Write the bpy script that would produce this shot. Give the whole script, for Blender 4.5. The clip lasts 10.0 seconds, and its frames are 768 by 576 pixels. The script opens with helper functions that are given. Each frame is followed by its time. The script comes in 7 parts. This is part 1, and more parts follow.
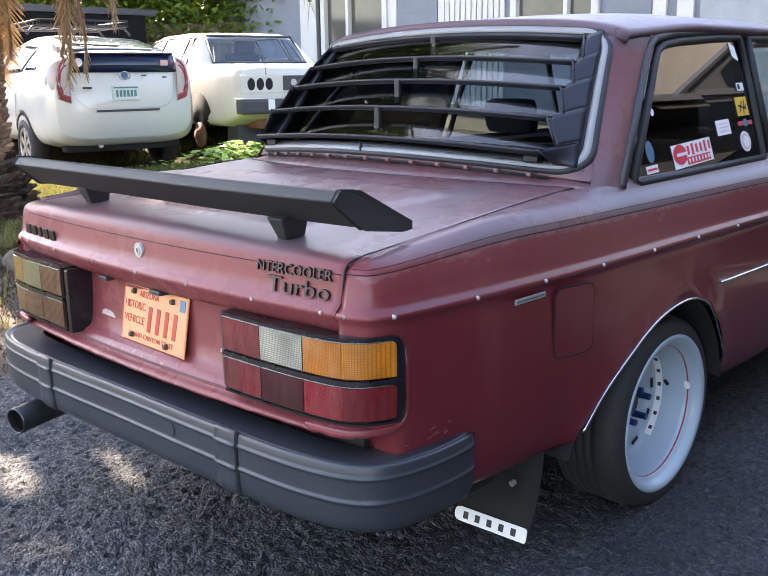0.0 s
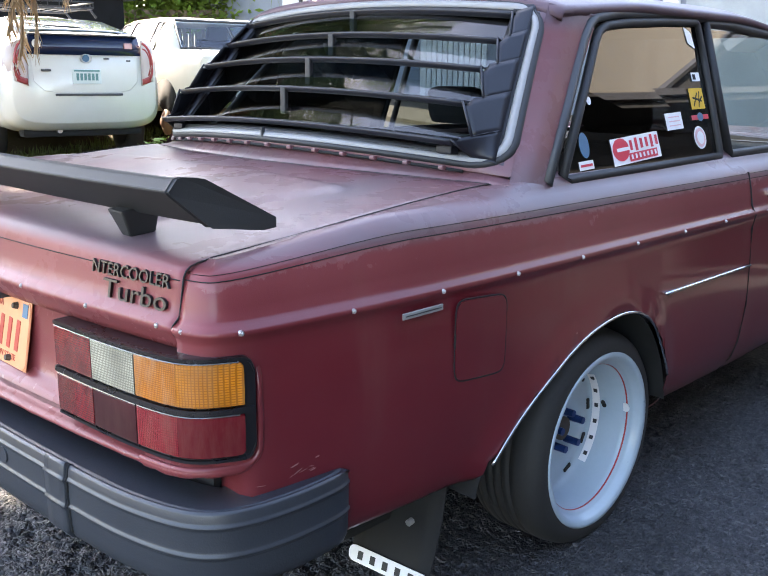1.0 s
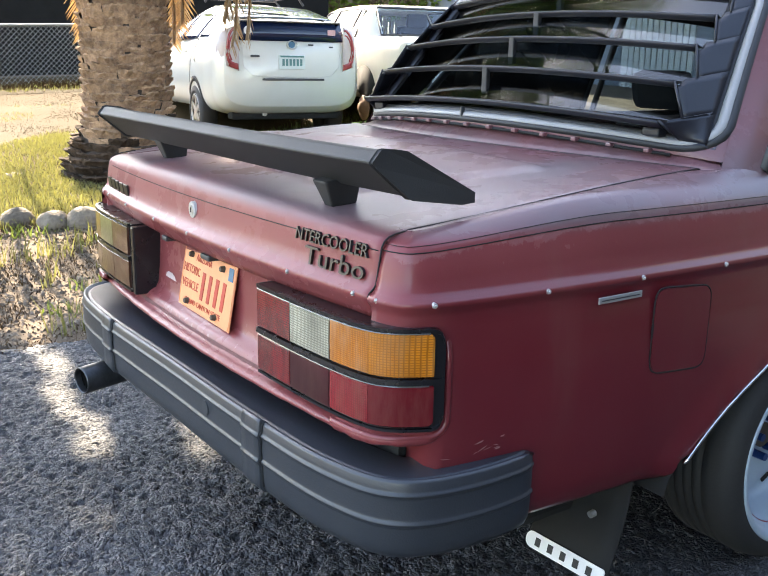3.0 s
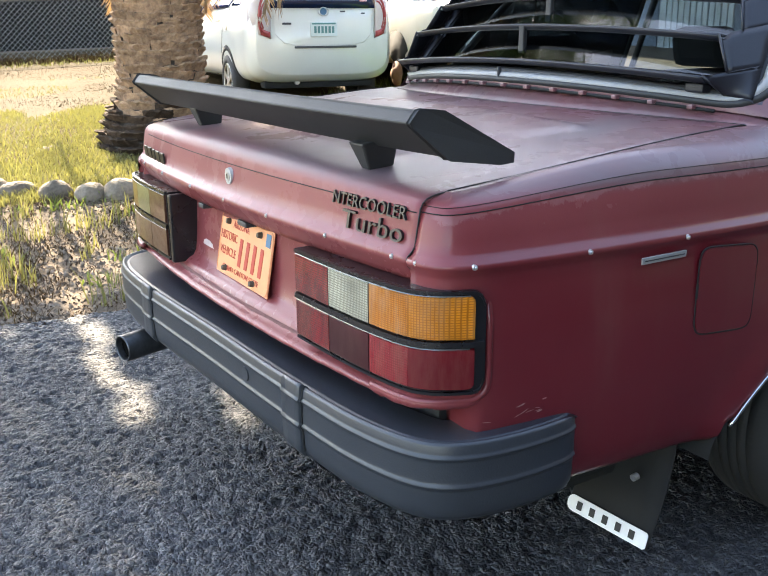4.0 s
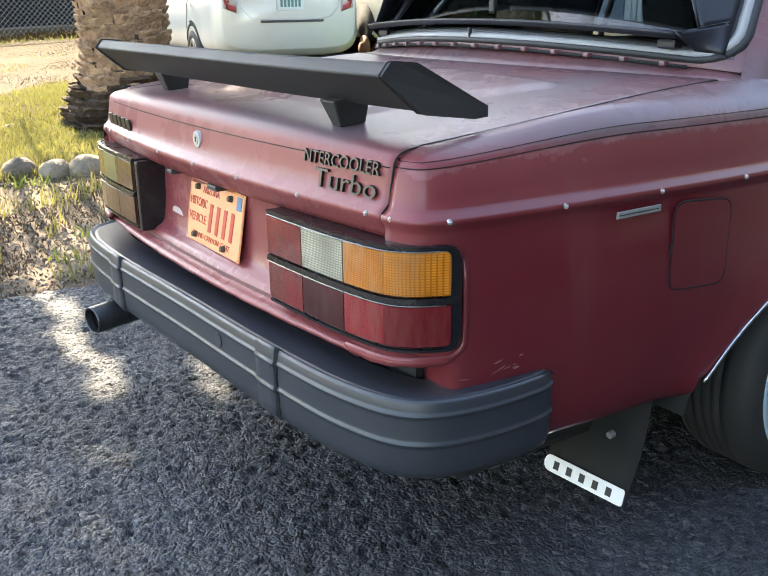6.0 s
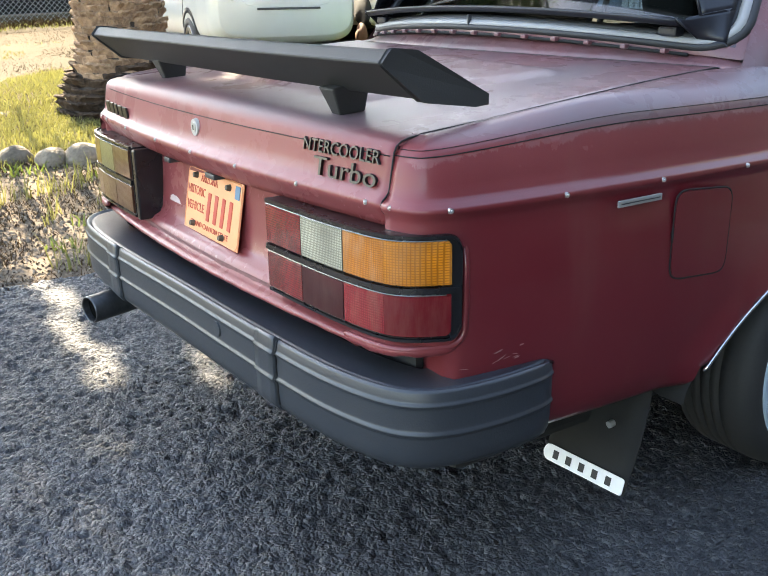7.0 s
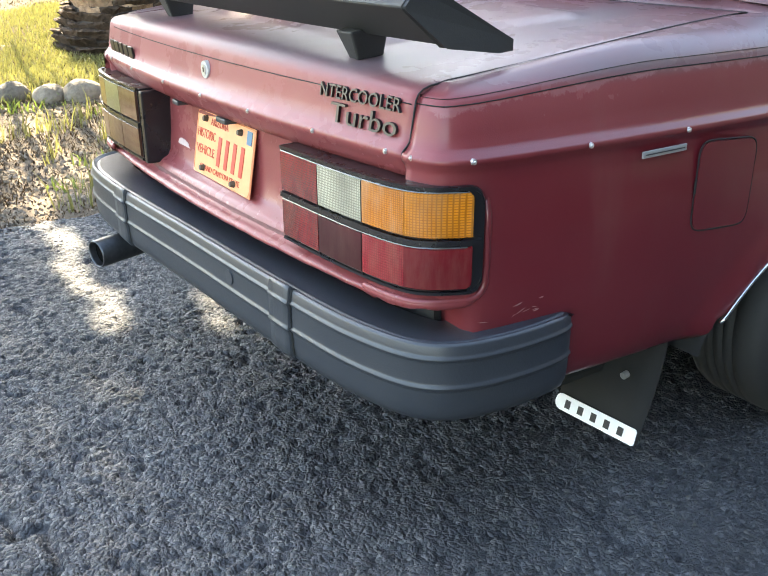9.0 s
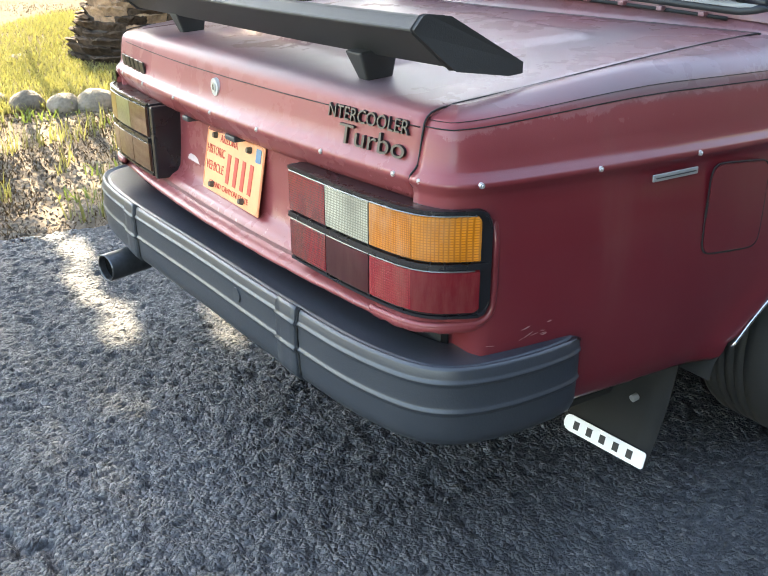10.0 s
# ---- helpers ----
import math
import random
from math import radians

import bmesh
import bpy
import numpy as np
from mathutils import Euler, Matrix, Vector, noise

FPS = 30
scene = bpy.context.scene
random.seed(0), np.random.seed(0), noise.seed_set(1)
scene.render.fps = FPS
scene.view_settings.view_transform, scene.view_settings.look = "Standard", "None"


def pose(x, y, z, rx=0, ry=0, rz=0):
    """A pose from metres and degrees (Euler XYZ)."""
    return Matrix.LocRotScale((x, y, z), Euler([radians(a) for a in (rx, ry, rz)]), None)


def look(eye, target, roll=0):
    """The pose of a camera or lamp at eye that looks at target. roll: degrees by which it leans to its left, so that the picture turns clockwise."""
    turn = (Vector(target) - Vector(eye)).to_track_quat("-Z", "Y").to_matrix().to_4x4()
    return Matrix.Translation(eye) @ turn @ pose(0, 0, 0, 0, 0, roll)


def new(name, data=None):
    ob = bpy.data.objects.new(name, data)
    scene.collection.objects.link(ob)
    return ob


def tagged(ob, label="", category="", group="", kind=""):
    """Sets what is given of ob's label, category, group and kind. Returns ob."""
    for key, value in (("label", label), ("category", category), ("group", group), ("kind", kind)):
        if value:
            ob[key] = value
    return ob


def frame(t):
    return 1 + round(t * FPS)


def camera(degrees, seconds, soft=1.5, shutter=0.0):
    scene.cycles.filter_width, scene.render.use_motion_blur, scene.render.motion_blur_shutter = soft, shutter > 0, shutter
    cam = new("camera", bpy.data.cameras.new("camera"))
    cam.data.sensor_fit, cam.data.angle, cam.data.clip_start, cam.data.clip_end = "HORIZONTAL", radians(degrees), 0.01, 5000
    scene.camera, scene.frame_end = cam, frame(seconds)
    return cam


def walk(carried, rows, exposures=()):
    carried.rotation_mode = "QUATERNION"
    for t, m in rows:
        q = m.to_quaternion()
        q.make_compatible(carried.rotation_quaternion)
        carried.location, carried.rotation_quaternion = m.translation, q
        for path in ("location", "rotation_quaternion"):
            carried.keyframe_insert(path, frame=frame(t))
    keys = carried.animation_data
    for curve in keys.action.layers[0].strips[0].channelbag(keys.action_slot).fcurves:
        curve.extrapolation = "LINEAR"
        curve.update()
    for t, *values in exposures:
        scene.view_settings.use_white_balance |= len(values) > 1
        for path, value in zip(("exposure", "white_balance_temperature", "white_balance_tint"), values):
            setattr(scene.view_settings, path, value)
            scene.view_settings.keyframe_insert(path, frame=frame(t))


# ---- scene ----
cam = camera(46.9, 10.0, soft=1.1)
PATH = [
    (0, (1.995, -1.122, 1.323), (0.625, 0.259, 0.858), -0.8),
    (0.5, (1.947, -0.841, 1.324), (0.591, 0.554, 0.859), -0.1),
    (1, (1.949, -0.737, 1.278), (0.599, 0.66, 0.802), 0.7),
    (1.5, (1.931, -0.756, 1.252), (0.475, 0.526, 0.766), 2.6),
    (2, (1.937, -0.739, 1.288), (0.412, 0.458, 0.795), 2.2),
    (2.5, (1.944, -0.742, 1.269), (0.381, 0.407, 0.783), 1.7),
    (3, (1.935, -0.752, 1.252), (0.328, 0.326, 0.748), 1.0),
    (3.2, (1.931, -0.757, 1.246), (0.31, 0.295, 0.731), 0.7),
    (4.5, (1.921, -0.75, 1.229), (0.291, 0.246, 0.637), -0.7),
    (5, (1.923, -0.751, 1.208), (0.307, 0.271, 0.62), -0.7),
    (5.5, (1.918, -0.753, 1.199), (0.323, 0.291, 0.597), -0.8),
    (7, (1.901, -0.753, 1.195), (0.325, 0.297, 0.553), -0.7),
    (7.5, (1.894, -0.744, 1.192), (0.333, 0.316, 0.527), -0.7),
    (8, (1.878, -0.741, 1.187), (0.339, 0.316, 0.47), -0.7),
    (8.5, (1.872, -0.752, 1.192), (0.349, 0.293, 0.424), -0.6),
    (9, (1.855, -0.767, 1.208), (0.322, 0.261, 0.436), -0.2),
    (9.5, (1.859, -0.767, 1.211), (0.316, 0.246, 0.441), 0.0),
    (10, (1.844, -0.749, 1.229), (0.292, 0.259, 0.472), 0.0),
]
walk(cam, [(t, look(eye, target, roll)) for t, eye, target, roll in PATH],
     exposures=[(0, 3.10, 7400, 20), (0.5, 3.32, 7300, 20), (1, 3.40, 7400, 16), (2.5, 3.22, 7600, 13), (5, 3.22, 7750, 10), (7.5, 3.34, 7850, 8), (8.2, 3.52, 7950, 7), (10, 3.58, 7950, 7)])

# ---- light ----
SUN_DIR = Vector((-0.985, 0.17, 0.0)).normalized()
SUN_EL = radians(38)
world = bpy.data.worlds.new("sky")
scene.world = world
world.use_nodes = True
wn = world.node_tree.nodes
sky = wn.new("ShaderNodeTexSky")
sky.sky_type = "NISHITA"
sky.sun_disc = False
sky.sun_elevation = SUN_EL
sky.sun_rotation = math.atan2(SUN_DIR.x, SUN_DIR.y)
wn["Background"].inputs["Strength"].default_value = 0.15
world.node_tree.links.new(sky.outputs["Color"], wn["Background"].inputs["Color"])
sun = new("sun", bpy.data.lights.new("sun", "SUN"))
sun.data.energy = 4.2
sun.data.angle = radians(0.6)
sun.data.color = (1.0, 0.93, 0.80)
sun_way = Vector((SUN_DIR.x * math.cos(SUN_EL), SUN_DIR.y * math.cos(SUN_EL), math.sin(SUN_EL)))
sun.matrix_world = look(sun_way * 40, (0, 0, 0))


# ---- materials ----
def material(name, base, rough=0.5, metal=0.0, dark=None, scale=6.0, amount=0.5, fine=90.0, bump=0.0, bump_scale=None,
             coat=0.0, spec=0.5, rough_var=0.08, random_piece=0.0, island=0.0, stretch=(1, 1, 1)):
    """A surface with large blotches, fine grain and relief."""
    m = bpy.data.materials.new(name)
    m.use_nodes = True
    nt = m.node_tree
    n, l = nt.nodes, nt.links
    b = n["Principled BSDF"]
    co = n.new("ShaderNodeTexCoord")
    mp = n.new("ShaderNodeMapping")
    mp.inputs["Scale"].default_value = stretch
    l.new(co.outputs["Object"], mp.inputs["Vector"])
    big = n.new("ShaderNodeTexNoise")
    big.inputs["Scale"].default_value = scale
    big.inputs["Detail"].default_value = 5
    big.inputs["Roughness"].default_value = 0.6
    small = n.new("ShaderNodeTexNoise")
    small.inputs["Scale"].default_value = fine
    small.inputs["Detail"].default_value = 3
    for t in (big, small):
        l.new(mp.outputs["Vector"], t.inputs["Vector"])
    add = n.new("ShaderNodeMath")
    add.operation = "MULTIPLY_ADD"
    l.new(small.outputs["Fac"], add.inputs[0])
    add.inputs[1].default_value = 0.35
    l.new(big.outputs["Fac"], add.inputs[2])
    ramp = n.new("ShaderNodeMapRange")
    ramp.inputs["From Min"].default_value = 0.45
    ramp.inputs["From Max"].default_value = 0.9
    l.new(add.outputs[0], ramp.inputs["Value"])
    mul = n.new("ShaderNodeMath")
    mul.operation = "MULTIPLY"
    mul.inputs[1].default_value = amount
    mul.use_clamp = True
    l.new(ramp.outputs[0], mul.inputs[0])
    mix = n.new("ShaderNodeMix")
    mix.data_type = "RGBA"
    dark = dark or tuple(c * 0.55 for c in base)
    mix.inputs[6].default_value = (*base, 1)
    mix.inputs[7].default_value = (*dark, 1)
    l.new(mul.outputs[0], mix.inputs[0])
    col = mix.outputs[2]
    if random_piece or island:
        hsv = n.new("ShaderNodeHueSaturation")
        if island:
            src = n.new("ShaderNodeNewGeometry").outputs["Random Per Island"]
        else:
            src = n.new("ShaderNodeObjectInfo").outputs["Random"]
        mr = n.new("ShaderNodeMapRange")
        k = random_piece or island
        mr.inputs["To Min"].default_value = 1 - k
        mr.inputs["To Max"].default_value = 1 + k
        l.new(src, mr.inputs["Value"])
        l.new(mr.outputs[0], hsv.inputs["Value"])
        l.new(col, hsv.inputs["Color"])
        col = hsv.outputs["Color"]
    l.new(col, b.inputs["Base Color"])
    rr = n.new("ShaderNodeMapRange")
    rr.inputs["To Min"].default_value = max(0.02, rough - rough_var)
    rr.inputs["To Max"].default_value = min(1, rough + rough_var)
    l.new(big.outputs["Fac"], rr.inputs["Value"])
    l.new(rr.outputs[0], b.inputs["Roughness"])
    b.inputs["Metallic"].default_value = metal
    b.inputs["Specular IOR Level"].default_value = spec
    b.inputs["Coat Weight"].default_value = coat
    b.inputs["Coat Roughness"].default_value = 0.12
    if bump:
        bp = n.new("ShaderNodeBump")
        bp.inputs["Strength"].default_value = 1.0
        bp.inputs["Distance"].default_value = bump
        tex = small
        if bump_scale:
            tex = n.new("ShaderNodeTexNoise")
            tex.inputs["Scale"].default_value = bump_scale
            tex.inputs["Detail"].default_value = 6
            l.new(mp.outputs["Vector"], tex.inputs["Vector"])
        l.new(tex.outputs["Fac"], bp.inputs["Height"])
        l.new(bp.outputs["Normal"], b.inputs["Normal"])
    return m


def glass(name, tint, rough=0.0, ior=1.5):
    """A tinted pane: part clear, part gloss."""
    m = bpy.data.materials.new(name)
    m.use_nodes = True
    n, l = m.node_tree.nodes, m.node_tree.links
    out = n["Material Output"]
    n.remove(n["Principled BSDF"])
    tr = n.new("ShaderNodeBsdfTransparent")
    tr.inputs["Color"].default_value = (*tint, 1)
    gl = n.new("ShaderNodeBsdfGlossy")
    gl.inputs["Roughness"].default_value = rough
    gl.inputs["Color"].default_value = (1, 1, 1, 1)
    lw = n.new("ShaderNodeLayerWeight")
    lw.inputs["Blend"].default_value = 0.5
    pw = n.new("ShaderNodeMath")
    pw.operation = "POWER"
    pw.inputs[1].default_value = 5.0
    l.new(lw.outputs["Facing"], pw.inputs[0])
    fr = n.new("ShaderNodeMath")
    fr.operation = "MULTIPLY_ADD"
    fr.inputs[1].default_value = 0.9
    fr.inputs[2].default_value = ((ior - 1) / (ior + 1)) ** 2 * 1.6
    l.new(pw.outputs[0], fr.inputs[0])
    mx = n.new("ShaderNodeMixShader")
    l.new(fr.outputs[0], mx.inputs[0])
    l.new(tr.outputs[0], mx.inputs[1])
    l.new(gl.outputs[0], mx.inputs[2])
    l.new(mx.outputs[0], out.inputs["Surface"])
    return m


def lens(name, color, ribs=140.0, axis=0, grid=False, rough=0.14, dust=0.0, depth=0.22):
    """Moulded lamp plastic: fine ribs or a prism grid, deep tone between, dust in streaks."""
    m = bpy.data.materials.new(name)
    m.use_nodes = True
    n, l = m.node_tree.nodes, m.node_tree.links
    b = n["Principled BSDF"]
    b.inputs["Roughness"].default_value = rough
    b.inputs["Specular IOR Level"].default_value = 0.3
    b.inputs["Coat Weight"].default_value = 0.7
    b.inputs["Coat Roughness"].default_value = 0.05
    co = n.new("ShaderNodeTexCoord")
    waves = []
    for ax in ((0, 2) if grid else (axis,)):
        w = n.new("ShaderNodeTexWave")
        w.bands_direction = "XYZ"[ax]
        w.inputs["Scale"].default_value = ribs / 6.28
        w.inputs["Distortion"].default_value = 0.4
        l.new(co.outputs["Object"], w.inputs["Vector"])
        waves.append(w)
    fac = waves[0].outputs["Fac"]
    if grid:
        mn = n.new("ShaderNodeMath")
        mn.operation = "MINIMUM"
        l.new(waves[0].outputs["Fac"], mn.inputs[0])
        l.new(waves[1].outputs["Fac"], mn.inputs[1])
        cell = n.new("ShaderNodeMapRange")
        cell.inputs["From Min"].default_value = 0.02
        cell.inputs["From Max"].default_value = 0.45
        cell.inputs["To Min"].default_value = 0.15
        l.new(mn.outputs[0], cell.inputs["Value"])
        fac = cell.outputs[0]
    glow = n.new("ShaderNodeTexNoise")
    glow.inputs["Scale"].default_value = 9
    glow.inputs["Detail"].default_value = 2
    l.new(co.outputs["Object"], glow.inputs["Vector"])
    gr = n.new("ShaderNodeMapRange")
    gr.inputs["From Min"].default_value = 0.32
    gr.inputs["From Max"].default_value = 0.66
    gr.inputs["To Min"].default_value = 0.25
    gr.inputs["To Max"].default_value = 1.0
    l.new(glow.outputs["Fac"], gr.inputs["Value"])
    pw = n.new("ShaderNodeMath")
    pw.operation = "MULTIPLY"
    l.new(fac, pw.inputs[0])
    l.new(gr.outputs[0], pw.inputs[1])
    mix = n.new("ShaderNodeMix")
    mix.data_type = "RGBA"
    mix.inputs[6].default_value = (*[c * depth for c in color], 1)
    mix.inputs[7].default_value = (*[min(0.9, c * 1.45) for c in color], 1)
    l.new(pw.outputs[0], mix.inputs[0])
    mp = n.new("ShaderNodeMapping")
    mp.inputs["Scale"].default_value = (1, 1, 0.22)
    l.new(co.outputs["Object"], mp.inputs["Vector"])
    dirt = n.new("ShaderNodeTexNoise")
    dirt.inputs["Scale"].default_value = 42
    dirt.inputs["Detail"].default_value = 6
    dirt.inputs["Roughness"].default_value = 0.65
    l.new(mp.outputs["Vector"], dirt.inputs["Vector"])
    dr = n.new("ShaderNodeMapRange")
    dr.inputs["From Min"].default_value = 0.42
    dr.inputs["From Max"].default_value = 0.78
    dr.inputs["To Max"].default_value = 0.10 + dust
    l.new(dirt.outputs["Fac"], dr.inputs["Value"])
    dm = n.new("ShaderNodeMix")
    dm.data_type = "RGBA"
    dm.inputs[7].default_value = (*[0.30 * c + 0.70 * g for c, g in zip(color, (0.42, 0.33, 0.22))], 1)
    l.new(dr.outputs[0], dm.inputs[0])
    l.new(mix.outputs[2], dm.inputs[6])
    l.new(dm.outputs[2], b.inputs["Base Color"])
    bp = n.new("ShaderNodeBump")
    bp.inputs["Distance"].default_value = 0.0003
    l.new(fac, bp.inputs["Height"])
    l.new(bp.outputs["Normal"], b.inputs["Normal"])
    return m


def car_paint():
    """Old maroon paint: clear on the flanks, sun-faded and chalky on top, paler at the tail, with sky reflection put
    into the faded tone, a flaking edge and small chips.
    """
    m = bpy.data.materials.new("faded_maroon_paint")
    m.use_nodes = True
    n, l = m.node_tree.nodes, m.node_tree.links
    b = n["Principled BSDF"]
    co = n.new("ShaderNodeTexCoord")
    pos = n.new("ShaderNodeSeparateXYZ")
    l.new(co.outputs["Object"], pos.inputs[0])

    def tex(scale, detail=5, rough=0.55, stretch=None):
        t = n.new("ShaderNodeTexNoise")
        t.inputs["Scale"].default_value = scale
        t.inputs["Detail"].default_value = detail
        t.inputs["Roughness"].default_value = rough
        src = co.outputs["Object"]
        if stretch:
            mp = n.new("ShaderNodeMapping")
            mp.inputs["Scale"].default_value = stretch
            l.new(src, mp.inputs["Vector"])
            src = mp.outputs["Vector"]
        l.new(src, t.inputs["Vector"])
        return t.outputs["Fac"]

    def ranged(v, a, z, lo=0.0, hi=1.0, soft=True):
        t = n.new("ShaderNodeMapRange")
        if soft:
            t.interpolation_type = "SMOOTHSTEP"
        for k, w in (("From Min", a), ("From Max", z), ("To Min", lo), ("To Max", hi)):
            t.inputs[k].default_value = w
        l.new(v, t.inputs["Value"])
        return t.outputs[0]

    def calc(op, u, v, w=None, clamp=False):
        t = n.new("ShaderNodeMath")
        t.operation = op
        t.use_clamp = clamp
        for k, q in enumerate((u, v, w)):
            if q is None:
                continue
            if isinstance(q, (int, float)):
                t.inputs[k].default_value = q
            else:
                l.new(q, t.inputs[k])
        return t.outputs[0]

    def blend(f, u, col):
        t = n.new("ShaderNodeMix")
        t.data_type = "RGBA"
        l.new(f, t.inputs[0])
        if isinstance(u, tuple):
            t.inputs[6].default_value = (*u, 1)
        else:
            l.new(u, t.inputs[6])
        t.inputs[7].default_value = (*col, 1)
        return t.outputs[2]

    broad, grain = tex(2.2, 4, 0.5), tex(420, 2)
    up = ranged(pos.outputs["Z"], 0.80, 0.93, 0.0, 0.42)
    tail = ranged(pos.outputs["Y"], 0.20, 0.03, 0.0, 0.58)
    # faded by height and at the tail; the purple cast paints in sky reflection
    fade_sheen = calc("MULTIPLY_ADD", ranged(broad, 0.36, 0.66), 0.16, calc("MAXIMUM", up, tail), True)
    colour = blend(fade_sheen, (0.108, 0.0095, 0.0150), (0.228, 0.054, 0.054))
    # dust and dull streaks that run down the flank
    streak = ranged(tex(9, 6, 0.6, (1, 1, 0.25)), 0.52, 0.80, 0.0, 0.20)
    colour = blend(streak, colour, (0.16, 0.075, 0.062))
    # chalk on the level panels, cloudy and swept along the car
    cloud = ranged(tex(2.6, 4, 0.55, (1.6, 0.7, 1)), 0.30, 0.70, 0.50, 0.95)
    level = ranged(pos.outputs["Z"], 0.940, 0.970)
    chalk = calc("MULTIPLY", cloud, level)
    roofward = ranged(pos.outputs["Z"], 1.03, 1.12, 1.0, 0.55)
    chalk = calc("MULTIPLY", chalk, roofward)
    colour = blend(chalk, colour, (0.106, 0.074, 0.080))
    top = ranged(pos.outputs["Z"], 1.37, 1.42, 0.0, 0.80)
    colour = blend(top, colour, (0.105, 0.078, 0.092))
    # flaking edge of the clear coat just under the pin line
    line = ranged(pos.outputs["Y"], 0.0, 0.55, 0.9285, 0.9575)
    below = calc("SUBTRACT", line, pos.outputs["Z"])
    ragged = calc("MULTIPLY_ADD", tex(26, 9, 0.74, (1, 1, 0.6)), 0.060, -0.0205)
    patchy = calc("MULTIPLY_ADD", tex(3.0, 2), 0.035, -0.018)
    hang = calc("SUBTRACT", calc("ADD", ragged, patchy), below)
    flake = calc("MULTIPLY", ranged(hang, 0.0, 0.0040, 0.0, 0.34, False), ranged(below, -0.002, 0.001))
    flake = calc("MULTIPLY", flake, ranged(calc("ABSOLUTE", pos.outputs["X"], 0.0), 0.715, 0.735))
    colour = blend(flake, colour, (0.27, 0.13, 0.13))
    # stone chips, most of them on the bent lip under the lamps
    lip = calc("MULTIPLY", ranged(pos.outputs["Z"], 0.655, 0.625, 0.0, 0.16, False), tail)
    chips = ranged(calc("SUBTRACT", calc("ADD", tex(46, 6), lip), calc("MULTIPLY", level, 0.2)), 0.735, 0.765, 0.0, 0.8, False)
    colour = blend(chips, colour, (0.27, 0.12, 0.11))
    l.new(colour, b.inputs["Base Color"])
    dull = calc("MULTIPLY_ADD", chalk, 0.35, fade_sheen, True)
    l.new(ranged(dull, 0.0, 0.9, 0.36, 0.50, False), b.inputs["Roughness"])
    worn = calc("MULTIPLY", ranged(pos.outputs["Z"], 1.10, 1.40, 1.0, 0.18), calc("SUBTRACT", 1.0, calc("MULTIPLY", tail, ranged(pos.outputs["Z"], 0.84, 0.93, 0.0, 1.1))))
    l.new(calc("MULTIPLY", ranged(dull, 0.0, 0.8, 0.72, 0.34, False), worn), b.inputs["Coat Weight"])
    haze = calc("MULTIPLY_ADD", ranged(tex(14, 5, 0.6), 0.4, 0.7), 0.08, ranged(dull, 0.05, 0.75, 0.05, 0.28, False))
    l.new(haze, b.inputs["Coat Roughness"])
    shine = calc("MULTIPLY_ADD", level, 0.12, 0.20)
    l.new(calc("MULTIPLY", shine, ranged(pos.outputs["Z"], 1.05, 1.40, 1.0, 0.5)), b.inputs["Specular IOR Level"])
    bp = n.new("ShaderNodeBump")
    bp.inputs["Distance"].default_value = 0.0002
    l.new(grain, bp.inputs["Height"])
    l.new(bp.outputs["Normal"], b.inputs["Normal"])
    return m


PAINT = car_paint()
LAMPBLACK = material("glossy_black_lamp_frame", (0.008, 0.008, 0.010), 0.28, scale=9, amount=0.3)
LOUVRE = material("louvre_plastic", (0.010, 0.011, 0.016), 0.36, scale=9, dark=(0.018, 0.019, 0.025), amount=0.6, bump=0.0002, fine=260, spec=0.35)
BLACK = material("black_trim_plastic", (0.022, 0.024, 0.027), 0.48, scale=9, dark=(0.040, 0.042, 0.045), amount=0.6, bump=0.0002, fine=300)
LETTER = material("gloss_black_lettering", (0.006, 0.006, 0.007), 0.35, scale=30, amount=0.4)
BUMPER = material("bumper_rubber", (0.020, 0.024, 0.031), 0.38, scale=5, dark=(0.034, 0.037, 0.042), amount=0.7, bump=0.0003, fine=260)
RUBBER = material("rubber_seal", (0.009, 0.009, 0.011), 0.6, scale=20, dark=(0.018, 0.018, 0.018), amount=0.6)
TYRE = material("tyre_rubber", (0.014, 0.014, 0.015), 0.72, scale=12, dark=(0.027, 0.026, 0.025), amount=0.6, bump=0.0005, fine=150)
VOID = material("dark_underside", (0.010, 0.010, 0.010), 0.9, scale=8)
LOCKM = material("satin_lock_metal", (0.45, 0.44, 0.42), 0.5, metal=0.3, scale=40)
CHROME = material("worn_chrome", (0.62, 0.63, 0.64), 0.22, metal=1.0, scale=14, dark=(0.40, 0.40, 0.40), amount=0.6)
TRIM = material("bright_window_trim", (0.245, 0.240, 0.235), 0.55, metal=0.1, scale=12, dark=(0.20, 0.195, 0.19), amount=0.5)
STEEL = material("bolt_steel", (0.60, 0.59, 0.57), 0.35, metal=0.8, scale=60, dark=(0.35, 0.33, 0.30), amount=0.5)
RIM = material("pale_wheel_paint", (0.34, 0.42, 0.48), 0.30, scale=9, dark=(0.28, 0.35, 0.40), amount=0.45, coat=0.3)
REDLINE = material("red_line_paint", (0.45, 0.03, 0.03), 0.5)
BLUENUT = material("blue_anodised_nut", (0.02, 0.06, 0.20), 0.3, metal=0.6)
HUB = material("hub_brown_metal", (0.10, 0.08, 0.06), 0.6, metal=0.4, scale=30)
EXHAUST = material("sooty_exhaust_steel", (0.10, 0.105, 0.115), 0.38, metal=0.8, scale=14, dark=(0.03, 0.03, 0.03), amount=0.8)
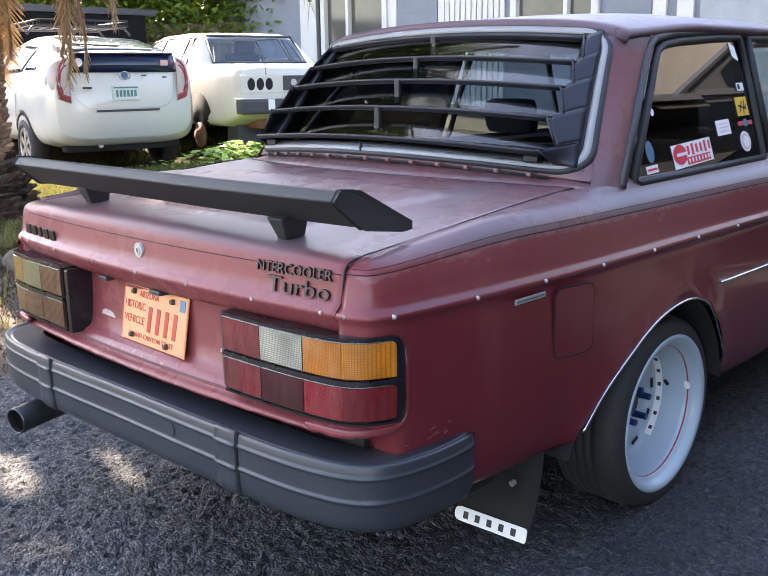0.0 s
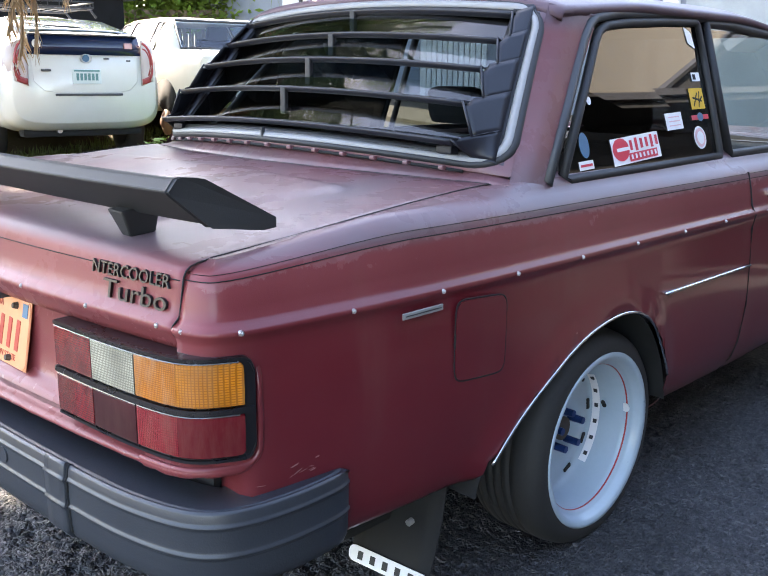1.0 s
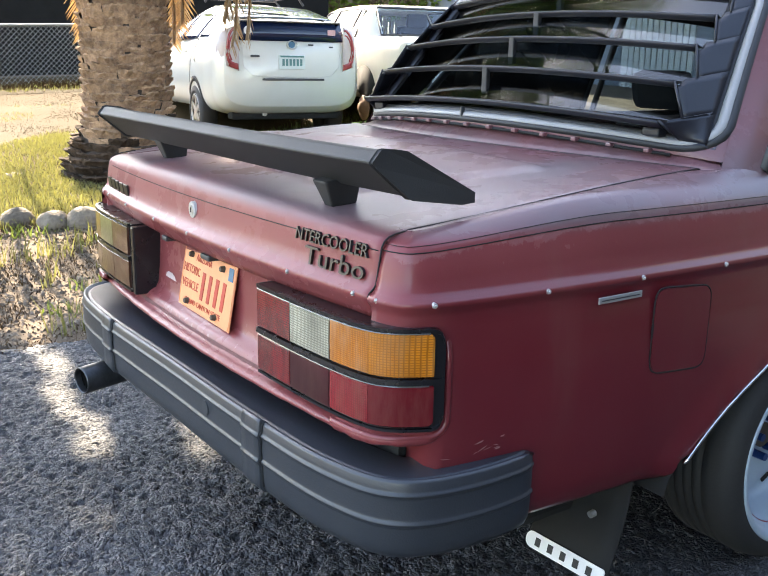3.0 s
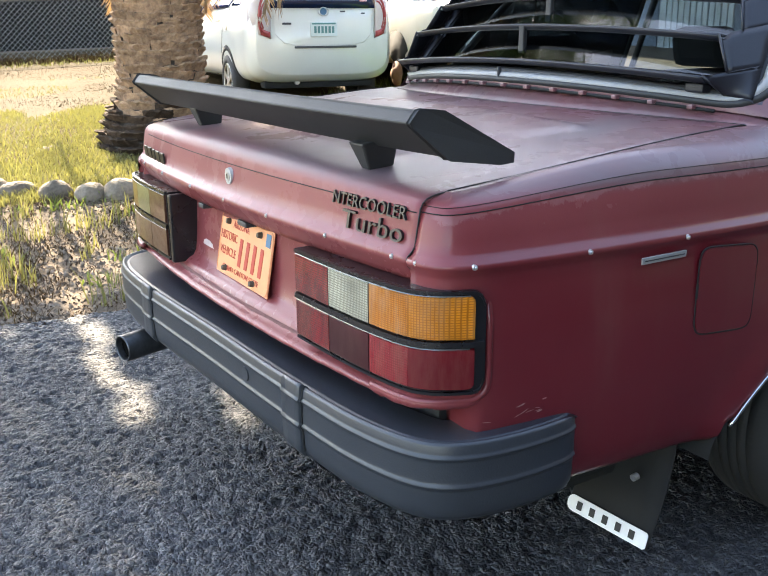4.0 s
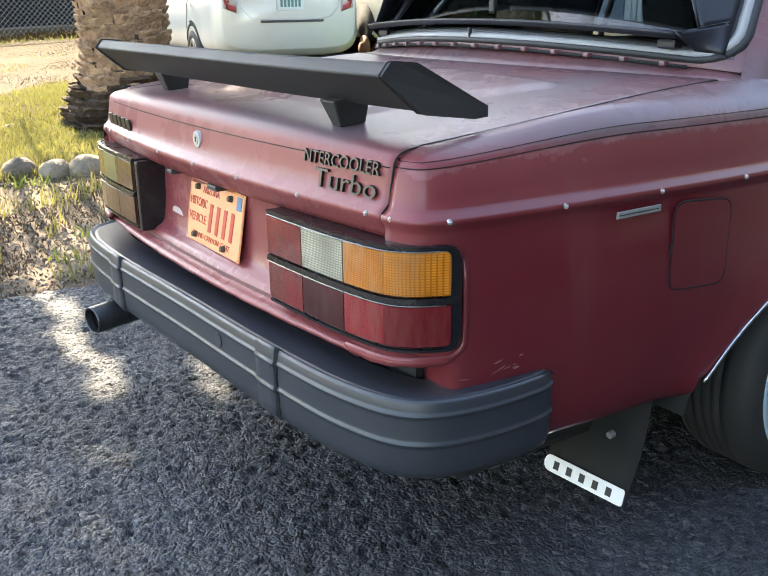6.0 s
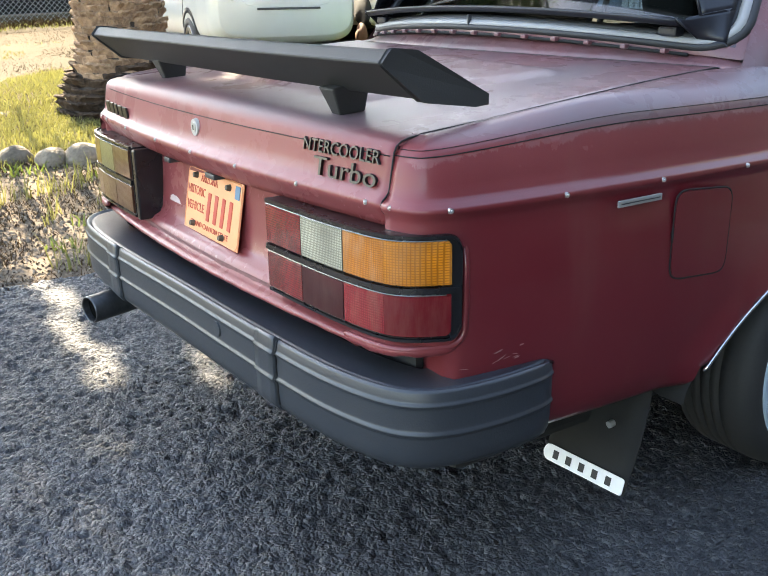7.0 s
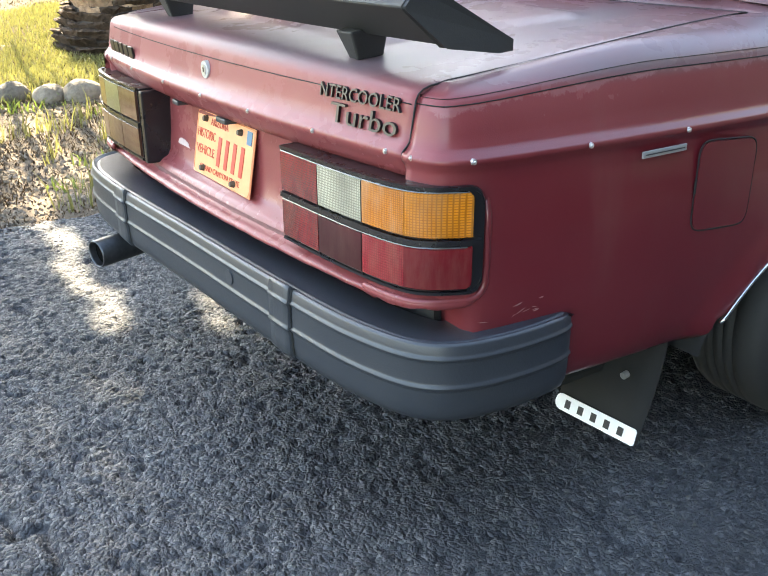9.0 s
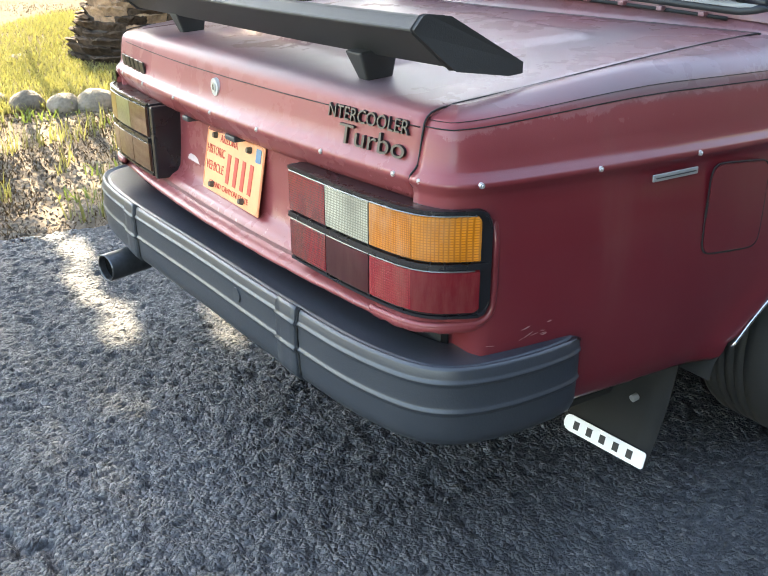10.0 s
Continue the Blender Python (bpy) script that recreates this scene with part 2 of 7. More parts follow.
WING = material("black_spoiler_plastic", (0.012, 0.0125, 0.013), 0.58, scale=6, dark=(0.030, 0.029, 0.027), amount=0.7, bump=0.00025, fine=380)
PLATE = material("orange_plate_enamel", (0.72, 0.30, 0.14), 0.42, scale=12, dark=(0.58, 0.22, 0.10), amount=0.6)
PLATE_RED = material("plate_red_ink", (0.42, 0.03, 0.015), 0.5)
LAMP_RED = lens("red_lamp_plastic", (0.135, 0.004, 0.009), ribs=430, grid=True, depth=0.55)
LAMP_REDB = lens("bright_red_lamp_plastic", (0.20, 0.008, 0.014), ribs=430, grid=True, dust=0.08, depth=0.55)
LAMP_REDO = lens("smooth_red_lamp_plastic", (0.125, 0.006, 0.010), ribs=9, axis=2, rough=0.24, depth=0.8)
LAMP_REDP = lens("plain_red_lamp_plastic", (0.042, 0.003, 0.005), ribs=12, axis=2, rough=0.3, depth=0.8)
LAMP_AMBER = lens("amber_lamp_plastic", (0.40, 0.120, 0.009), ribs=520, grid=True, dust=0.35, depth=0.45)
LAMP_AMBERG = lens("amber_grid_lamp_plastic", (0.48, 0.150, 0.009), ribs=430, grid=True, dust=0.12, depth=0.48)
LAMP_CLEAR = lens("clear_lamp_plastic", (0.34, 0.315, 0.235), ribs=420, grid=True, depth=0.30)
LAMP_RED_D = lens("dusty_red_lamp_plastic", (0.075, 0.026, 0.017), ribs=260, axis=0, rough=0.3, dust=0.12, depth=0.5)
LAMP_AMBER_D = lens("dusty_amber_lamp_plastic", (0.20, 0.095, 0.016), ribs=300, grid=True, rough=0.3, dust=0.12, depth=0.5)
LAMP_CLEAR_D = lens("dusty_clear_lamp_plastic", (0.13, 0.125, 0.065), ribs=300, axis=0, rough=0.3, dust=0.12, depth=0.6)
LAMP_GLINT = material("grey_lamp_edge_glint", (0.09, 0.09, 0.09), 0.25, scale=30, dark=(0.05, 0.05, 0.05), amount=0.8, coat=0.4)
GLASS = glass("tinted_glass", (0.62, 0.68, 0.68))
GLASS_R = glass("dusty_rear_glass", (0.30, 0.37, 0.41))
GLASS_D = glass("dark_tinted_glass", (0.028, 0.030, 0.032), ior=1.46)
WHITE_DECAL = material("white_vinyl", (0.75, 0.74, 0.74), 0.4, amount=0.2)
RED_DECAL = material("red_vinyl", (0.62, 0.03, 0.06), 0.4, amount=0.2)
YELLOW_DECAL = material("yellow_vinyl", (0.70, 0.40, 0.02), 0.4, amount=0.3)
BLUE_DECAL = material("blue_vinyl", (0.045, 0.14, 0.24), 0.4, amount=0.3)
PINK_DECAL = material("pink_vinyl", (0.70, 0.42, 0.42), 0.4, amount=0.2)
SEAT = material("dark_seat_cloth", (0.02, 0.02, 0.022), 0.9, scale=20, bump=0.001)


# ---- mesh helpers ----
def mesh_from(verts, faces, mat, smooth=True, name="mesh"):
    me = bpy.data.meshes.new(name)
    me.from_pydata([tuple(v) for v in verts], [], faces)
    me.materials.append(mat)
    if smooth:
        me.polygons.foreach_set("use_smooth", [True] * len(me.polygons))
    me.update()
    return me


def attach(name, me, parent, label=""):
    ob = new(name, me)
    ob.parent = parent
    return tagged(ob, label)


def face_out(ob, way):
    """Turns a pane's faces so that they look outwards."""
    me = ob.data
    if sum((p.normal.dot(Vector(way)) for p in me.polygons)) < 0:
        me.flip_normals()


def part(name, bm, mat, parent, label="", smooth=False):
    """Links a bmesh as one mesh object under a thing or a part."""
    me = bpy.data.meshes.new(name)
    bm.to_mesh(me)
    bm.free()
    me.materials.append(mat)
    if smooth:
        me.polygons.foreach_set("use_smooth", [True] * len(me.polygons))
    return attach(name, me, parent, label)


def empty(name, m, label, category, group="", kind=""):
    ob = new(name)
    ob.empty_display_size = 0.1
    ob.matrix_world = m
    return tagged(ob, label, category, group, kind)


def box(size, at=(0, 0, 0), bevel=0.0, segs=2, turn=None):
    bm = bmesh.new()
    bmesh.ops.create_cube(bm, size=1.0, matrix=Matrix.Diagonal((*size, 1)))
    if bevel:
        bmesh.ops.bevel(bm, geom=bm.edges[:], offset=bevel, segments=segs, affect="EDGES", profile=0.6)
    m = Matrix.Translation(at) @ (turn or Matrix())
    bmesh.ops.transform(bm, matrix=m, verts=bm.verts)
    return bm


def rod(a, b, r, segs=16, r2=None):
    a, b = Vector(a), Vector(b)
    bm = bmesh.new()
    bmesh.ops.create_cone(bm, cap_ends=True, segments=segs, radius1=r, radius2=r if r2 is None else r2, depth=(b - a).length)
    q = (b - a).to_track_quat("Z", "Y").to_matrix().to_4x4()
    bmesh.ops.transform(bm, matrix=Matrix.Translation((a + b) / 2) @ q, verts=bm.verts)
    return bm


def add_bm(bm, other):
    me = bpy.data.meshes.new("tmp")
    other.to_mesh(me)
    other.free()
    bm.from_mesh(me)
    bpy.data.meshes.remove(me)
    return bm


def sheet(P, mat, close_u=False, flip=False, smooth=True, name="mesh"):
    """A mesh from a grid of points P[i][j]."""
    n, k = len(P), len(P[0])
    verts = [tuple(p) for row in P for p in row]
    faces = []
    for i in range(n if close_u else n - 1):
        for j in range(k - 1):
            a, b = i * k + j, ((i + 1) % n) * k + j
            f = (a, b, b + 1, a + 1)
            faces.append(f[::-1] if flip else f)
    return mesh_from(verts, faces, mat, smooth, name)


def thick(ob, t, offset=-1.0, bevel=0.0):
    m = ob.modifiers.new("solid", "SOLIDIFY")
    m.thickness, m.offset = t, offset
    if bevel:
        b = ob.modifiers.new("bevel", "BEVEL")
        b.width, b.segments, b.limit_method = bevel, 2, "ANGLE"
    return ob


def tube(points, r, closed=False, segs=8, flat=1.0, up=(0, 0, 1)):
    """A swept tube of radius r; flat squeezes it across `up`."""
    pts = [Vector(p) for p in points]
    n = len(pts)
    verts, faces = [], []
    for i, p in enumerate(pts):
        a = pts[(i - 1) % n] if (closed or i) else p
        b = pts[(i + 1) % n] if (closed or i < n - 1) else p
        d = (b - a).normalized()
        s = d.cross(Vector(up))
        s = s.normalized() if s.length > 1e-5 else d.orthogonal().normalized()
        u = s.cross(d).normalized()
        for k in range(segs):
            w = 2 * math.pi * k / segs
            verts.append(p + s * (r * math.cos(w)) + u * (r * flat * math.sin(w)))
    for i in range(n if closed else n - 1):
        for k in range(segs):
            a, b = i * segs, ((i + 1) % n) * segs
            faces.append((a + k, a + (k + 1) % segs, b + (k + 1) % segs, b + k))
    if not closed:
        faces.append(tuple(range(segs))[::-1])
        faces.append(tuple((n - 1) * segs + k for k in range(segs)))
    return verts, faces


def tube_part(name, points, r, mat, parent, label="", **kw):
    v, f = tube(points, r, **kw)
    return attach(name, mesh_from(v, f, mat, True, name), parent, label)


def revolve(profile, segs=48, closed=False):
    """Profile of (radius, along) turned about the X axis."""
    verts, faces = [], []
    k = len(profile)
    for i in range(segs):
        w = 2 * math.pi * i / segs
        for r, x in profile:
            verts.append((x, r * math.cos(w), r * math.sin(w)))
    for i in range(segs):
        a, b = i * k, ((i + 1) % segs) * k
        for j in range(k if closed else k - 1):
            j2 = (j + 1) % k
            faces.append((a + j, a + j2, b + j2, b + j))
    return verts, faces


def spline(points, n):
    """A smooth open curve through the points, n samples evenly spread by length."""
    P = [np.array(p, float) for p in points]
    P = [2 * P[0] - P[1]] + P + [2 * P[-1] - P[-2]]
    out = []
    for i in range(1, len(P) - 2):
        for s in np.linspace(0, 1, 12, endpoint=False):
            a, b, c, d = P[i - 1:i + 3]
            out.append(0.5 * (2 * b + (c - a) * s + (2 * a - 5 * b + 4 * c - d) * s * s + (3 * b - a - 3 * c + d) * s ** 3))
    out.append(P[-2])
    out = np.array(out)
    d = np.r_[0, np.cumsum(np.linalg.norm(np.diff(out, axis=0), axis=1))]
    w = np.linspace(0, d[-1], n)
    return np.stack([np.interp(w, d, out[:, c]) for c in range(out.shape[1])], 1)


def text_mesh(words, height, depth, mat, stretch=1.0, bold=0.0):
    cu = bpy.data.curves.new("words", "FONT")
    cu.body = words
    cu.size = height / 0.7
    cu.extrude = depth / 2
    cu.offset = bold
    cu.resolution_u = 3
    ob = bpy.data.objects.new("words", cu)
    me = bpy.data.meshes.new_from_object(ob)
    bpy.data.objects.remove(ob)
    bpy.data.curves.remove(cu)
    me.transform(Matrix.Diagonal((stretch, 1, 1, 1)))
    me.materials.clear()
    me.materials.append(mat)
    return me


def smoothstep(a, b, v):
    t = min(1.0, max(0.0, (v - a) / (b - a)))
    return t * t * (3 - 2 * t)


def leafy(name, base, dark, back, scale=0.8, amount=0.9, island=0.35, share=0.45):
    """Thin leaves: a plain surface mixed with light coming through."""
    m = material(name, base, 0.55, dark=dark, scale=scale, amount=amount, island=island)
    n, l = m.node_tree.nodes, m.node_tree.links
    tr = n.new("ShaderNodeBsdfTranslucent")
    tr.inputs["Color"].default_value = (*back, 1)
    mx = n.new("ShaderNodeMixShader")
    mx.inputs[0].default_value = share
    l.new(n["Principled BSDF"].outputs[0], mx.inputs[1])
    l.new(tr.outputs[0], mx.inputs[2])
    l.new(mx.outputs[0], n["Material Output"].inputs["Surface"])
    return m


def asphalt():
    """Chip-sealed asphalt: dark binder, grey chips of mixed tone, pits and broad wear."""
    m = bpy.data.materials.new("coarse_asphalt")
    m.use_nodes = True
    n, l = m.node_tree.nodes, m.node_tree.links
    b = n["Principled BSDF"]
    co = n.new("ShaderNodeTexCoord")
    warp = n.new("ShaderNodeTexNoise")
    warp.inputs["Scale"].default_value = 35
    mixv = n.new("ShaderNodeMix")
    mixv.data_type = "VECTOR"
    mixv.inputs[0].default_value = 0.02
    l.new(co.outputs["Object"], warp.inputs["Vector"])
    l.new(co.outputs["Object"], mixv.inputs[4])
    l.new(warp.outputs["Color"], mixv.inputs[5])
    vo = n.new("ShaderNodeTexVoronoi")
    vo.inputs["Scale"].default_value = 112
    l.new(mixv.outputs[1], vo.inputs["Vector"])
    big = n.new("ShaderNodeTexNoise")
    big.inputs["Scale"].default_value = 1.3
    big.inputs["Detail"].default_value = 6
    mid = n.new("ShaderNodeTexNoise")
    mid.inputs["Scale"].default_value = 30
    mid.inputs["Detail"].default_value = 5
    mid.inputs["Roughness"].default_value = 0.7
    for t in (big, mid):
        l.new(co.outputs["Object"], t.inputs["Vector"])
    hue = n.new("ShaderNodeSeparateColor")
    l.new(vo.outputs["Color"], hue.inputs[0])
    chip = n.new("ShaderNodeMapRange")
    chip.inputs["From Min"].default_value = 0.25
    chip.inputs["To Min"].default_value = 0.0
    chip.inputs["To Max"].default_value = 1.0
    l.new(hue.outputs[0], chip.inputs["Value"])
    pw = n.new("ShaderNodeMath")
    pw.operation = "POWER"
    pw.inputs[1].default_value = 2.2
    pw.use_clamp = True
    l.new(chip.outputs[0], pw.inputs[0])
    mix = n.new("ShaderNodeMix")
    mix.data_type = "RGBA"
    mix.inputs[6].default_value = (0.040, 0.041, 0.045, 1)
    mix.inputs[7].default_value = (0.115, 0.114, 0.115, 1)
    l.new(pw.outputs[0], mix.inputs[0])
    wear = n.new("ShaderNodeMapRange")
    wear.inputs["From Min"].default_value = 0.38
    wear.inputs["From Max"].default_value = 0.68
    wear.inputs["To Min"].default_value = 0.70
    wear.inputs["To Max"].default_value = 1.25
    l.new(big.outputs["Fac"], wear.inputs["Value"])
    hsv = n.new("ShaderNodeHueSaturation")
    l.new(wear.outputs[0], hsv.inputs["Value"])
    l.new(mix.outputs[2], hsv.inputs["Color"])
    l.new(hsv.outputs["Color"], b.inputs["Base Color"])
    b.inputs["Roughness"].default_value = 0.62
    b.inputs["Specular IOR Level"].default_value = 0.32
    inv = n.new("ShaderNodeMath")
    inv.operation = "MULTIPLY_ADD"
    inv.inputs[1].default_value = -0.55
    l.new(vo.outputs["Distance"], inv.inputs[0])
    l.new(mid.outputs["Fac"], inv.inputs[2])
    bp = n.new("ShaderNodeBump")
    bp.inputs["Distance"].default_value = 0.020
    bp.inputs["Strength"].default_value = 1.0
    l.new(inv.outputs[0], bp.inputs["Height"])
    l.new(bp.outputs["Normal"], b.inputs["Normal"])
    return m

# ---- the maroon coupe ----
coupe = empty("coupe", pose(0, 0, 0), "weathered maroon two-door coupe parked on asphalt", "car")
CREASE = 0.85
HALF = spline([(0.70, 0.045), (0.735, 0.053), (0.768, 0.070), (0.788, 0.105), (0.800, 0.160), (0.813, 0.28), (0.827, 0.45),
               (0.837, 0.65), (0.842, 0.90), (0.844, 1.5), (0.850, 2.2), (0.845, 3.0), (0.835, 3.8), (0.812, 4.3), (0.77, 4.55), (0.70, 4.62)], 300)


def rear_y(x):
    """The rear face's line in plan at the crease."""
    return -0.011 + 0.024 * x + 0.081 * x * x


ARCH = spline([(0.715, 0.300), (0.728, 0.36), (0.750, 0.400), (0.88, 0.520), (1.032, 0.614), (1.16, 0.660), (1.294, 0.674), (1.40, 0.650), (1.485, 0.594),
               (1.55, 0.515), (1.590, 0.438), (1.612, 0.36), (1.625, 0.29)], 90)
ARCH_F = np.array([(3.94 + 0.36 * math.cos(a), 0.305 + 0.36 * math.sin(a)) for a in np.linspace(math.pi * 1.06, -0.06 * math.pi, 70)])


def inside(poly, p):
    hit = False
    for (x1, y1), (x2, y2) in zip(poly, np.roll(poly, -1, axis=0)):
        if (y1 > p[1]) != (y2 > p[1]) and p[0] < (x2 - x1) * (p[1] - y1) / (y2 - y1) + x1:
            hit = not hit
    return hit


def deck_z(x, y):
    """Height of the boot deck and of the shoulder beside it."""
    base = 0.958 + 0.072 * smoothstep(-0.10, 1.05, y) * 1.0
    return base + 0.020 * (1 - min(1.0, (x / 0.70) ** 2))


LEVELS = [(0.30, 0.080), (0.33, 0.052), (0.36, 0.036), (0.40, 0.022), (0.44, 0.014), (0.48, 0.009), (0.52, 0.005), (0.56, 0.002), (0.60, 0.0), (0.64, 0.0), (0.68, 0.0),
          (0.72, 0.001), (0.76, 0.003), (0.80, 0.006), (0.825, 0.008), (0.836, 0.005), (0.844, -0.002), (0.850, -0.004), (0.856, -0.001), (0.864, 0.008),
          (0.875, 0.014), (0.90, 0.018), (0.925, 0.022), (0.945, 0.026), (0.960, 0.030), (0.969, 0.033), (0.975, 0.036), (0.982, 0.041), (0.991, 0.049), (1.000, 0.060), (1.009, 0.075)]


def side_shell():
    n = len(HALF)
    T = np.gradient(HALF, axis=0)
    N = np.stack([-T[:, 1], T[:, 0]], 1)
    N /= np.linalg.norm(N, axis=1)[:, None]
    rows = []
    for (x, y), nn in zip(HALF, N):
        h = 1.0 - 0.26 * (1 - smoothstep(0.0, 0.55, y)) - 0.10 * smoothstep(2.9, 4.6, y)
        col = []
        for z, ins in LEVELS:
            ins = ins + 0.09 * (1 - smoothstep(0.575, 0.60, z)) * (1 - smoothstep(0.085, 0.13, y))
            if y < 1.0:
                z = max(z, 0.385)
            drop = max(0.0, z - 0.972) / 0.037 * 0.008 * (1 - smoothstep(0.05, 0.50, y))
            if z > CREASE:
                z = CREASE + (z - CREASE) * h - drop
            col.append([x + nn[0] * ins, y + nn[1] * ins, z])
        wide = 0.697 + 0.047 * smoothstep(0.82, 1.0, y)
        a = Vector(col[-1])
        ty = max(y, 0.122)
        top = deck_z(0.70, ty) - 0.003 * (1 - smoothstep(0.12, 0.3, y)) + 0.004 * smoothstep(0.9, 1.2, y)
        if y > 2.9:
            top = a.z + 0.02
        b = Vector((min(wide, a.x - 0.01), ty if y < 4.4 else min(ty, 4.52), top))
        for s in (0.15, 0.35, 0.6, 0.85, 1.0):
            p = a.lerp(b, s)
            p.z = a.z + (b.z - a.z) * (1 - (1 - s) ** 2)
            col.append(list(p))
        col.append([b.x - 0.004, b.y, b.z - 0.004])
        col.append([b.x - 0.006, b.y, b.z - 0.03])
        rows.append(col)
    first = [[p[0] - 0.003, p[1] + 0.035, p[2] - (0.02 if j > 30 else 0)] for j, p in enumerate(rows[0])]
    return np.array([first] + rows)


def near(curve, p):
    i = ((curve - p) ** 2).sum(1).argmin()
    return curve[i], math.sqrt(((curve[i] - p) ** 2).sum())


def body_half(sign):
    G = side_shell()
    n, k = G.shape[:2]
    cut = np.zeros((n, k), bool)
    for i in range(n):
        for j in range(k):
            p = G[i, j, 1:]
            for curve in (ARCH, ARCH_F):
                if abs(p[0] - curve[:, 0].mean()) < 0.75 and p[1] < 0.80:
                    q, d = near(curve, p)
                    G[i, j, 0] += 0.016 * math.exp(-(d / 0.040) ** 2)
                    if inside(curve, p):
                        cut[i, j] = True
    faces, used = [], set()
    for i in range(n - 1):
        for j in range(k - 1):
            q = [(i, j), (i + 1, j), (i + 1, j + 1), (i, j + 1)]
            if sum(cut[a] for a in q) >= 3:
                continue
            faces.append(q)
            used.update(q)
    for a in used:
        i, j = a
        nb = [(i + di, j + dj) for di in (-1, 0, 1) for dj in (-1, 0, 1) if 0 <= i + di < n and 0 <= j + dj < k]
        if cut[a] or any(b not in used and cut[b] for b in nb):
            p = G[i, j, 1:]
            c = ARCH if p[0] < 2.5 else ARCH_F
            q, d = near(c, p)
            if d < 0.05:
                G[i, j, 1:] = q
    ids, verts = {}, []
    for a in sorted(used):
        ids[a] = len(verts)
        x, y, z = G[a]
        if sign < 0:
            y -= 0.048 * x * (1 - smoothstep(0.08, 0.60, y))
        verts.append((x * sign, y, z))
    fs = [tuple(ids[a] for a in (q if sign > 0 else q[::-1])) for q in faces]
    return mesh_from(verts, fs, PAINT, True, "side_panel")


for sign in (1, -1):
    side = attach("side_panel", body_half(sign), coupe)
    pts = [(sign * (0.846 + 0.012 * smoothstep(0.75, 1.0, y) * (1 - smoothstep(1.40, 1.56, y)) - 0.02 * (1 - smoothstep(0.37, 0.43, z))), y, z) for y, z in ARCH[9:-2] if y < 1.3 or z > 0.43]
    tube_part("arch_trim", pts, 0.0045, CHROME, side, "thin bright metal wheel-arch trim", segs=6)
    # inner arch
    for curve in (ARCH, ARCH_F):
        P = [[(sign * x, y, z) for x in (0.832, 0.80, 0.70, 0.55)] for y, z in curve if z > 0.335]
        attach("arch_liner", sheet(P, VOID, flip=sign < 0), side)
    # crease line of bolts left where the trim strip was taken off
    for y in (0.116, 0.35, 0.585, 0.83, 1.09, 1.354, 1.62, 1.88, 2.2, 2.6, 3.0):
        x = float(np.interp(y, HALF[:, 1], HALF[:, 0])) + 0.004
        bm = rod((x - 0.004, y, CREASE), (x + 0.0022, y, CREASE), 0.0054, 14, 0.0045)
        add_bm(bm, rod((x + 0.002, y, CREASE), (x + 0.0040, y, CREASE), 0.0029, 10, 0.0018))
        if sign < 0:
            bmesh.ops.transform(bm, matrix=Matrix.Diagonal((-1, 1, 1, 1)), verts=bm.verts)
            bmesh.ops.reverse_faces(bm, faces=bm.faces)
        part("trim_bolt", bm, STEEL, side, "small round steel trim bolt")
    # shoulder pin line
    for lev, rad in ((24, 0.0011), (26, 0.0006)):
        pts = []
        for row in side_shell()[1:-60]:
            x, y, z = row[lev]
            if sign < 0:
                y -= 0.048 * x * (1 - smoothstep(0.08, 0.60, y))
            pts.append((sign * (x + 0.0008), y - 0.0008 * (1 - smoothstep(0.05, 0.15, y)), z))
        tube_part("pin_line", pts, rad, VOID, side, "thin dark line along the shoulder", segs=5)
    # lower bright strip
    pts = [(sign * (float(np.interp(y, HALF[:, 1], HALF[:, 0])) + 0.003), y, 0.684) for y in np.linspace(1.535, 2.09, 12)]
    tube_part("side_strip", pts, 0.010, CHROME, side, "narrow bright side strip", segs=6, flat=0.5)

# fuel door
S1, S0 = 0.6275, 0.79
fd = []
for w in np.linspace(0, 2 * math.pi, 48, endpoint=False):
    c, s = math.cos(w), math.sin(w)
    py = 0.712 + 0.085 * math.copysign(abs(c) ** 0.28, c)
    pz = 0.728 + 0.090 * math.copysign(abs(s) ** 0.28, s) - 0.07 * (py - 0.712)
    fd.append((py, pz))
fd = np.array(fd)


def side_x(y):
    return float(np.interp(y, HALF[:, 1], HALF[:, 0]))


fuel = attach("fuel_door", mesh_from([(side_x(y) - 0.0005, y, z) for y, z in fd * 0.97 + 0.03 * fd.mean(0)], [tuple(range(48))], PAINT, False), coupe, "flush square fuel door with rounded corners")
thick(fuel, 0.003, 1.0)
tube_part("gap", [(side_x(y) + 0.0006, y, z) for y, z in fd], 0.0017, VOID, fuel, "dark gap round the fuel door", closed=True, segs=6)
part("finger_notch", box((0.003, 0.011, 0.030), (side_x(0.64) + 0.0004, 0.630, 0.735), 0.0012), VOID, fuel, "finger notch")
# side marker badge
marker = part("side_badge", box((0.004, 0.118, 0.013), (0.8375, 0.525, 0.819), 0.0015), TRIM, coupe, "small bright rectangular wing badge")
part("badge_bar", box((0.001, 0.105, 0.002), (0.8400, 0.525, 0.819)), BLACK, marker)

# boot lid
LX = 0.6962


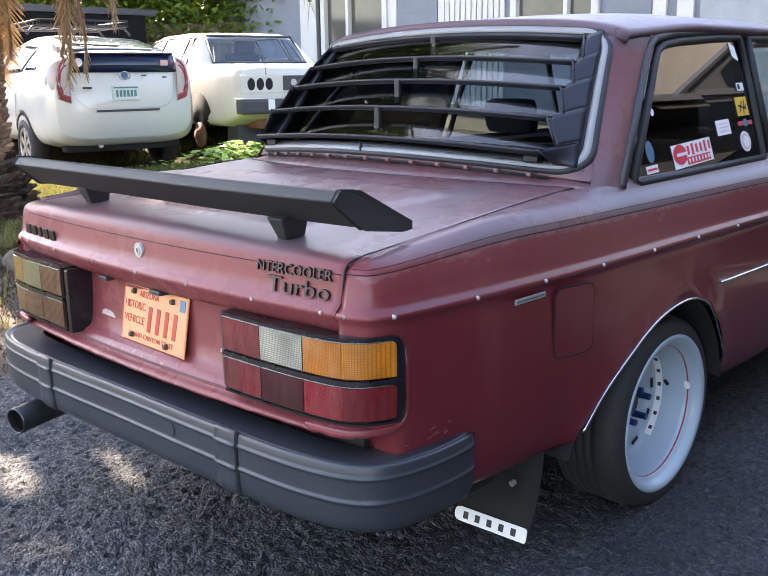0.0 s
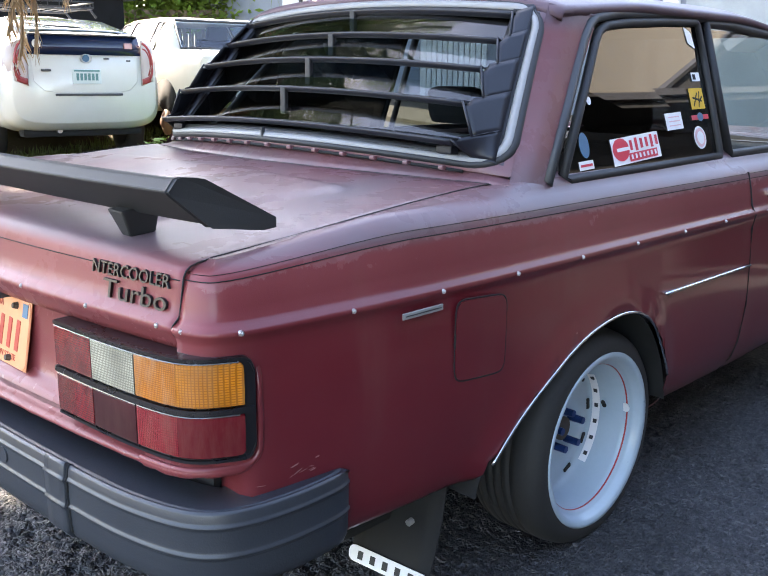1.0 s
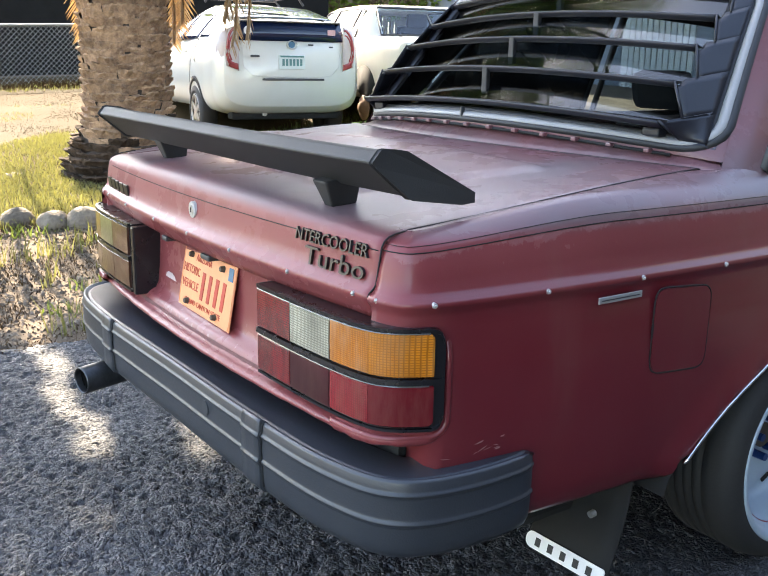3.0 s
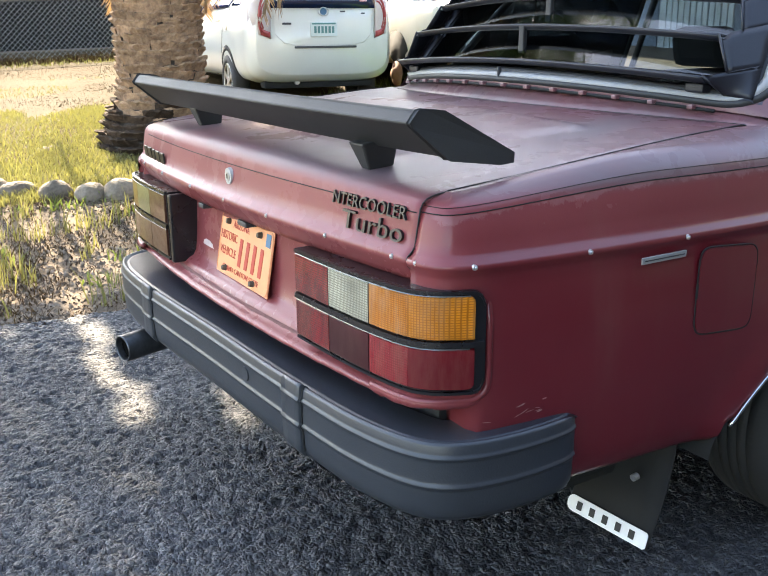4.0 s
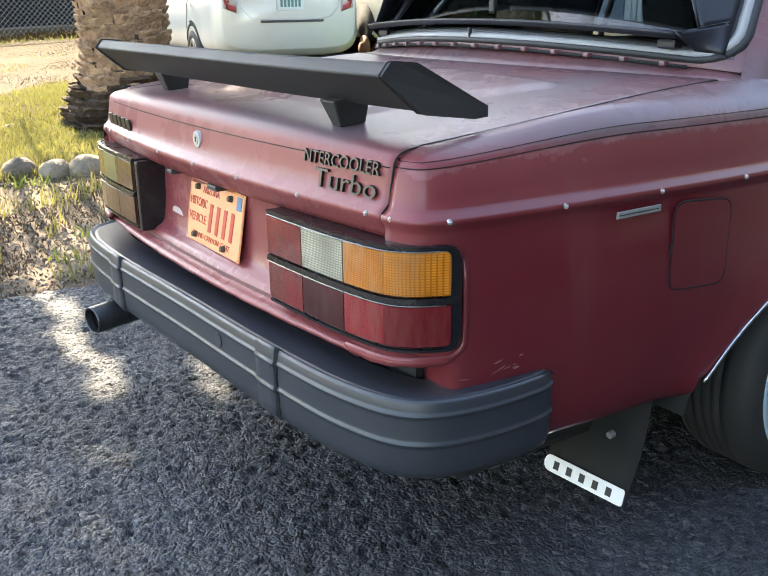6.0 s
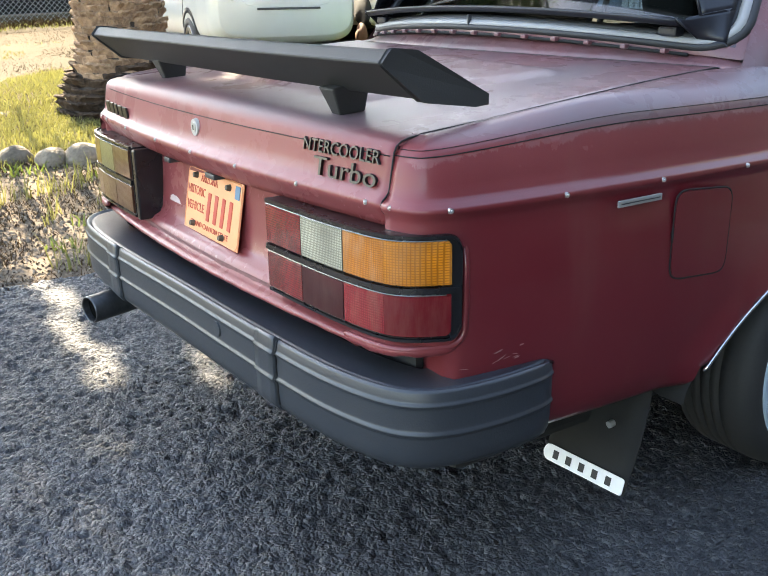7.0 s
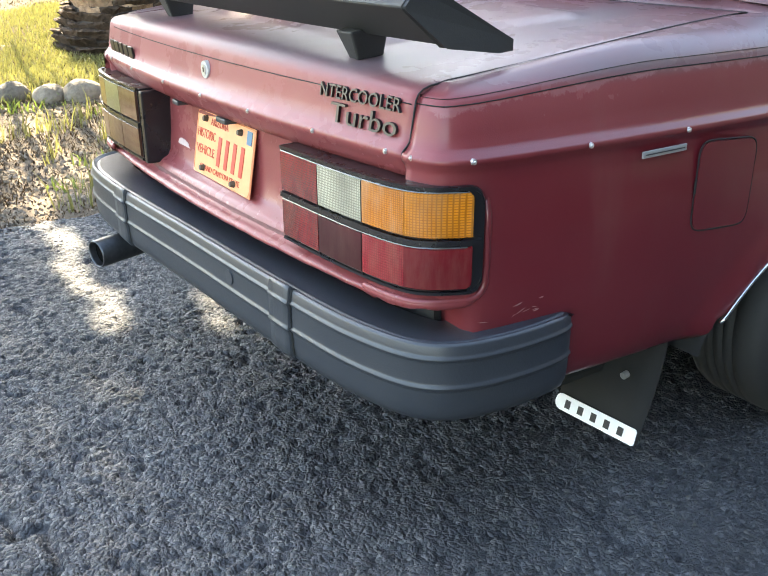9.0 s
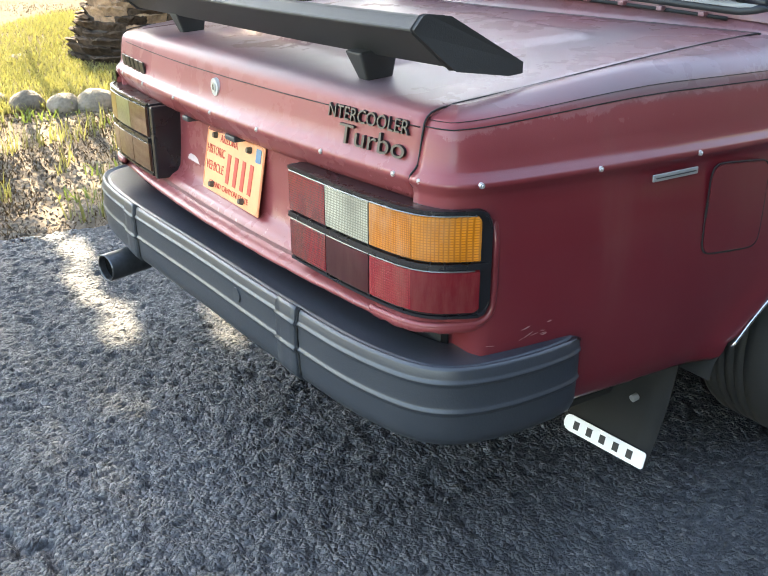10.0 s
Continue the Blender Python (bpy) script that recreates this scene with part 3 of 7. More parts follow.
def lid_profile(x):
    y0 = rear_y(x) + 0.010
    crown = 0.020 * (1 - (x / 0.70) ** 2)
    low = [(0.030, 0.806), (0.012, 0.808), (0.004, 0.822), (-0.003, 0.835), (-0.009, 0.843), (-0.011, 0.850), (-0.008, 0.857), (0.001, 0.865), (0.006, 0.872),
           (0.010, 0.895), (0.014, 0.920)]
    out = [(y0 + dy, z) for dy, z in low]
    for dy, z in ((0.017, 0.936), (0.022, 0.946), (0.031, 0.953), (0.046, 0.9575), (0.066, 0.960)):
        out.append((y0 + dy, z + crown * smoothstep(0.92, 0.96, z)))
    return out


def lid_front(x):
    return 0.765 + 0.135 * (x / 0.69) ** 2


def emboss(x, y):
    """Raised centre panel of the deck."""
    ax, ay = abs(x), y
    d = max(ax - (0.40 + 0.10 * smoothstep(0.25, 0.7, y)), 0.20 - ay, ay - 0.64)
    return 0.0075 * (1 - smoothstep(-0.007, 0.007, d))


P = []
for x in np.linspace(-LX - 0.048, LX, 90):
    prof = lid_profile(x)
    row = [(x, y, z) for y, z in prof]
    y1, z1 = prof[-1]
    yf = lid_front(x)
    for s in np.linspace(0, 1, 40)[1:]:
        y = y1 + (yf - y1) * s
        z = deck_z(x, y)
        z0 = deck_z(x, y1)
        row.append((x, y, z + (z1 - z0) * (1 - s) ** 3 + emboss(x, y)))
    row.append((x, yf + 0.003, row[-1][2] - 0.004))
    row.append((x, yf + 0.004, row[-1][2] - 0.03))
    P.append(row)
k = len(P[0])
P.insert(0, [(-LX - 0.050, y, z - 0.003) for x, y, z in P[0]])
P.insert(0, [(-LX - 0.050, y + 0.0, z - 0.03) for x, y, z in P[0]])
P.append([(LX + 0.0015, y + (0.003 if z < 0.95 else 0.0), z - (0.0 if z < 0.95 else 0.002)) for x, y, z in P[-1]])
P.append([(LX + 0.0015, y + (0.04 if z < 0.95 else 0.0), z - (0.0 if z < 0.95 else 0.03)) for x, y, z in P[-1]])
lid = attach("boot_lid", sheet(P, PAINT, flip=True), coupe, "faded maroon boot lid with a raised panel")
# dark channel under the lid
part("boot_channel", box((1.396, 0.70, 0.02), (0, 0.50, 0.925)), VOID, coupe)
for x in (0.719, 0.657, 0.454, 0.223, 0.006, -0.212, -0.454, -0.657, -0.719):
    y = rear_y(x)
    bm = rod((x, y + 0.004, CREASE), (x, y - 0.0022, CREASE), 0.0054, 14, 0.0045)
    add_bm(bm, rod((x, y - 0.002, CREASE), (x, y - 0.0040, CREASE), 0.0029, 10, 0.0018))
    part("trim_bolt", bm, STEEL, lid, "small round steel trim bolt")
lock = part("boot_lock", rod((0, 0.02, 0.903), (0, 0.0055, 0.903), 0.021, 24, 0.019), LOCKM, lid, "round pale metal boot lock")
part("key_cylinder", rod((0, 0.01, 0.903), (0, 0.0035, 0.903), 0.011, 16), STEEL, lock)
part("keyway", box((0.003, 0.002, 0.011), (0, 0.0032, 0.903)), VOID, lock)
# thin pressed line under the deck edge
tube_part("pin_line", [(x, rear_y(x) + 0.0250, 0.930) for x in np.linspace(-0.69, 0.69, 40)], 0.0011, VOID, lid, segs=5)

# maker's badge as plain blocks, and model lettering
badge = tagged(new("maker_badge"), "raised black maker badge on the boot lid")
badge.parent = coupe
for i, w in enumerate((0.036, 0.036, 0.026, 0.036, 0.036)):
    x = -0.672 + i * 0.046
    y = rear_y(x) + 0.013
    part("letter_block", box((w * 0.86, 0.006, 0.032), (x, y, 0.884), 0.003, turn=pose(0, 0, 0, 8, 0, 0)), LETTER, badge)
for words, h, x0, x1, z in (("NTERCOOLER", 0.0235, 0.455, 0.672, 0.914), ("Turbo", 0.034, 0.492, 0.669, 0.874)):
    me = text_mesh(words, h, 0.005, LETTER, 1.0, 0.0)
    xs = [v.co.x for v in me.vertices]
    w0, w1 = min(xs), max(xs)
    for v in me.vertices:
        x = x0 + (v.co.x - w0) / (w1 - w0) * (x1 - x0)
        yy, zz = v.co.y, v.co.z
        v.co = (x, rear_y(x) + 0.012 - zz + max(0.0, z + yy - 0.872) * 0.167, z + yy)
    ob = attach("model_lettering", me, lid, "raised black model lettering")

# rear panel between and under the lamps
P = []
for x in np.linspace(-0.765, 0.765, 90):
    y0 = rear_y(x) + (0.06 * smoothstep(0.70, 0.80, abs(x)))
    prof = [(0.050, 0.84), (0.058, 0.81), (0.056, 0.76), (0.052, 0.70), (0.046, 0.655), (0.038, 0.640), (0.022, 0.632), (0.014, 0.624), (0.012, 0.616), (0.009, 0.612), (-0.004, 0.604), (-0.016, 0.600), (-0.019, 0.594), (-0.015, 0.589), (0.02, 0.586), (0.10, 0.575)]
    tuck = smoothstep(0.652, 0.668, x)
    P.append([(x, y0 + (dy if z > 0.609 else dy + (0.035 - dy) * tuck), (z + 0.0005 * math.sin(41 * x) + 0.0004 * math.sin(97 * x) - 0.005 * math.exp(-((x - 0.642) / 0.014) ** 2) + 0.012 * tuck) if z < 0.606 else z) for dy, z in prof])
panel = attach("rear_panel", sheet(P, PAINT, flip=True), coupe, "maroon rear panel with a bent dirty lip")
RUST = material("rusty_dirt", (0.14, 0.052, 0.046), 0.85, scale=90)
V, F = [], []
for i, x in enumerate(np.linspace(-0.70, 0.635, 540)):
    wgt = noise.noise((x * 14, 0.3, 2.0)) + 0.6 * noise.noise((x * 47, 1.3, 5.0)) + (0.22 if x < -0.1 else -0.02)
    h = max(0.0005, 0.0024 * min(1.0, wgt + 0.10))
    yb = rear_y(x) + 0.06 * smoothstep(0.70, 0.80, abs(x))
    V += [(x, yb + 0.0108, 0.6165), (x, yb + 0.0072, 0.6122), (x, yb + 0.0068 - h * 1.5, 0.6117 - h)]
    if i:
        k = 3 * i
        F += [(k - 3, k - 2, k + 1, k), (k - 2, k - 1, k + 2, k + 1)]
attach("rust_seam", mesh_from(V, F, RUST, False), panel, "rusty dirt in the crease of the lip")
rt = random.Random(11)
V, F = [], []
for i in range(9):
    x = 0.640 + 0.0055 * i
    yb, h = rear_y(x) - 0.012 + 0.0034 * i, rt.uniform(0.003, 0.011) * (1 - 0.06 * i)
    V += [(x, yb, 0.606 + 0.0006 * i), (x + 0.003, yb - 0.002, 0.6055 - h + 0.0006 * i), (x + 0.0055, yb + 0.0034, 0.6066 + 0.0006 * i), (x + 0.003, yb + 0.004, 0.606 - h * 0.7)]
    F += [(4 * i, 4 * i + 1, 4 * i + 2), (4 * i, 4 * i + 3, 4 * i + 1), (4 * i + 1, 4 * i + 3, 4 * i + 2)]
attach("torn_edge", mesh_from(V, F, PAINT, False), panel, "torn end of the bent lip")
part("valance", box((1.40, 0.02, 0.22), (0, 0.125, 0.48)), VOID, coupe)
part("underbody", box((1.30, 4.2, 0.10), (0, 2.35, 0.30), 0.02), VOID, coupe)
PRIMER = material("bare_primer_patch", (0.50, 0.40, 0.38), 0.6, scale=40)
for x, w, h in ((-0.245, 0.040, 0.016), (0.305, 0.032, 0.014)):
    pts = []
    for i in range(28):
        a = 2 * math.pi * i / 28
        r = 1 + 0.35 * noise.noise((math.cos(a) * 2, math.sin(a) * 2, x * 9)) + 0.18 * noise.noise((math.cos(a) * 6, math.sin(a) * 6, x * 5))
        px, pz_ = x + w * r * math.cos(a), 0.682 + h * r * math.sin(a)
        pts.append((px, rear_y(px) + 0.0495, pz_))
    attach("bare_patch", mesh_from(pts, [tuple(range(28))], PRIMER, False), panel, "scraped patch down to pale primer")

DULL = material("dull_scraped_paint", (0.27, 0.15, 0.14), 0.7, scale=60)
# scratches above the bumper's end
rs = random.Random(5)
for i in range(9):
    y0_, z0_ = rs.uniform(0.13, 0.27), rs.uniform(0.562, 0.590)
    ln, ht, sl_ = rs.uniform(0.003, 0.012), rs.uniform(0.0006, 0.0018), rs.uniform(-0.3, 0.5)
    pts = []
    for du, dv in ((-1, 0.1), (-0.4, -0.8), (0.5, -1), (1, 0.2), (0.3, 0.9), (-0.5, 0.8)):
        yy, zz = y0_ + du * ln, z0_ + dv * ht + sl_ * du * ln
        pts.append((side_x(yy) - (0.002 if zz < 0.58 else 0.0) + 0.0012, yy, zz))
    attach("scratch", mesh_from(pts, [tuple(range(6))], DULL, False), bpy.data.objects["side_panel"], "scraped patch down to pale primer")

# number plate
plate = tagged(new("number_plate", None), "orange enamel number plate with bare bolts")
plate.parent = coupe
PM = pose(0.005, 0.034, 0.718, 90 - 10.5, 0, 0)
bm = box((0.306, 0.152, 0.003), bevel=0.001)
bmesh.ops.transform(bm, matrix=PM, verts=bm.verts)
pb = part("plate_sheet", bm, PLATE, plate)
bm = bmesh.new()
rim_pts = []
for sx, sz, w0 in ((1, 1, 0), (-1, 1, 90), (-1, -1, 180), (1, -1, 270)):
    for w in (0, 30, 60, 90):
        a = radians(w0 + w)
        rim_pts.append(PM @ Vector((sx * 0.138 + 0.012 * math.cos(a), sz * 0.061 + 0.012 * math.sin(a), 0.002)))
tube_part("plate_rim", rim_pts, 0.0012, PLATE, plate, closed=True, segs=6)


def on_plate(me, x, y, parent, name, w=None, z=0.0022):
    xs = [v.co.x for v in me.vertices]
    s = w / (max(xs) - min(xs)) if w else 1
    x0 = min(xs)
    for v in me.vertices:
        v.co = PM @ Vector(((v.co.x - x0) * s + x, v.co.y + y, v.co.z + z))
    attach(name, me, parent)


on_plate(text_mesh("ARIZONA", 0.017, 0.0008, PLATE_RED), -0.075, 0.047, plate, "plate_word", 0.095)
on_plate(text_mesh("HISTORIC", 0.021, 0.0008, PLATE_RED), -0.143, 0.012, plate, "plate_word", 0.100)
on_plate(text_mesh("VEHICLE", 0.021, 0.0008, PLATE_RED), -0.143, -0.026, plate, "plate_word", 0.100)
on_plate(text_mesh("GRAND CANYON STATE", 0.013, 0.0008, PLATE_RED), -0.115, -0.062, plate, "plate_word", 0.215)
for i in range(4):
    bm = box((0.017, 0.068, 0.0012), (-0.018 + i * 0.0395, -0.006, 0.0022), 0.0004, turn=pose(0, 0, 0, 0, 0, -3))
    bmesh.ops.transform(bm, matrix=PM, verts=bm.verts)
    part("plate_bar", bm, PLATE_RED, plate)
bm = box((0.024, 0.030, 0.001), (0.128, 0.053, 0.0024))
bmesh.ops.transform(bm, matrix=PM, verts=bm.verts)
part("plate_sticker", bm, BLUE_DECAL, plate, "small pale blue renewal sticker")
for x, y in ((-0.10, 0.058), (0.085, 0.058), (-0.095, -0.058), (0.072, -0.060)):
    a, b = PM @ Vector((x, y, 0)), PM @ Vector((x, y, 0.012))
    bm = rod(a, b, 0.0085, 10, 0.006)
    part("plate_bolt", bm, HUB, plate, "rusty plate bolt")
for x, w in ((-0.20, 0.035), (0.055, 0.05)):
    part("plate_light", box((w, 0.03, 0.013), (x, rear_y(x) + 0.034, 0.800), 0.004), BLACK, coupe, "black plate-lamp housing")


# tail lamps
LAMP_PATH = spline([(0.372, 0.0045), (0.50, 0.010), (0.60, 0.0175), (0.68, 0.0285), (0.715, 0.0370), (0.738, 0.0465), (0.759, 0.066), (0.776, 0.095), (0.787, 0.119), (0.7945, 0.139)], 141)
LAMP_N = np.stack([np.gradient(LAMP_PATH[:, 1]), -np.gradient(LAMP_PATH[:, 0])], 1)
LAMP_N /= np.linalg.norm(LAMP_N, axis=1)[:, None]
LAMP_D = np.r_[0, np.cumsum(np.linalg.norm(np.diff(LAMP_PATH, axis=0), axis=1))]
LAMP_L = float(LAMP_D[-1])


def on_lamp(sign, s, o, z):
    """A point at arc length s round the lamp, o proud of its line; past its end it goes on straight."""
    over = max(0.0, s - LAMP_L)
    s = min(s, LAMP_L)
    x, y, nx, ny = (float(np.interp(s, LAMP_D, c)) for c in (LAMP_PATH[:, 0], LAMP_PATH[:, 1], LAMP_N[:, 0], LAMP_N[:, 1]))
    x, y = x + nx * o - ny * over * 0.4, y + ny * o + over
    if sign < 0:
        y -= 0.048 * x
    return (sign * x, y, z)


def tail_lamp(sign):
    """Six-part wrap-round lamp; sections follow the corner in plan."""
    lamp = tagged(new("tail_lamp"), "six-section tail lamp in red, amber and clear" if sign > 0 else "dusty six-section tail lamp with faded sections")
    lamp.parent = coupe
    L = LAMP_L

    def strip(a, b, prof, n=28):
        """Closed profile of (out, z), or a function of arc length that gives one, swept from a to b."""
        rows = [[on_lamp(sign, s, o, z) for o, z in (prof(s) if callable(prof) else prof)] for s in np.linspace(a, b, n)]
        v = [p for r in rows for p in r]
        k = len(rows[0])
        f = []
        for i in range(n - 1):
            for j in range(k):
                q = (i * k + j, i * k + (j + 1) % k, (i + 1) * k + (j + 1) % k, (i + 1) * k + j)
                f.append(q if sign < 0 else q[::-1])
        f.append(tuple(range(k)) if sign > 0 else tuple(range(k))[::-1])
        f.append(tuple((n - 1) * k + j for j in range(k))[::-1] if sign > 0 else tuple((n - 1) * k + j for j in range(k)))
        return v, f

    def closing(s, r, end):
        """How far the outline draws in at its rounded outer corners."""
        u = max(0.0, s - (end - r))
        return r - math.sqrt(max(0.0, r * r - u * u))

    def shell_prof(s):
        d = closing(s, 0.024, L + 0.0005)
        return [(-0.05, 0.810 - d), (0.006, 0.810 - d), (0.0115, 0.805 - d), (0.0115, 0.627 + d), (0.006, 0.622 + d), (-0.05, 0.622 + d)]

    def rib_prof(s):
        d = closing(s, 0.022, L - 0.003)
        return [(0.009, 0.8125 - d), (0.0165, 0.8115 - d), (0.0165, 0.8055 - d), (0.009, 0.804 - d)]

    def foot_prof(s):
        d = closing(s, 0.022, L - 0.003)
        return [(0.009, 0.632 + d), (0.0155, 0.630 + d), (0.0155, 0.625 + d), (0.009, 0.623 + d)]

    cuts = [0.004, 0.133, 0.262, L - 0.019]
    bend = 0.357
    zm = 0.716
    v, f = strip(0, L, shell_prof, 90)
    attach("housing", mesh_from(v, f, LAMPBLACK, False), lamp, "black lamp housing")
    for name, prof in (("top_rib", rib_prof), ("foot_rib", foot_prof)):
        v, f = strip(0.001, L - 0.003, prof, 90)
        attach(name, mesh_from(v, f, LAMPBLACK, False), lamp)
    v, f = strip(0.001, L - 0.004, [(0.010, zm + 0.0075), (0.0185, zm + 0.006), (0.0190, zm - 0.004), (0.010, zm - 0.006)], 60)
    attach("middle_rib", mesh_from(v, f, LAMPBLACK, False), lamp)
    top = [LAMP_RED, LAMP_CLEAR, LAMP_AMBER] if sign > 0 else [LAMP_RED_D, LAMP_CLEAR_D, LAMP_AMBER_D]
    low = [LAMP_RED, LAMP_REDP, LAMP_REDB] if sign > 0 else [LAMP_RED_D] * 3
    for i in range(3):
        for z0, z1, m in ((zm + 0.0085, 0.8035, top[i]), (0.6335, zm - 0.0065, low[i])):
            a, b = cuts[i] + 0.0014, cuts[i + 1] - 0.0014
            e = 0.003
            pieces = [(a, b, m)]
            if i == 2 and sign > 0:
                pieces = [(a, bend, m), (bend + 0.0004, b, LAMP_REDO if z0 < 0.65 else LAMP_AMBERG)]
            for a_, b_, m_ in pieces:
                def lens_prof(s):
                    d = closing(s, 0.012, b + 0.001) if i == 2 else 0.0
                    t_, b0 = z1 - (d if z0 > 0.65 else 0.0), z0 + (d if z0 < 0.65 else 0.0)
                    return [(0.004, t_), (0.0135, t_), (0.0175, t_ - e), (0.0178, (b0 + t_) / 2), (0.0175, b0 + e), (0.0135, b0), (0.004, b0)]
                v, f = strip(a_, b_, lens_prof)
                attach("lens", mesh_from(v, f, m_, False), lamp)
            # thin grey strip that paints the glint on the lens's top bevel
            v, f = strip(a, b - 0.008 * (i == 2), [(0.010, z1 + 0.0012), (0.0172, z1 + 0.0008), (0.0178, z1 - 0.0008), (0.010, z1 - 0.0010)], 24)
            attach("lens_glint", mesh_from(v, f, LAMP_GLINT, False), lamp, "pale strip painting the glint on the lens's top edge")
    for c in cuts[1:3]:
        v, f = strip(c - 0.0014, c + 0.0014, [(0.004, 0.808), (0.0165, 0.807), (0.0165, 0.630), (0.004, 0.628)], 3)
        attach("divider", mesh_from(v, f, LAMPBLACK, False), lamp)
    # pressed body edge under the lamp, round its outer end and over the top corner
    def proud(s):
        return 0.012 - 0.010 * smoothstep(0.33, L, s)
    edge = [(s, 0.6095) for s in np.linspace(0.262, L - 0.030, 30)]
    edge += [(L - 0.026 + 0.036 * math.sin(radians(w)), 0.6455 - 0.036 * math.cos(radians(w))) for w in range(6, 90, 12)]
    edge += [(L + 0.010, z) for z in np.linspace(0.66, 0.775, 8)]
    edge += [(L - 0.014 + 0.024 * math.cos(radians(w)), 0.788 + 0.024 * math.sin(radians(w))) for w in (10, 25, 40, 55, 70)]
    pts = [on_lamp(sign, s, proud(s) - 0.016 * smoothstep(0.745, 0.805, z), z) for s, z in edge]
    tube_part("body_edge", pts, 0.0068, PAINT, lamp, "pressed maroon edge round the lamp", segs=10)
    rows = []
    for s in np.linspace(0.272, L + 0.045, 60):
        o = proud(s) - 0.024 * smoothstep(L - 0.03, L + 0.045, s)
        wob = 0.0012 * math.sin(70 * s) + 0.0008 * math.sin(151 * s)
        rows.append([on_lamp(sign, s, o + do, z + (wob if z < 0.60 else 0)) for do, z in ((-0.012, 0.626), (-0.002, 0.6165), (0.0062, 0.611), (0.0070, 0.603), (0.0035, 0.597), (-0.006, 0.5925), (-0.05, 0.590))])
    attach("lower_flange", sheet(rows, PAINT, flip=sign > 0), lamp, "rounded maroon flange under the lamp")
    if sign < 0:
        part("inner_box", box((0.022, 0.105, 0.186), (-0.350, 0.024, 0.715), 0.006), LAMPBLACK, lamp, "black inner end of the lamp")
    else:
        part("inner_box", box((0.02, 0.075, 0.18), (0.352, 0.044, 0.715), 0.004), BLACK, lamp)
    return lamp


tail_lamp(1)
tail_lamp(-1)

# bumper
bumper = tagged(new("rear_bumper"), "big dark rubber-faced rear bumper with ribs")
bumper.parent = coupe
BUMP = spline([(-0.843, 0.310), (-0.850, 0.20), (-0.845, 0.10), (-0.830, 0.03), (-0.805, -0.018), (-0.765, -0.052), (-0.70, -0.075), (-0.60, -0.087), (-0.42, -0.089), (-0.25, -0.082), (0.0, -0.068),
               (0.25, -0.058), (0.45, -0.047), (0.60, -0.034), (0.70, -0.014), (0.765, 0.010), (0.805, 0.042), (0.830, 0.088), (0.844, 0.15), (0.849, 0.23), (0.843, 0.330)], 140)


def bumper_sweep(path, prof, sign=1):
    T = np.gradient(path, axis=0)
    N = np.stack([T[:, 1], -T[:, 0]], 1)
    N /= np.linalg.norm(N, axis=1)[:, None]
    rows = [[(sign * (p[0] + nn[0] * o), p[1] + nn[1] * o, z) for o, z in prof] for p, nn in zip(path, N)]
    return rows


full = BUMP
PROF = [(-0.115, 0.543), (-0.06, 0.545), (-0.026, 0.546), (-0.021, 0.546), (-0.0185, 0.5425), (-0.016, 0.5425), (-0.013, 0.548), (-0.010, 0.5505), (-0.006, 0.5500), (-0.003, 0.5460), (-0.0024, 0.5445), (-0.0006, 0.531), (-0.0003, 0.529), (0.0015, 0.5265), (0.0032, 0.5245), (0.0034, 0.5215),
        (0.0012, 0.5190), (0.0002, 0.5165), (0.0, 0.512), (0.0, 0.479), (0.0002, 0.4755), (0.0010, 0.473), (0.0036, 0.4705), (0.0040, 0.4670), (0.0014, 0.4635), (-0.0008, 0.461), (-0.001, 0.457), (-0.002, 0.43), (-0.004, 0.412), (-0.010, 0.400), (-0.024, 0.393), (-0.06, 0.390), (-0.11, 0.390)]
rows = bumper_sweep(full, PROF)
for e, step in ((0, 1), (-1, -1)):
    for k, f_ in ((0, 0.012), (1, 0.004), (2, 0.001)):
        j = e + step * k
        rows[j] = [(p[0] - math.copysign(f_, p[0]) if 0.395 < p[2] < 0.548 else p[0], p[1], min(p[2], 0.549 - f_ * 0.4)) for p in rows[j]]
me = sheet(rows, BUMPER, flip=False)
attach("bumper_face", me, bumper, "dark blue-grey rubber bumper face")
for e in (0, -1):
    r = rows[e]
    c = [(p[0] * 0.995, p[1], p[2]) for p in r]
    attach("bumper_end", mesh_from(c, [tuple(range(len(c)))], BUMPER, False), bumper)
for x in (-0.372, 0.455):
    xs = [x - 0.078, x - 0.074, x - 0.050, x - 0.020, x - 0.001, x, x + 0.0005]
    outs = [-0.001, 0.0046, 0.0058, 0.0064, 0.0066, 0.0056, -0.003]
    seg = np.stack([xs, np.interp(xs, full[:, 0], full[:, 1])], 1)
    sm_ = [(max(o, -0.0015) if 0.40 < z < 0.53 else o, z) for o, z in PROF[6:-2]]
    base_rows = [bumper_sweep(seg, [(o + k, z + (k if z > 0.54 else 0)) for o, z in sm_])[i] for i, k in enumerate(outs)]
    ob = attach("joint_strap", sheet(base_rows, BUMPER), bumper, "raised strap over a bumper joint")
    line = bumper_sweep(seg, [(o + 0.0006, z) for o, z in PROF[5:-4]])[-1]
    tube_part("joint_gap", [(p[0] + 0.0025, p[1], p[2]) for p in line], 0.0022, VOID, ob, "dark gap beside the strap", segs=6)
bm = rod((0.205, -0.050, 0.497), (0.205, -0.0625, 0.497), 0.019, 24, 0.017)
part("tow_cap", bm, BUMPER, bumper, "small cap in the bumper face")

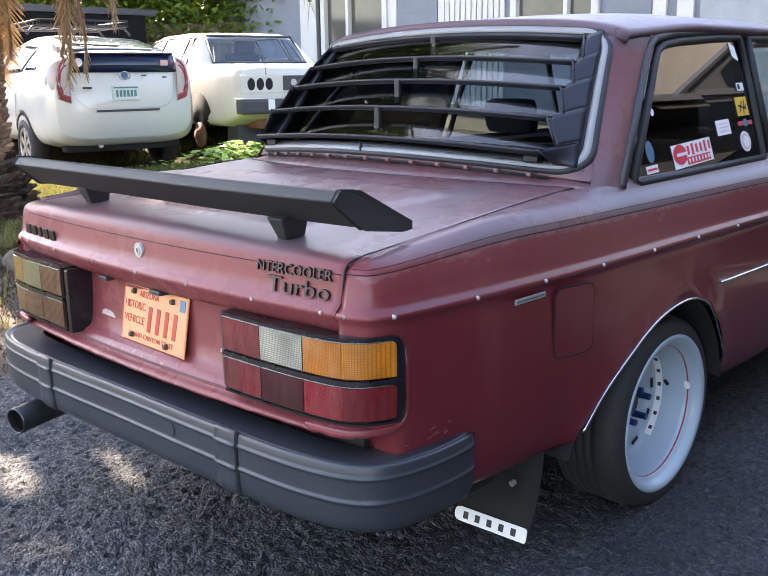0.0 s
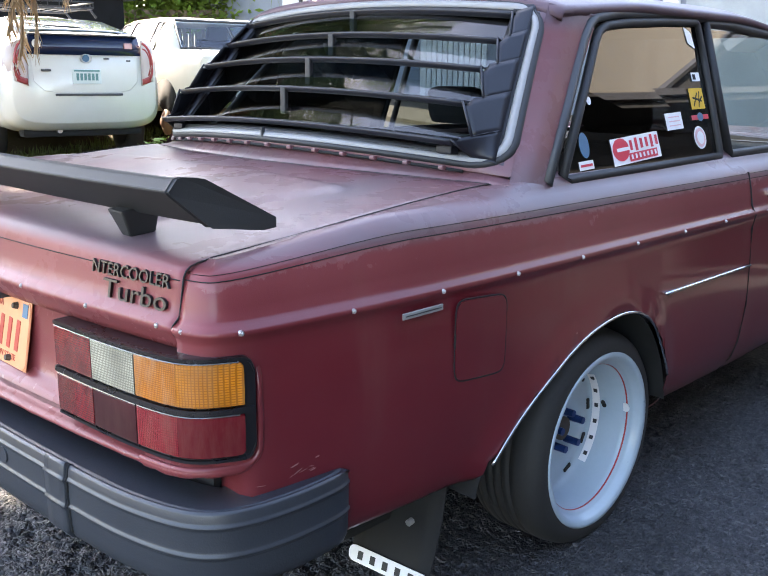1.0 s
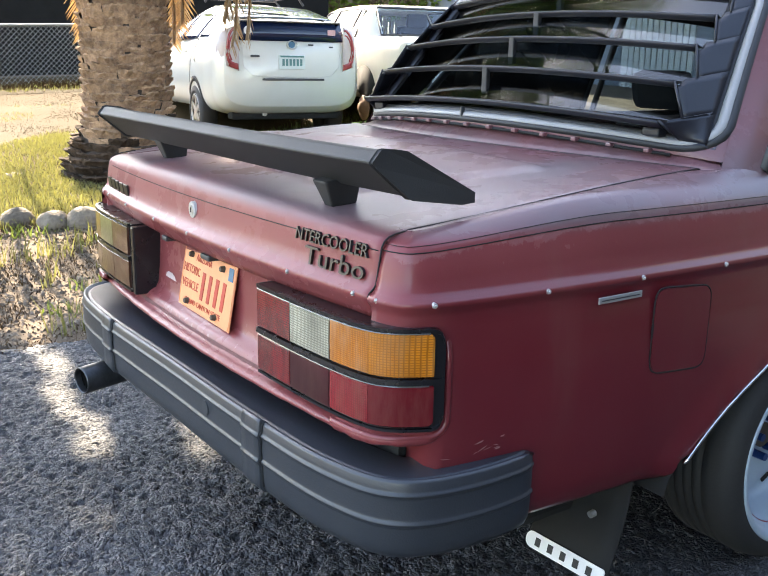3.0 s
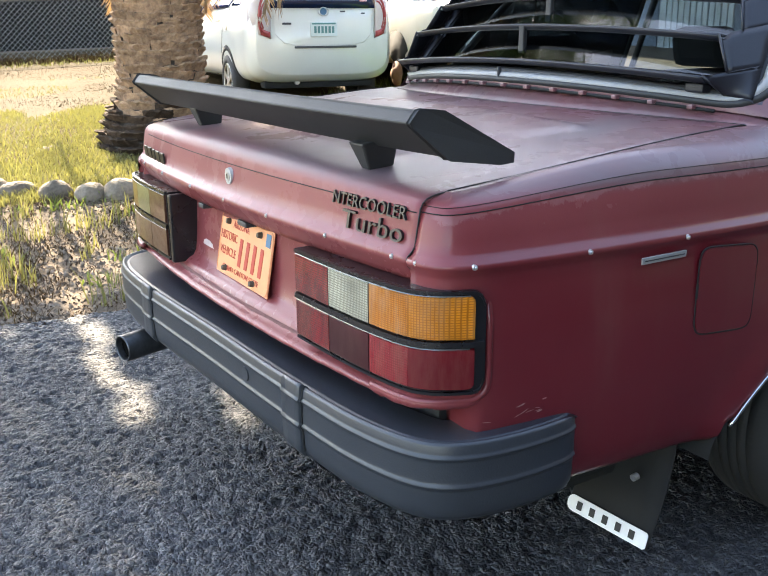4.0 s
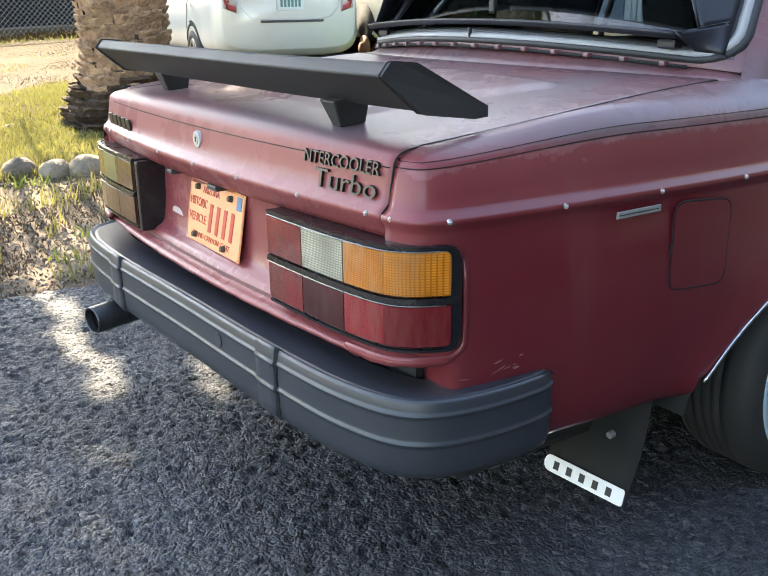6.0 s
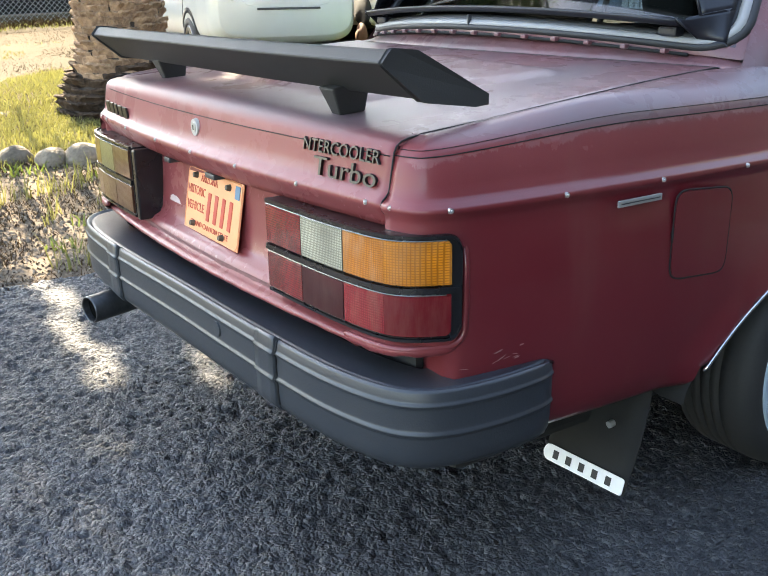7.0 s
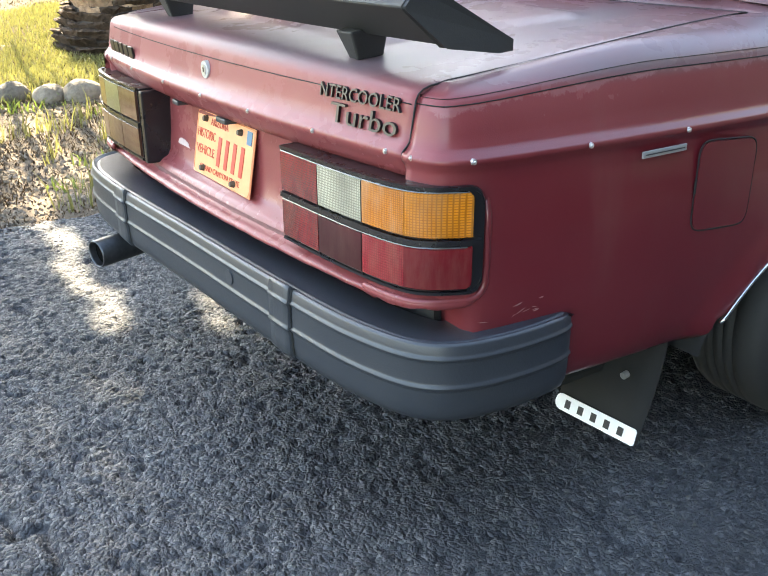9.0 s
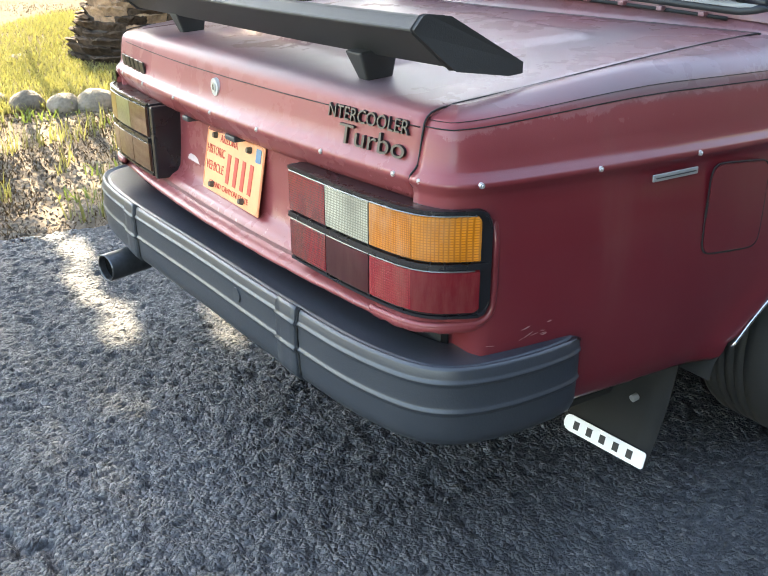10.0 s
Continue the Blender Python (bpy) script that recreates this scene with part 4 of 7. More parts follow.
# spoiler
spoiler = tagged(new("boot_spoiler"), "matt black angular spoiler on two feet")
spoiler.parent = coupe
# section: (y, z) of the main blade, swept across with raked ends

def blade(x):
    y0 = 0.030 + (0.035 * (x / 0.7) ** 2 if x > 0 else 0.014 * x / 0.7)
    return [(y0 + 0.016, 1.1005), (y0 + 0.008, 1.0990), (y0 - 0.007, 1.0810), (y0 - 0.005, 1.0770), (y0 + 0.068, 1.018), (y0 + 0.078, 1.016), (y0 + 0.115, 1.040), (y0 + 0.035, 1.0985)]


xs = [-0.700, -0.696] + list(np.linspace(-0.6, 0.6, 13)) + [0.680, 0.684]
V, Fc = [], []
kk = 8
for x in xs:
    for y, z in blade(x):
        V.append((x, y, z))
n = len(xs)
for i in range(n - 1):
    for j in range(kk):
        Fc.append((i * kk + j, (i + 1) * kk + j, (i + 1) * kk + (j + 1) % kk, i * kk + (j + 1) % kk))
Fc += [tuple(range(kk)), tuple((n - 1) * kk + j for j in range(kk))[::-1]]
bl = attach("blade", mesh_from(V, Fc, WING, False), spoiler)
m = bl.modifiers.new("bevel", "BEVEL")
m.width, m.segments, m.limit_method = 0.003, 2, "ANGLE"
for sg in (1, -1):
    b = blade(sg * 0.684)
    outer = [b[0], b[1], b[2], b[3], (b[4][0], b[4][1] - 0.002), (0.235, 1.002), (0.262, 1.004), (0.262, 1.018), (b[7][0] + 0.02, b[7][1] - 0.002)]
    V = [(sg * (0.682 if sg > 0 else 0.698), y, z) for y, z in outer] + [(sg * ((0.694 if sg > 0 else 0.708) + 0.014 * smoothstep(0.05, 0.2, y)), y, z) for y, z in outer]
    k = len(outer)
    Fc = [tuple(range(k))[::sg], tuple(range(k, 2 * k))[::-sg]] + [((j, k + j, k + (j + 1) % k, (j + 1) % k) if sg < 0 else ((j + 1) % k, k + (j + 1) % k, k + j, j)) for j in range(k)]
    e = attach("end_fin", mesh_from(V, Fc, WING, False), spoiler, "raked black end fin")
    m = e.modifiers.new("bevel", "BEVEL")
    m.width, m.segments, m.limit_method = 0.003, 2, "ANGLE"
for x in (0.46, -0.43):
    V = []
    for xx in (x - 0.028, x + 0.028):
        V += [(xx, 0.082, 1.022), (xx, 0.165, 1.034), (xx, 0.160, deck_z(x, 0.16) - 0.004), (xx, 0.105, deck_z(x, 0.105) - 0.006)]
    V = [(x + (vx - x) * (1.0 if vz > 1.0 else 0.55), vy, vz) for vx, vy, vz in V]
    ft = attach("foot", mesh_from(V, [(0, 1, 2, 3), (7, 6, 5, 4), (0, 4, 5, 1), (1, 5, 6, 2), (2, 6, 7, 3), (3, 7, 4, 0)], WING, False), spoiler)
    m = ft.modifiers.new("bevel", "BEVEL")
    m.width, m.segments, m.limit_method = 0.004, 2, "ANGLE"

# roof, pillars and rear screen
def W(u, v, lift=0.0):
    """Rear screen surface: u -1..1 across, v 0..1 up; the outer edge of the seal."""
    w = 0.735 - 0.118 * v
    y = (0.785 + 0.175 * u * u) * (1 - v) + (1.185 + 0.06 * u * u) * v
    z = (1.082 - 0.042 * u * u) * (1 - v) + (1.478 - 0.030 * u * u) * v
    bow = 0.004 * math.sin(math.pi * min(1, max(0, v)))
    return Vector((u * w, y - (lift + bow) * 0.70, z + (lift + bow) * 0.70))


def window_path(inset, r=0.075, n=10):
    """Rounded rectangle in (a, b) metres mapped on the screen surface, inset from its outer edge."""
    w0, h0 = 0.645, 0.56
    pts = []
    for cx, cy, a0 in ((1, 1, 0), (-1, 1, 90), (-1, -1, 180), (1, -1, 270)):
        rr = max(0.008, r - inset)
        ox, oy = cx * (w0 - inset - rr), cy * (h0 / 2 - inset - rr)
        for i in range(n + 1):
            a = radians(a0 + 90 * i / n)
            pts.append((ox + rr * math.cos(a), oy + rr * math.sin(a)))
    out = []
    for i, (a, b) in enumerate(pts):
        a2, b2 = pts[(i + 1) % len(pts)]
        steps = max(1, int(math.hypot(a2 - a, b2 - b) / 0.04))
        for s in range(steps):
            t = s / steps
            out.append(((a + (a2 - a) * t) / w0, 0.5 + (b + (b2 - b) * t) / h0))
    return out


def ring(i0, i1, l0, l1, mat, name, parent, label=""):
    pa, pb = window_path(i0, 0.10), window_path(i1, 0.10)
    m = min(len(pa), len(pb))
    # resample both to the same count
    def res(p, n=160):
        q = np.array(p + [p[0]])
        d = np.r_[0, np.cumsum(np.hypot(np.diff(q[:, 0]) * 0.62, np.diff(q[:, 1]) * 0.56))]
        w = np.linspace(0, d[-1], n, endpoint=False)
        return np.stack([np.interp(w, d, q[:, 0]), np.interp(w, d, q[:, 1])], 1)
    pa, pb = res(pa), res(pb)
    rows = []
    for a, b in zip(pa, pb):
        mid = (a + b) / 2
        rows.append([W(*a, l0 - 0.006), W(*a, l0), W(*mid, max(l0, l1) + 0.002), W(*b, l1), W(*b, l1 - 0.010)])
    return attach(name, sheet(rows, mat, close_u=True, flip=False), parent, label)


rear_screen = tagged(new("rear_window"), "rear window with bright trim behind black louvres")
rear_screen.parent = coupe
ring(0.007, 0.019, 0.006, 0.010, RUBBER, "rubber_seal", rear_screen, "black rubber window seal")
ring(0.017, 0.037, 0.012, 0.009, TRIM, "bright_trim", rear_screen, "bright metal window trim")
ring(0.036, 0.058, 0.006, 0.002, RUBBER, "inner_seal", rear_screen)
P = [[W(u, v, 0.001) for v in np.linspace(0.05, 0.95, 14)] for u in np.linspace(-0.955, 0.955, 30)]
gl = attach("pane", sheet(P, GLASS_R, flip=True), rear_screen, "rear window glass")
face_out(gl, (0, -1, 1))
gl.visible_shadow = False
part("trim_clip", box((0.006, 0.012, 0.03), W(0.005, 0.045, 0.016), 0.002), BLACK, rear_screen)

# louvre
louvre = tagged(new("window_louvre"), "black slatted louvre over the rear window")
louvre.parent = coupe
LIPS = [(1.133, 1.448), (1.048, 1.382), (0.960, 1.313), (0.868, 1.233), (0.800, 1.146)]
for i, (ly, lz) in enumerate(LIPS):
    hw = 0.546 + 0.016 * i
    rowsL = []
    for x in np.linspace(-hw, hw, 25):
        u = x / hw
        y, z = ly + (0.040 + 0.006 * i) * u * u, lz - 0.024 * u * u
        rowsL.append([(x, y + 0.016, z - 0.012), (x, y + 0.010, z - 0.0115), (x, y + 0.007, z - 0.009), (x, y - 0.002, z - 0.001), (x, y, z + 0.002), (x, y + 0.006, z + 0.002), (x, y + 0.012, z - 0.002), (x, y + 0.04, z - 0.003), (x, y + 0.085, z - 0.004)])
    sl = attach("slat", sheet(rowsL, LOUVRE, flip=False), louvre, "black louvre slat")
    thick(sl, 0.003, 0.0)
    v1 = (lz - 0.024 - 1.045) / 0.405
    for sg in (1, -1):
        r = rowsL[-1 if sg > 0 else 0]
        tip, under = Vector(r[4]), Vector(r[1])
        outer = W(sg * 0.936, min(0.955, v1 + 0.030), 0.014)
        if i < 4:
            ly2, lz2 = LIPS[i + 1]
            low = W(sg * 0.936, max(0.06, (lz2 - 0.024 - 1.045) / 0.405 + 0.015), 0.014)
            nxt = Vector((sg * (0.546 + 0.016 * (i + 1)), ly2 + 0.040 + 0.006 * (i + 1), lz2 - 0.024))
            foot = nxt.lerp(low, 0.42)
        else:
            low, foot = W(sg * 0.936, 0.055, 0.012), W(sg * 0.86, 0.055, 0.012)
        rows_e = [[tip.lerp(foot, a).lerp(outer.lerp(low, a), c) for c in np.linspace(0, 1, 6)] for a in np.linspace(0, 1, 7)]
        rows_e[0][0] = under
        ob = attach("slat_end", sheet(rows_e, LOUVRE, flip=sg < 0), sl, "folded-down end of the slat")
        thick(ob, 0.004, 0.0)
        tube_part("end_bead", [tip.lerp(foot, t_) + Vector((0, -0.002, 0.002)) for t_ in (0.0, 0.5, 1.0)], 0.0032, LOUVRE, sl, "raised edge of the slat end", segs=6)
    if i < 4:
        rib = box((0.021, 0.014, 0.074), (0.0, ly + 0.004, lz - 0.037), 0.004)
        part("centre_rib", rib, RUBBER, sl, "upright rib at the middle of the louvre")
for sg in (1, -1):
    P = [[W(sg * u, v, l) for u, l in ((0.842, 0.002), (0.846, 0.010), (0.930, 0.013), (0.937, 0.003))] for v in np.linspace(0.045, 0.965, 14)]
    attach("side_rail", sheet(P, LOUVRE, flip=sg < 0), louvre, "flat black louvre side rail")
for sg in (1, -1):
    part("hinge_bracket", box((0.05, 0.03, 0.022), W(sg * 0.78, 0.075, 0.014), 0.006), LOUVRE, louvre, "small black louvre bracket")
# painted flange behind the seal's rounded corners
pr = window_path(0.012, 0.10)
rowsF = []
for u, v in pr:
    k = 0.99 / max(abs(u), abs(2 * v - 1), 1e-6)
    rowsF.append([W(u, v, 0.002), W(u * (1 + k) / 2, 0.5 + (v - 0.5) * (1 + k) / 2, -0.001), W(u * k, 0.5 + (v - 0.5) * k, -0.006)])
attach("window_flange", sheet(rowsF, PAINT, close_u=True), rear_screen, "maroon flange round the rear window")

# panel between boot lid and rear screen
P = []
for x in np.linspace(-0.740, 0.740, 60):
    u = x / 0.735
    yf = lid_front(min(0.69, abs(x))) + 0.010
    w = W(max(-1, min(1, u)), 0.0)
    a = Vector((x, yf, deck_z(x, yf) - 0.002))
    b = Vector((x, max(w.y, yf + 0.02) + 0.03, w.z + 0.004 - 0.013 * smoothstep(0.66, 0.74, abs(x))))
    P.append([a + Vector((0, 0, -0.03)), a, a.lerp(b, 0.3), a.lerp(b, 0.7), b])
cowl = attach("rear_cowl", sheet(P, PAINT, flip=True), coupe)
tube_part("tab_recess", [W(u, 0.0) + Vector((0, -0.004, -0.003)) for u in np.linspace(-0.84, 0.84, 40)], 0.0042, VOID, cowl, "dark recess under the window seal", segs=6)
tube_part("shut_line", [(x, lid_front(min(0.69, abs(x))) + 0.0065, deck_z(x, lid_front(min(0.69, abs(x)))) - 0.001) for x in np.linspace(-0.70, 0.70, 60)], 0.0020, VOID, cowl, "dark shut line in front of the boot lid", segs=6)
for i in range(14):
    u = -0.78 + i * 0.12
    w = W(u, 0.0)
    part("trim_tab", box((0.016, 0.016, 0.010), (w.x, w.y - 0.010, w.z + 0.000), 0.003), PAINT, cowl, "small painted tab")


def roof_z(x, y):
    zc = 1.478 + 0.034 * smoothstep(1.15, 1.75, y) - 0.05 * smoothstep(2.3, 3.0, y)
    a = abs(x) / 0.62
    return zc - 0.030 * a * a - 0.026 * a ** 8


P = []
for x in np.linspace(-0.635, 0.635, 50):
    u = x / 0.60
    y0 = 1.187 + 0.06 * min(1.0, u * u) + 0.30 * max(0.0, abs(u) - 1.0)
    P.append([(x, y, roof_z(x, y) + (0.0 if s else -0.012)) for s, y in [(0, y0 - 0.004)] + [(1, y) for y in np.linspace(y0, 2.86, 30)]])
roof = attach("roof", sheet(P, PAINT, flip=True), coupe, "faded maroon roof")
thick(roof, 0.02, -1.0)
# rear pillars
for sg in (1, -1):
    P = []
    out_way = Vector((0.62, -0.66, 0.36)).normalized()
    for v in np.linspace(-0.10, 1.0, 24):
        a = W(0.984, v, 0.003)
        b = Vector((0.765 - 0.128 * v, 1.040 + 0.365 * v + 0.02 * v * v, 1.010 + 0.407 * v))
        # the foot spreads into the shoulder
        b += Vector((0.004, -0.040, -0.010)) * (1 - smoothstep(-0.10, 0.12, v))
        row = []
        for s in np.linspace(0, 1, 13):
            p = a.lerp(b, s) + out_way * (0.012 * math.sin(math.pi * s) ** 1.4 * smoothstep(-0.12, 0.12, v))
            row.append((sg * p.x, p.y, p.z))
        P.append(row)
    attach("rear_pillar", sheet(P, PAINT, flip=sg > 0), roof)
    inner = [[(x - sg * 0.014, y + 0.010, z - 0.006) for x, y, z in row] for row in P]
    attach("pillar_trim", sheet(inner, SEAT, flip=sg < 0), roof, "dark inner trim of the pillar")
    # upper corner that joins pillar and roof
    P = []
    for s in np.linspace(0, 1, 9):
        a = W(0.984, 1.0, 0.003)
        b = Vector((0.637, 1.425, 1.417))
        p = a.lerp(b, s) + out_way * (0.012 * math.sin(math.pi * s) ** 1.4)
        q = Vector((0.600 + 0.034 * s, 1.255 + 0.185 * s, 0))
        q.z = roof_z(q.x, q.y)
        P.append([(sg * r.x, r.y, r.z) for r in (p, p.lerp(q, 0.5) + Vector((0.006, -0.003, 0.004)), q)])
    attach("pillar_corner", sheet(P, PAINT, flip=sg < 0), roof)

    def S(y, z):
        """Side glass plane."""
        return Vector((sg * (0.752 - 0.118 * (z - 1.02) / 0.40 - 0.010 * ((z - 1.02) / 0.40) ** 2), y, z))

    # quarter window outline
    Q = [(1.125, 1.030), (1.30, 1.236), (1.405, 1.360), (1.435, 1.388), (1.480, 1.405), (1.60, 1.418), (1.85, 1.432), (2.030, 1.438), (2.042, 1.428), (2.035, 1.30), (2.020, 1.045), (2.012, 1.030), (1.60, 1.026), (1.15, 1.022)]
    quarter = tagged(new("quarter_window"), "dark quarter window with many stickers" if sg > 0 else "dark quarter window")
    quarter.parent = coupe
    cen = Vector((1.70, 1.24))
    ins = [S(*(Vector(q).lerp(cen, 0.03))) for q in Q]
    g = attach("pane", mesh_from(ins, [tuple(range(len(ins)))[::sg]], GLASS_D, False), quarter, "tinted quarter glass")
    face_out(g, (sg, 0, 0.2))
    g.visible_shadow = False
    tube_part("frame", [S(*q) + Vector((sg * 0.004, 0, 0)) for q in Q], 0.013, RUBBER, quarter, "black window frame", closed=True, segs=8, up=(1, 0, 0))
    P = [S(1.050, 1.020), S(1.20, 1.196), S(1.345, 1.366), S(1.385, 1.402), S(1.43, 1.424), S(1.55, 1.440), S(1.85, 1.455), S(2.3, 1.455), S(2.75, 1.435)]
    P = [p + Vector((sg * 0.006, 0, 0)) for p in P]
    tube_part("drip_rail", P, 0.015, BLACK, quarter, "black drip rail and pillar moulding", segs=8, up=(1, 0, 0))
    # door window and door pillar
    D = [(2.085, 1.030), (2.105, 1.436), (2.30, 1.438), (2.70, 1.415), (3.02, 1.030)]
    dw = tagged(new("door_window"), "tinted door window")
    dw.parent = coupe
    g = attach("pane", mesh_from([S(*q) for q in D], [tuple(range(5))[::-sg]], GLASS, False), dw)
    face_out(g, (sg, 0, 0.2))
    g.visible_shadow = False
    tube_part("frame", [S(*q) + Vector((sg * 0.003, 0, 0)) for q in D], 0.016, RUBBER, dw, "black door window frame", closed=True, segs=8, up=(1, 0, 0))
    # belt
    P = [[S(y, 1.040) + Vector((sg * -0.012, 0, 0.004)), S(y, 1.034) + Vector((sg * 0.003, 0, 0)), Vector((sg * 0.7535, y, 1.0335)), Vector((sg * 0.748, y, 1.020))] for y in np.linspace(1.075, 3.05, 30)]
    attach("belt", sheet(P, PAINT, flip=sg > 0), roof)
    # door gap
    pts = [(sg * (side_x(2.1) + 0.0005 - i), 2.10 + 0.012 * (z < 0.6), z) for z, i in ((0.31, 0.07), (0.36, 0.034), (0.42, 0.016), (0.55, 0.002), (0.68, 0.0), (0.80, 0.005), (0.845, -0.003), (0.875, 0.013), (0.93, 0.023), (0.98, 0.036))]
    tube_part("door_gap", pts, 0.003, VOID, coupe, "door shut line", segs=6)
    part("door_handle", box((0.022, 0.19, 0.032), (sg * 0.835, 2.32, 0.905), 0.008), CHROME, coupe, "bright door handle")

# windscreen, bonnet and nose, on the far side from the camera
P = [[(x, y + 0.10 * (1 - (x / 0.7) ** 2), z) for y, z in ((2.82, 1.435), (3.0, 1.25), (3.18, 1.03))] for x in np.linspace(-0.60, 0.60, 9)]
P = [[(x * (1.0 + 0.16 * j), y, z) for j, (x, y, z) in enumerate(r)] for r in P]
g = attach("windscreen", sheet(P, GLASS, flip=True), coupe, "windscreen")
face_out(g, (0, 1, 1))
g.visible_shadow = False
P = [[(x, y, 1.0 - 0.012 * (y - 3.15) ** 2 - 0.05 * smoothstep(3.9, 4.6, y) + 0.03 * (1 - (x / 0.76) ** 2)) for y in np.linspace(3.12, 4.60, 16)] for x in np.linspace(-0.765, 0.765, 20)]
attach("bonnet", sheet(P, PAINT, flip=True), coupe, "maroon bonnet")
part("grille", box((1.30, 0.05, 0.20), (0, 4.62, 0.80), 0.01), BLACK, coupe)
part("front_bumper", box((1.66, 0.14, 0.17), (0, 4.72, 0.50), 0.04), BUMPER, coupe)
part("nose_panel", box((1.40, 0.06, 0.46), (0, 4.58, 0.66), 0.02), PAINT, coupe)

# cabin
part("cabin_floor", box((1.36, 2.3, 0.04), (0, 2.2, 0.50)), SEAT, coupe)
part("parcel_shelf", box((1.20, 0.36, 0.03), (0, 1.10, 1.00), 0.01), SEAT, coupe, "dark parcel shelf")
part("headlining", box((1.08, 1.5, 0.01), (0, 2.05, 1.425)), SEAT, coupe)
part("rear_seat", box((1.20, 0.16, 0.50), (0, 1.36, 0.76), 0.05, turn=pose(0, 0, 0, 15, 0, 0)), SEAT, coupe, "dark rear seat back")
part("dashboard", box((1.30, 0.35, 0.24), (0, 3.0, 0.88), 0.06), SEAT, coupe)
for x in (-0.36, 0.36):
    fs = part("front_seat", box((0.46, 0.14, 0.56), (x, 2.14, 0.76), 0.06, turn=pose(0, 0, 0, 14, 0, 0)), SEAT, coupe, "dark front seat")
    part("headrest", box((0.25, 0.09, 0.15), (x, 2.05, 1.15), 0.044, turn=pose(0, 0, 0, 14, 0, 0)), SEAT, fs)


# wheels
def wheel(x, y, sg, R=0.305, tread=0.225):
    w = tagged(new("wheel"), "deep-dish pale steel wheel with blue nuts")
    w.parent = coupe
    w.matrix_basis = Matrix.Translation((x, y, R)) @ (Matrix() if sg > 0 else pose(0, 0, 0, 0, 0, 180))
    prof = [(0.241, 0.0), (0.247, 0.004), (0.258, 0.006), (0.278, 0.000), (0.293, -0.014), (0.301, -0.032), (0.304, -0.05)]
    for i in range(5):
        a = -0.056 - i * 0.027
        prof += [(0.305, a), (0.305, a - 0.019), (0.298, a - 0.021), (0.298, a - 0.025)]
    prof += [(0.305, -0.19), (0.300, -0.205), (0.27, -0.225), (0.240, -0.225), (0.240, -0.002)]
    v, f = revolve(prof, 72, True)
    attach("tyre", mesh_from(v, f, TYRE, True), w, "low-profile black tyre")
    prof = [(0.246, -0.004), (0.248, 0.004), (0.245, 0.008), (0.235, 0.006), (0.226, 0.000), (0.222, -0.016), (0.216, -0.022), (0.208, -0.028), (0.204, -0.046), (0.195, -0.122), (0.188, -0.136), (0.176, -0.141), (0.160, -0.138),
            (0.118, -0.126), (0.090, -0.121), (0.060, -0.124), (0.036, -0.128), (0.0, -0.128)]
    v, f = revolve(prof, 72)
    rim = attach("rim", mesh_from(v, f, RIM, True), w, "pale deep-dish steel rim")
    thick(rim, 0.004, 1.0)
    v, f = revolve([(0.2075, -0.0285), (0.2068, -0.0275), (0.2058, -0.0315), (0.2065, -0.0325)], 72, True)
    attach("red_line", mesh_from(v, f, REDLINE, True), rim, "thin red line round the rim")
    part("hub", rod((-0.15, 0, 0), (-0.112, 0, 0), 0.034, 24), HUB, w, "brown hub centre")
    for i in range(5):
        a = radians(20 + 72 * i)
        c = (0.054 * math.cos(a), 0.054 * math.sin(a))
        nut = part("wheel_nut", rod((-0.132, *c), (-0.080, *c), 0.0115, 12, 0.0105), BLUENUT, w, "long blue wheel nut")
    for i in range(10):
        a = radians(8 + 36 * i)
        c = (0.168 * math.cos(a), 0.168 * math.sin(a))
        bm = box((0.006, 0.012, 0.034), (-0.1365, 0, 0), 0.003)
        bmesh.ops.transform(bm, matrix=Matrix.Translation((0, *c)) @ Matrix.Rotation(a, 4, "X"), verts=bm.verts)
        part("vent_slot", bm, VOID, rim)
    # lettered band on the dish as a pale strip with bars
    P = []
    for w0 in np.linspace(-48, 40, 22):
        a = radians(w0)
        P.append([(xx, r * math.cos(a), r * math.sin(a)) for r, xx in ((0.1885, -0.1335), (0.1940, -0.112))])
    band = attach("rim_band", sheet(P, WHITE_DECAL), rim, "white lettering band inside the rim")
    for w0 in range(-40, 36, 15):
        a = radians(w0)
        c = (0.1925 * math.cos(a), 0.1925 * math.sin(a))
        bm = box((0.011, 0.003, 0.012), (-0.1225, -0.0015, 0))
        bmesh.ops.transform(bm, matrix=Matrix.Translation((0, *c)) @ Matrix.Rotation(a, 4, "X"), verts=bm.verts)
        part("band_bar", bm, BLACK, band)
    bm = rod((-0.034, 0.2062 * math.cos(0.15), 0.2062 * math.sin(0.15)), (-0.0345, 0.2035 * math.cos(0.15), 0.2035 * math.sin(0.15)), 0.014, 20)
    part("rim_sticker", bm, WHITE_DECAL, rim, "round white sticker in the rim")
    part("valve", rod((-0.105, 0.196, 0.03), (-0.085, 0.172, 0.03), 0.006, 10), VOID, w, "black tyre valve")
    return w


for y in (1.30, 3.94):
    wheel(0.808, y - 0.006, 1)
    wheel(-0.808, y, -1)

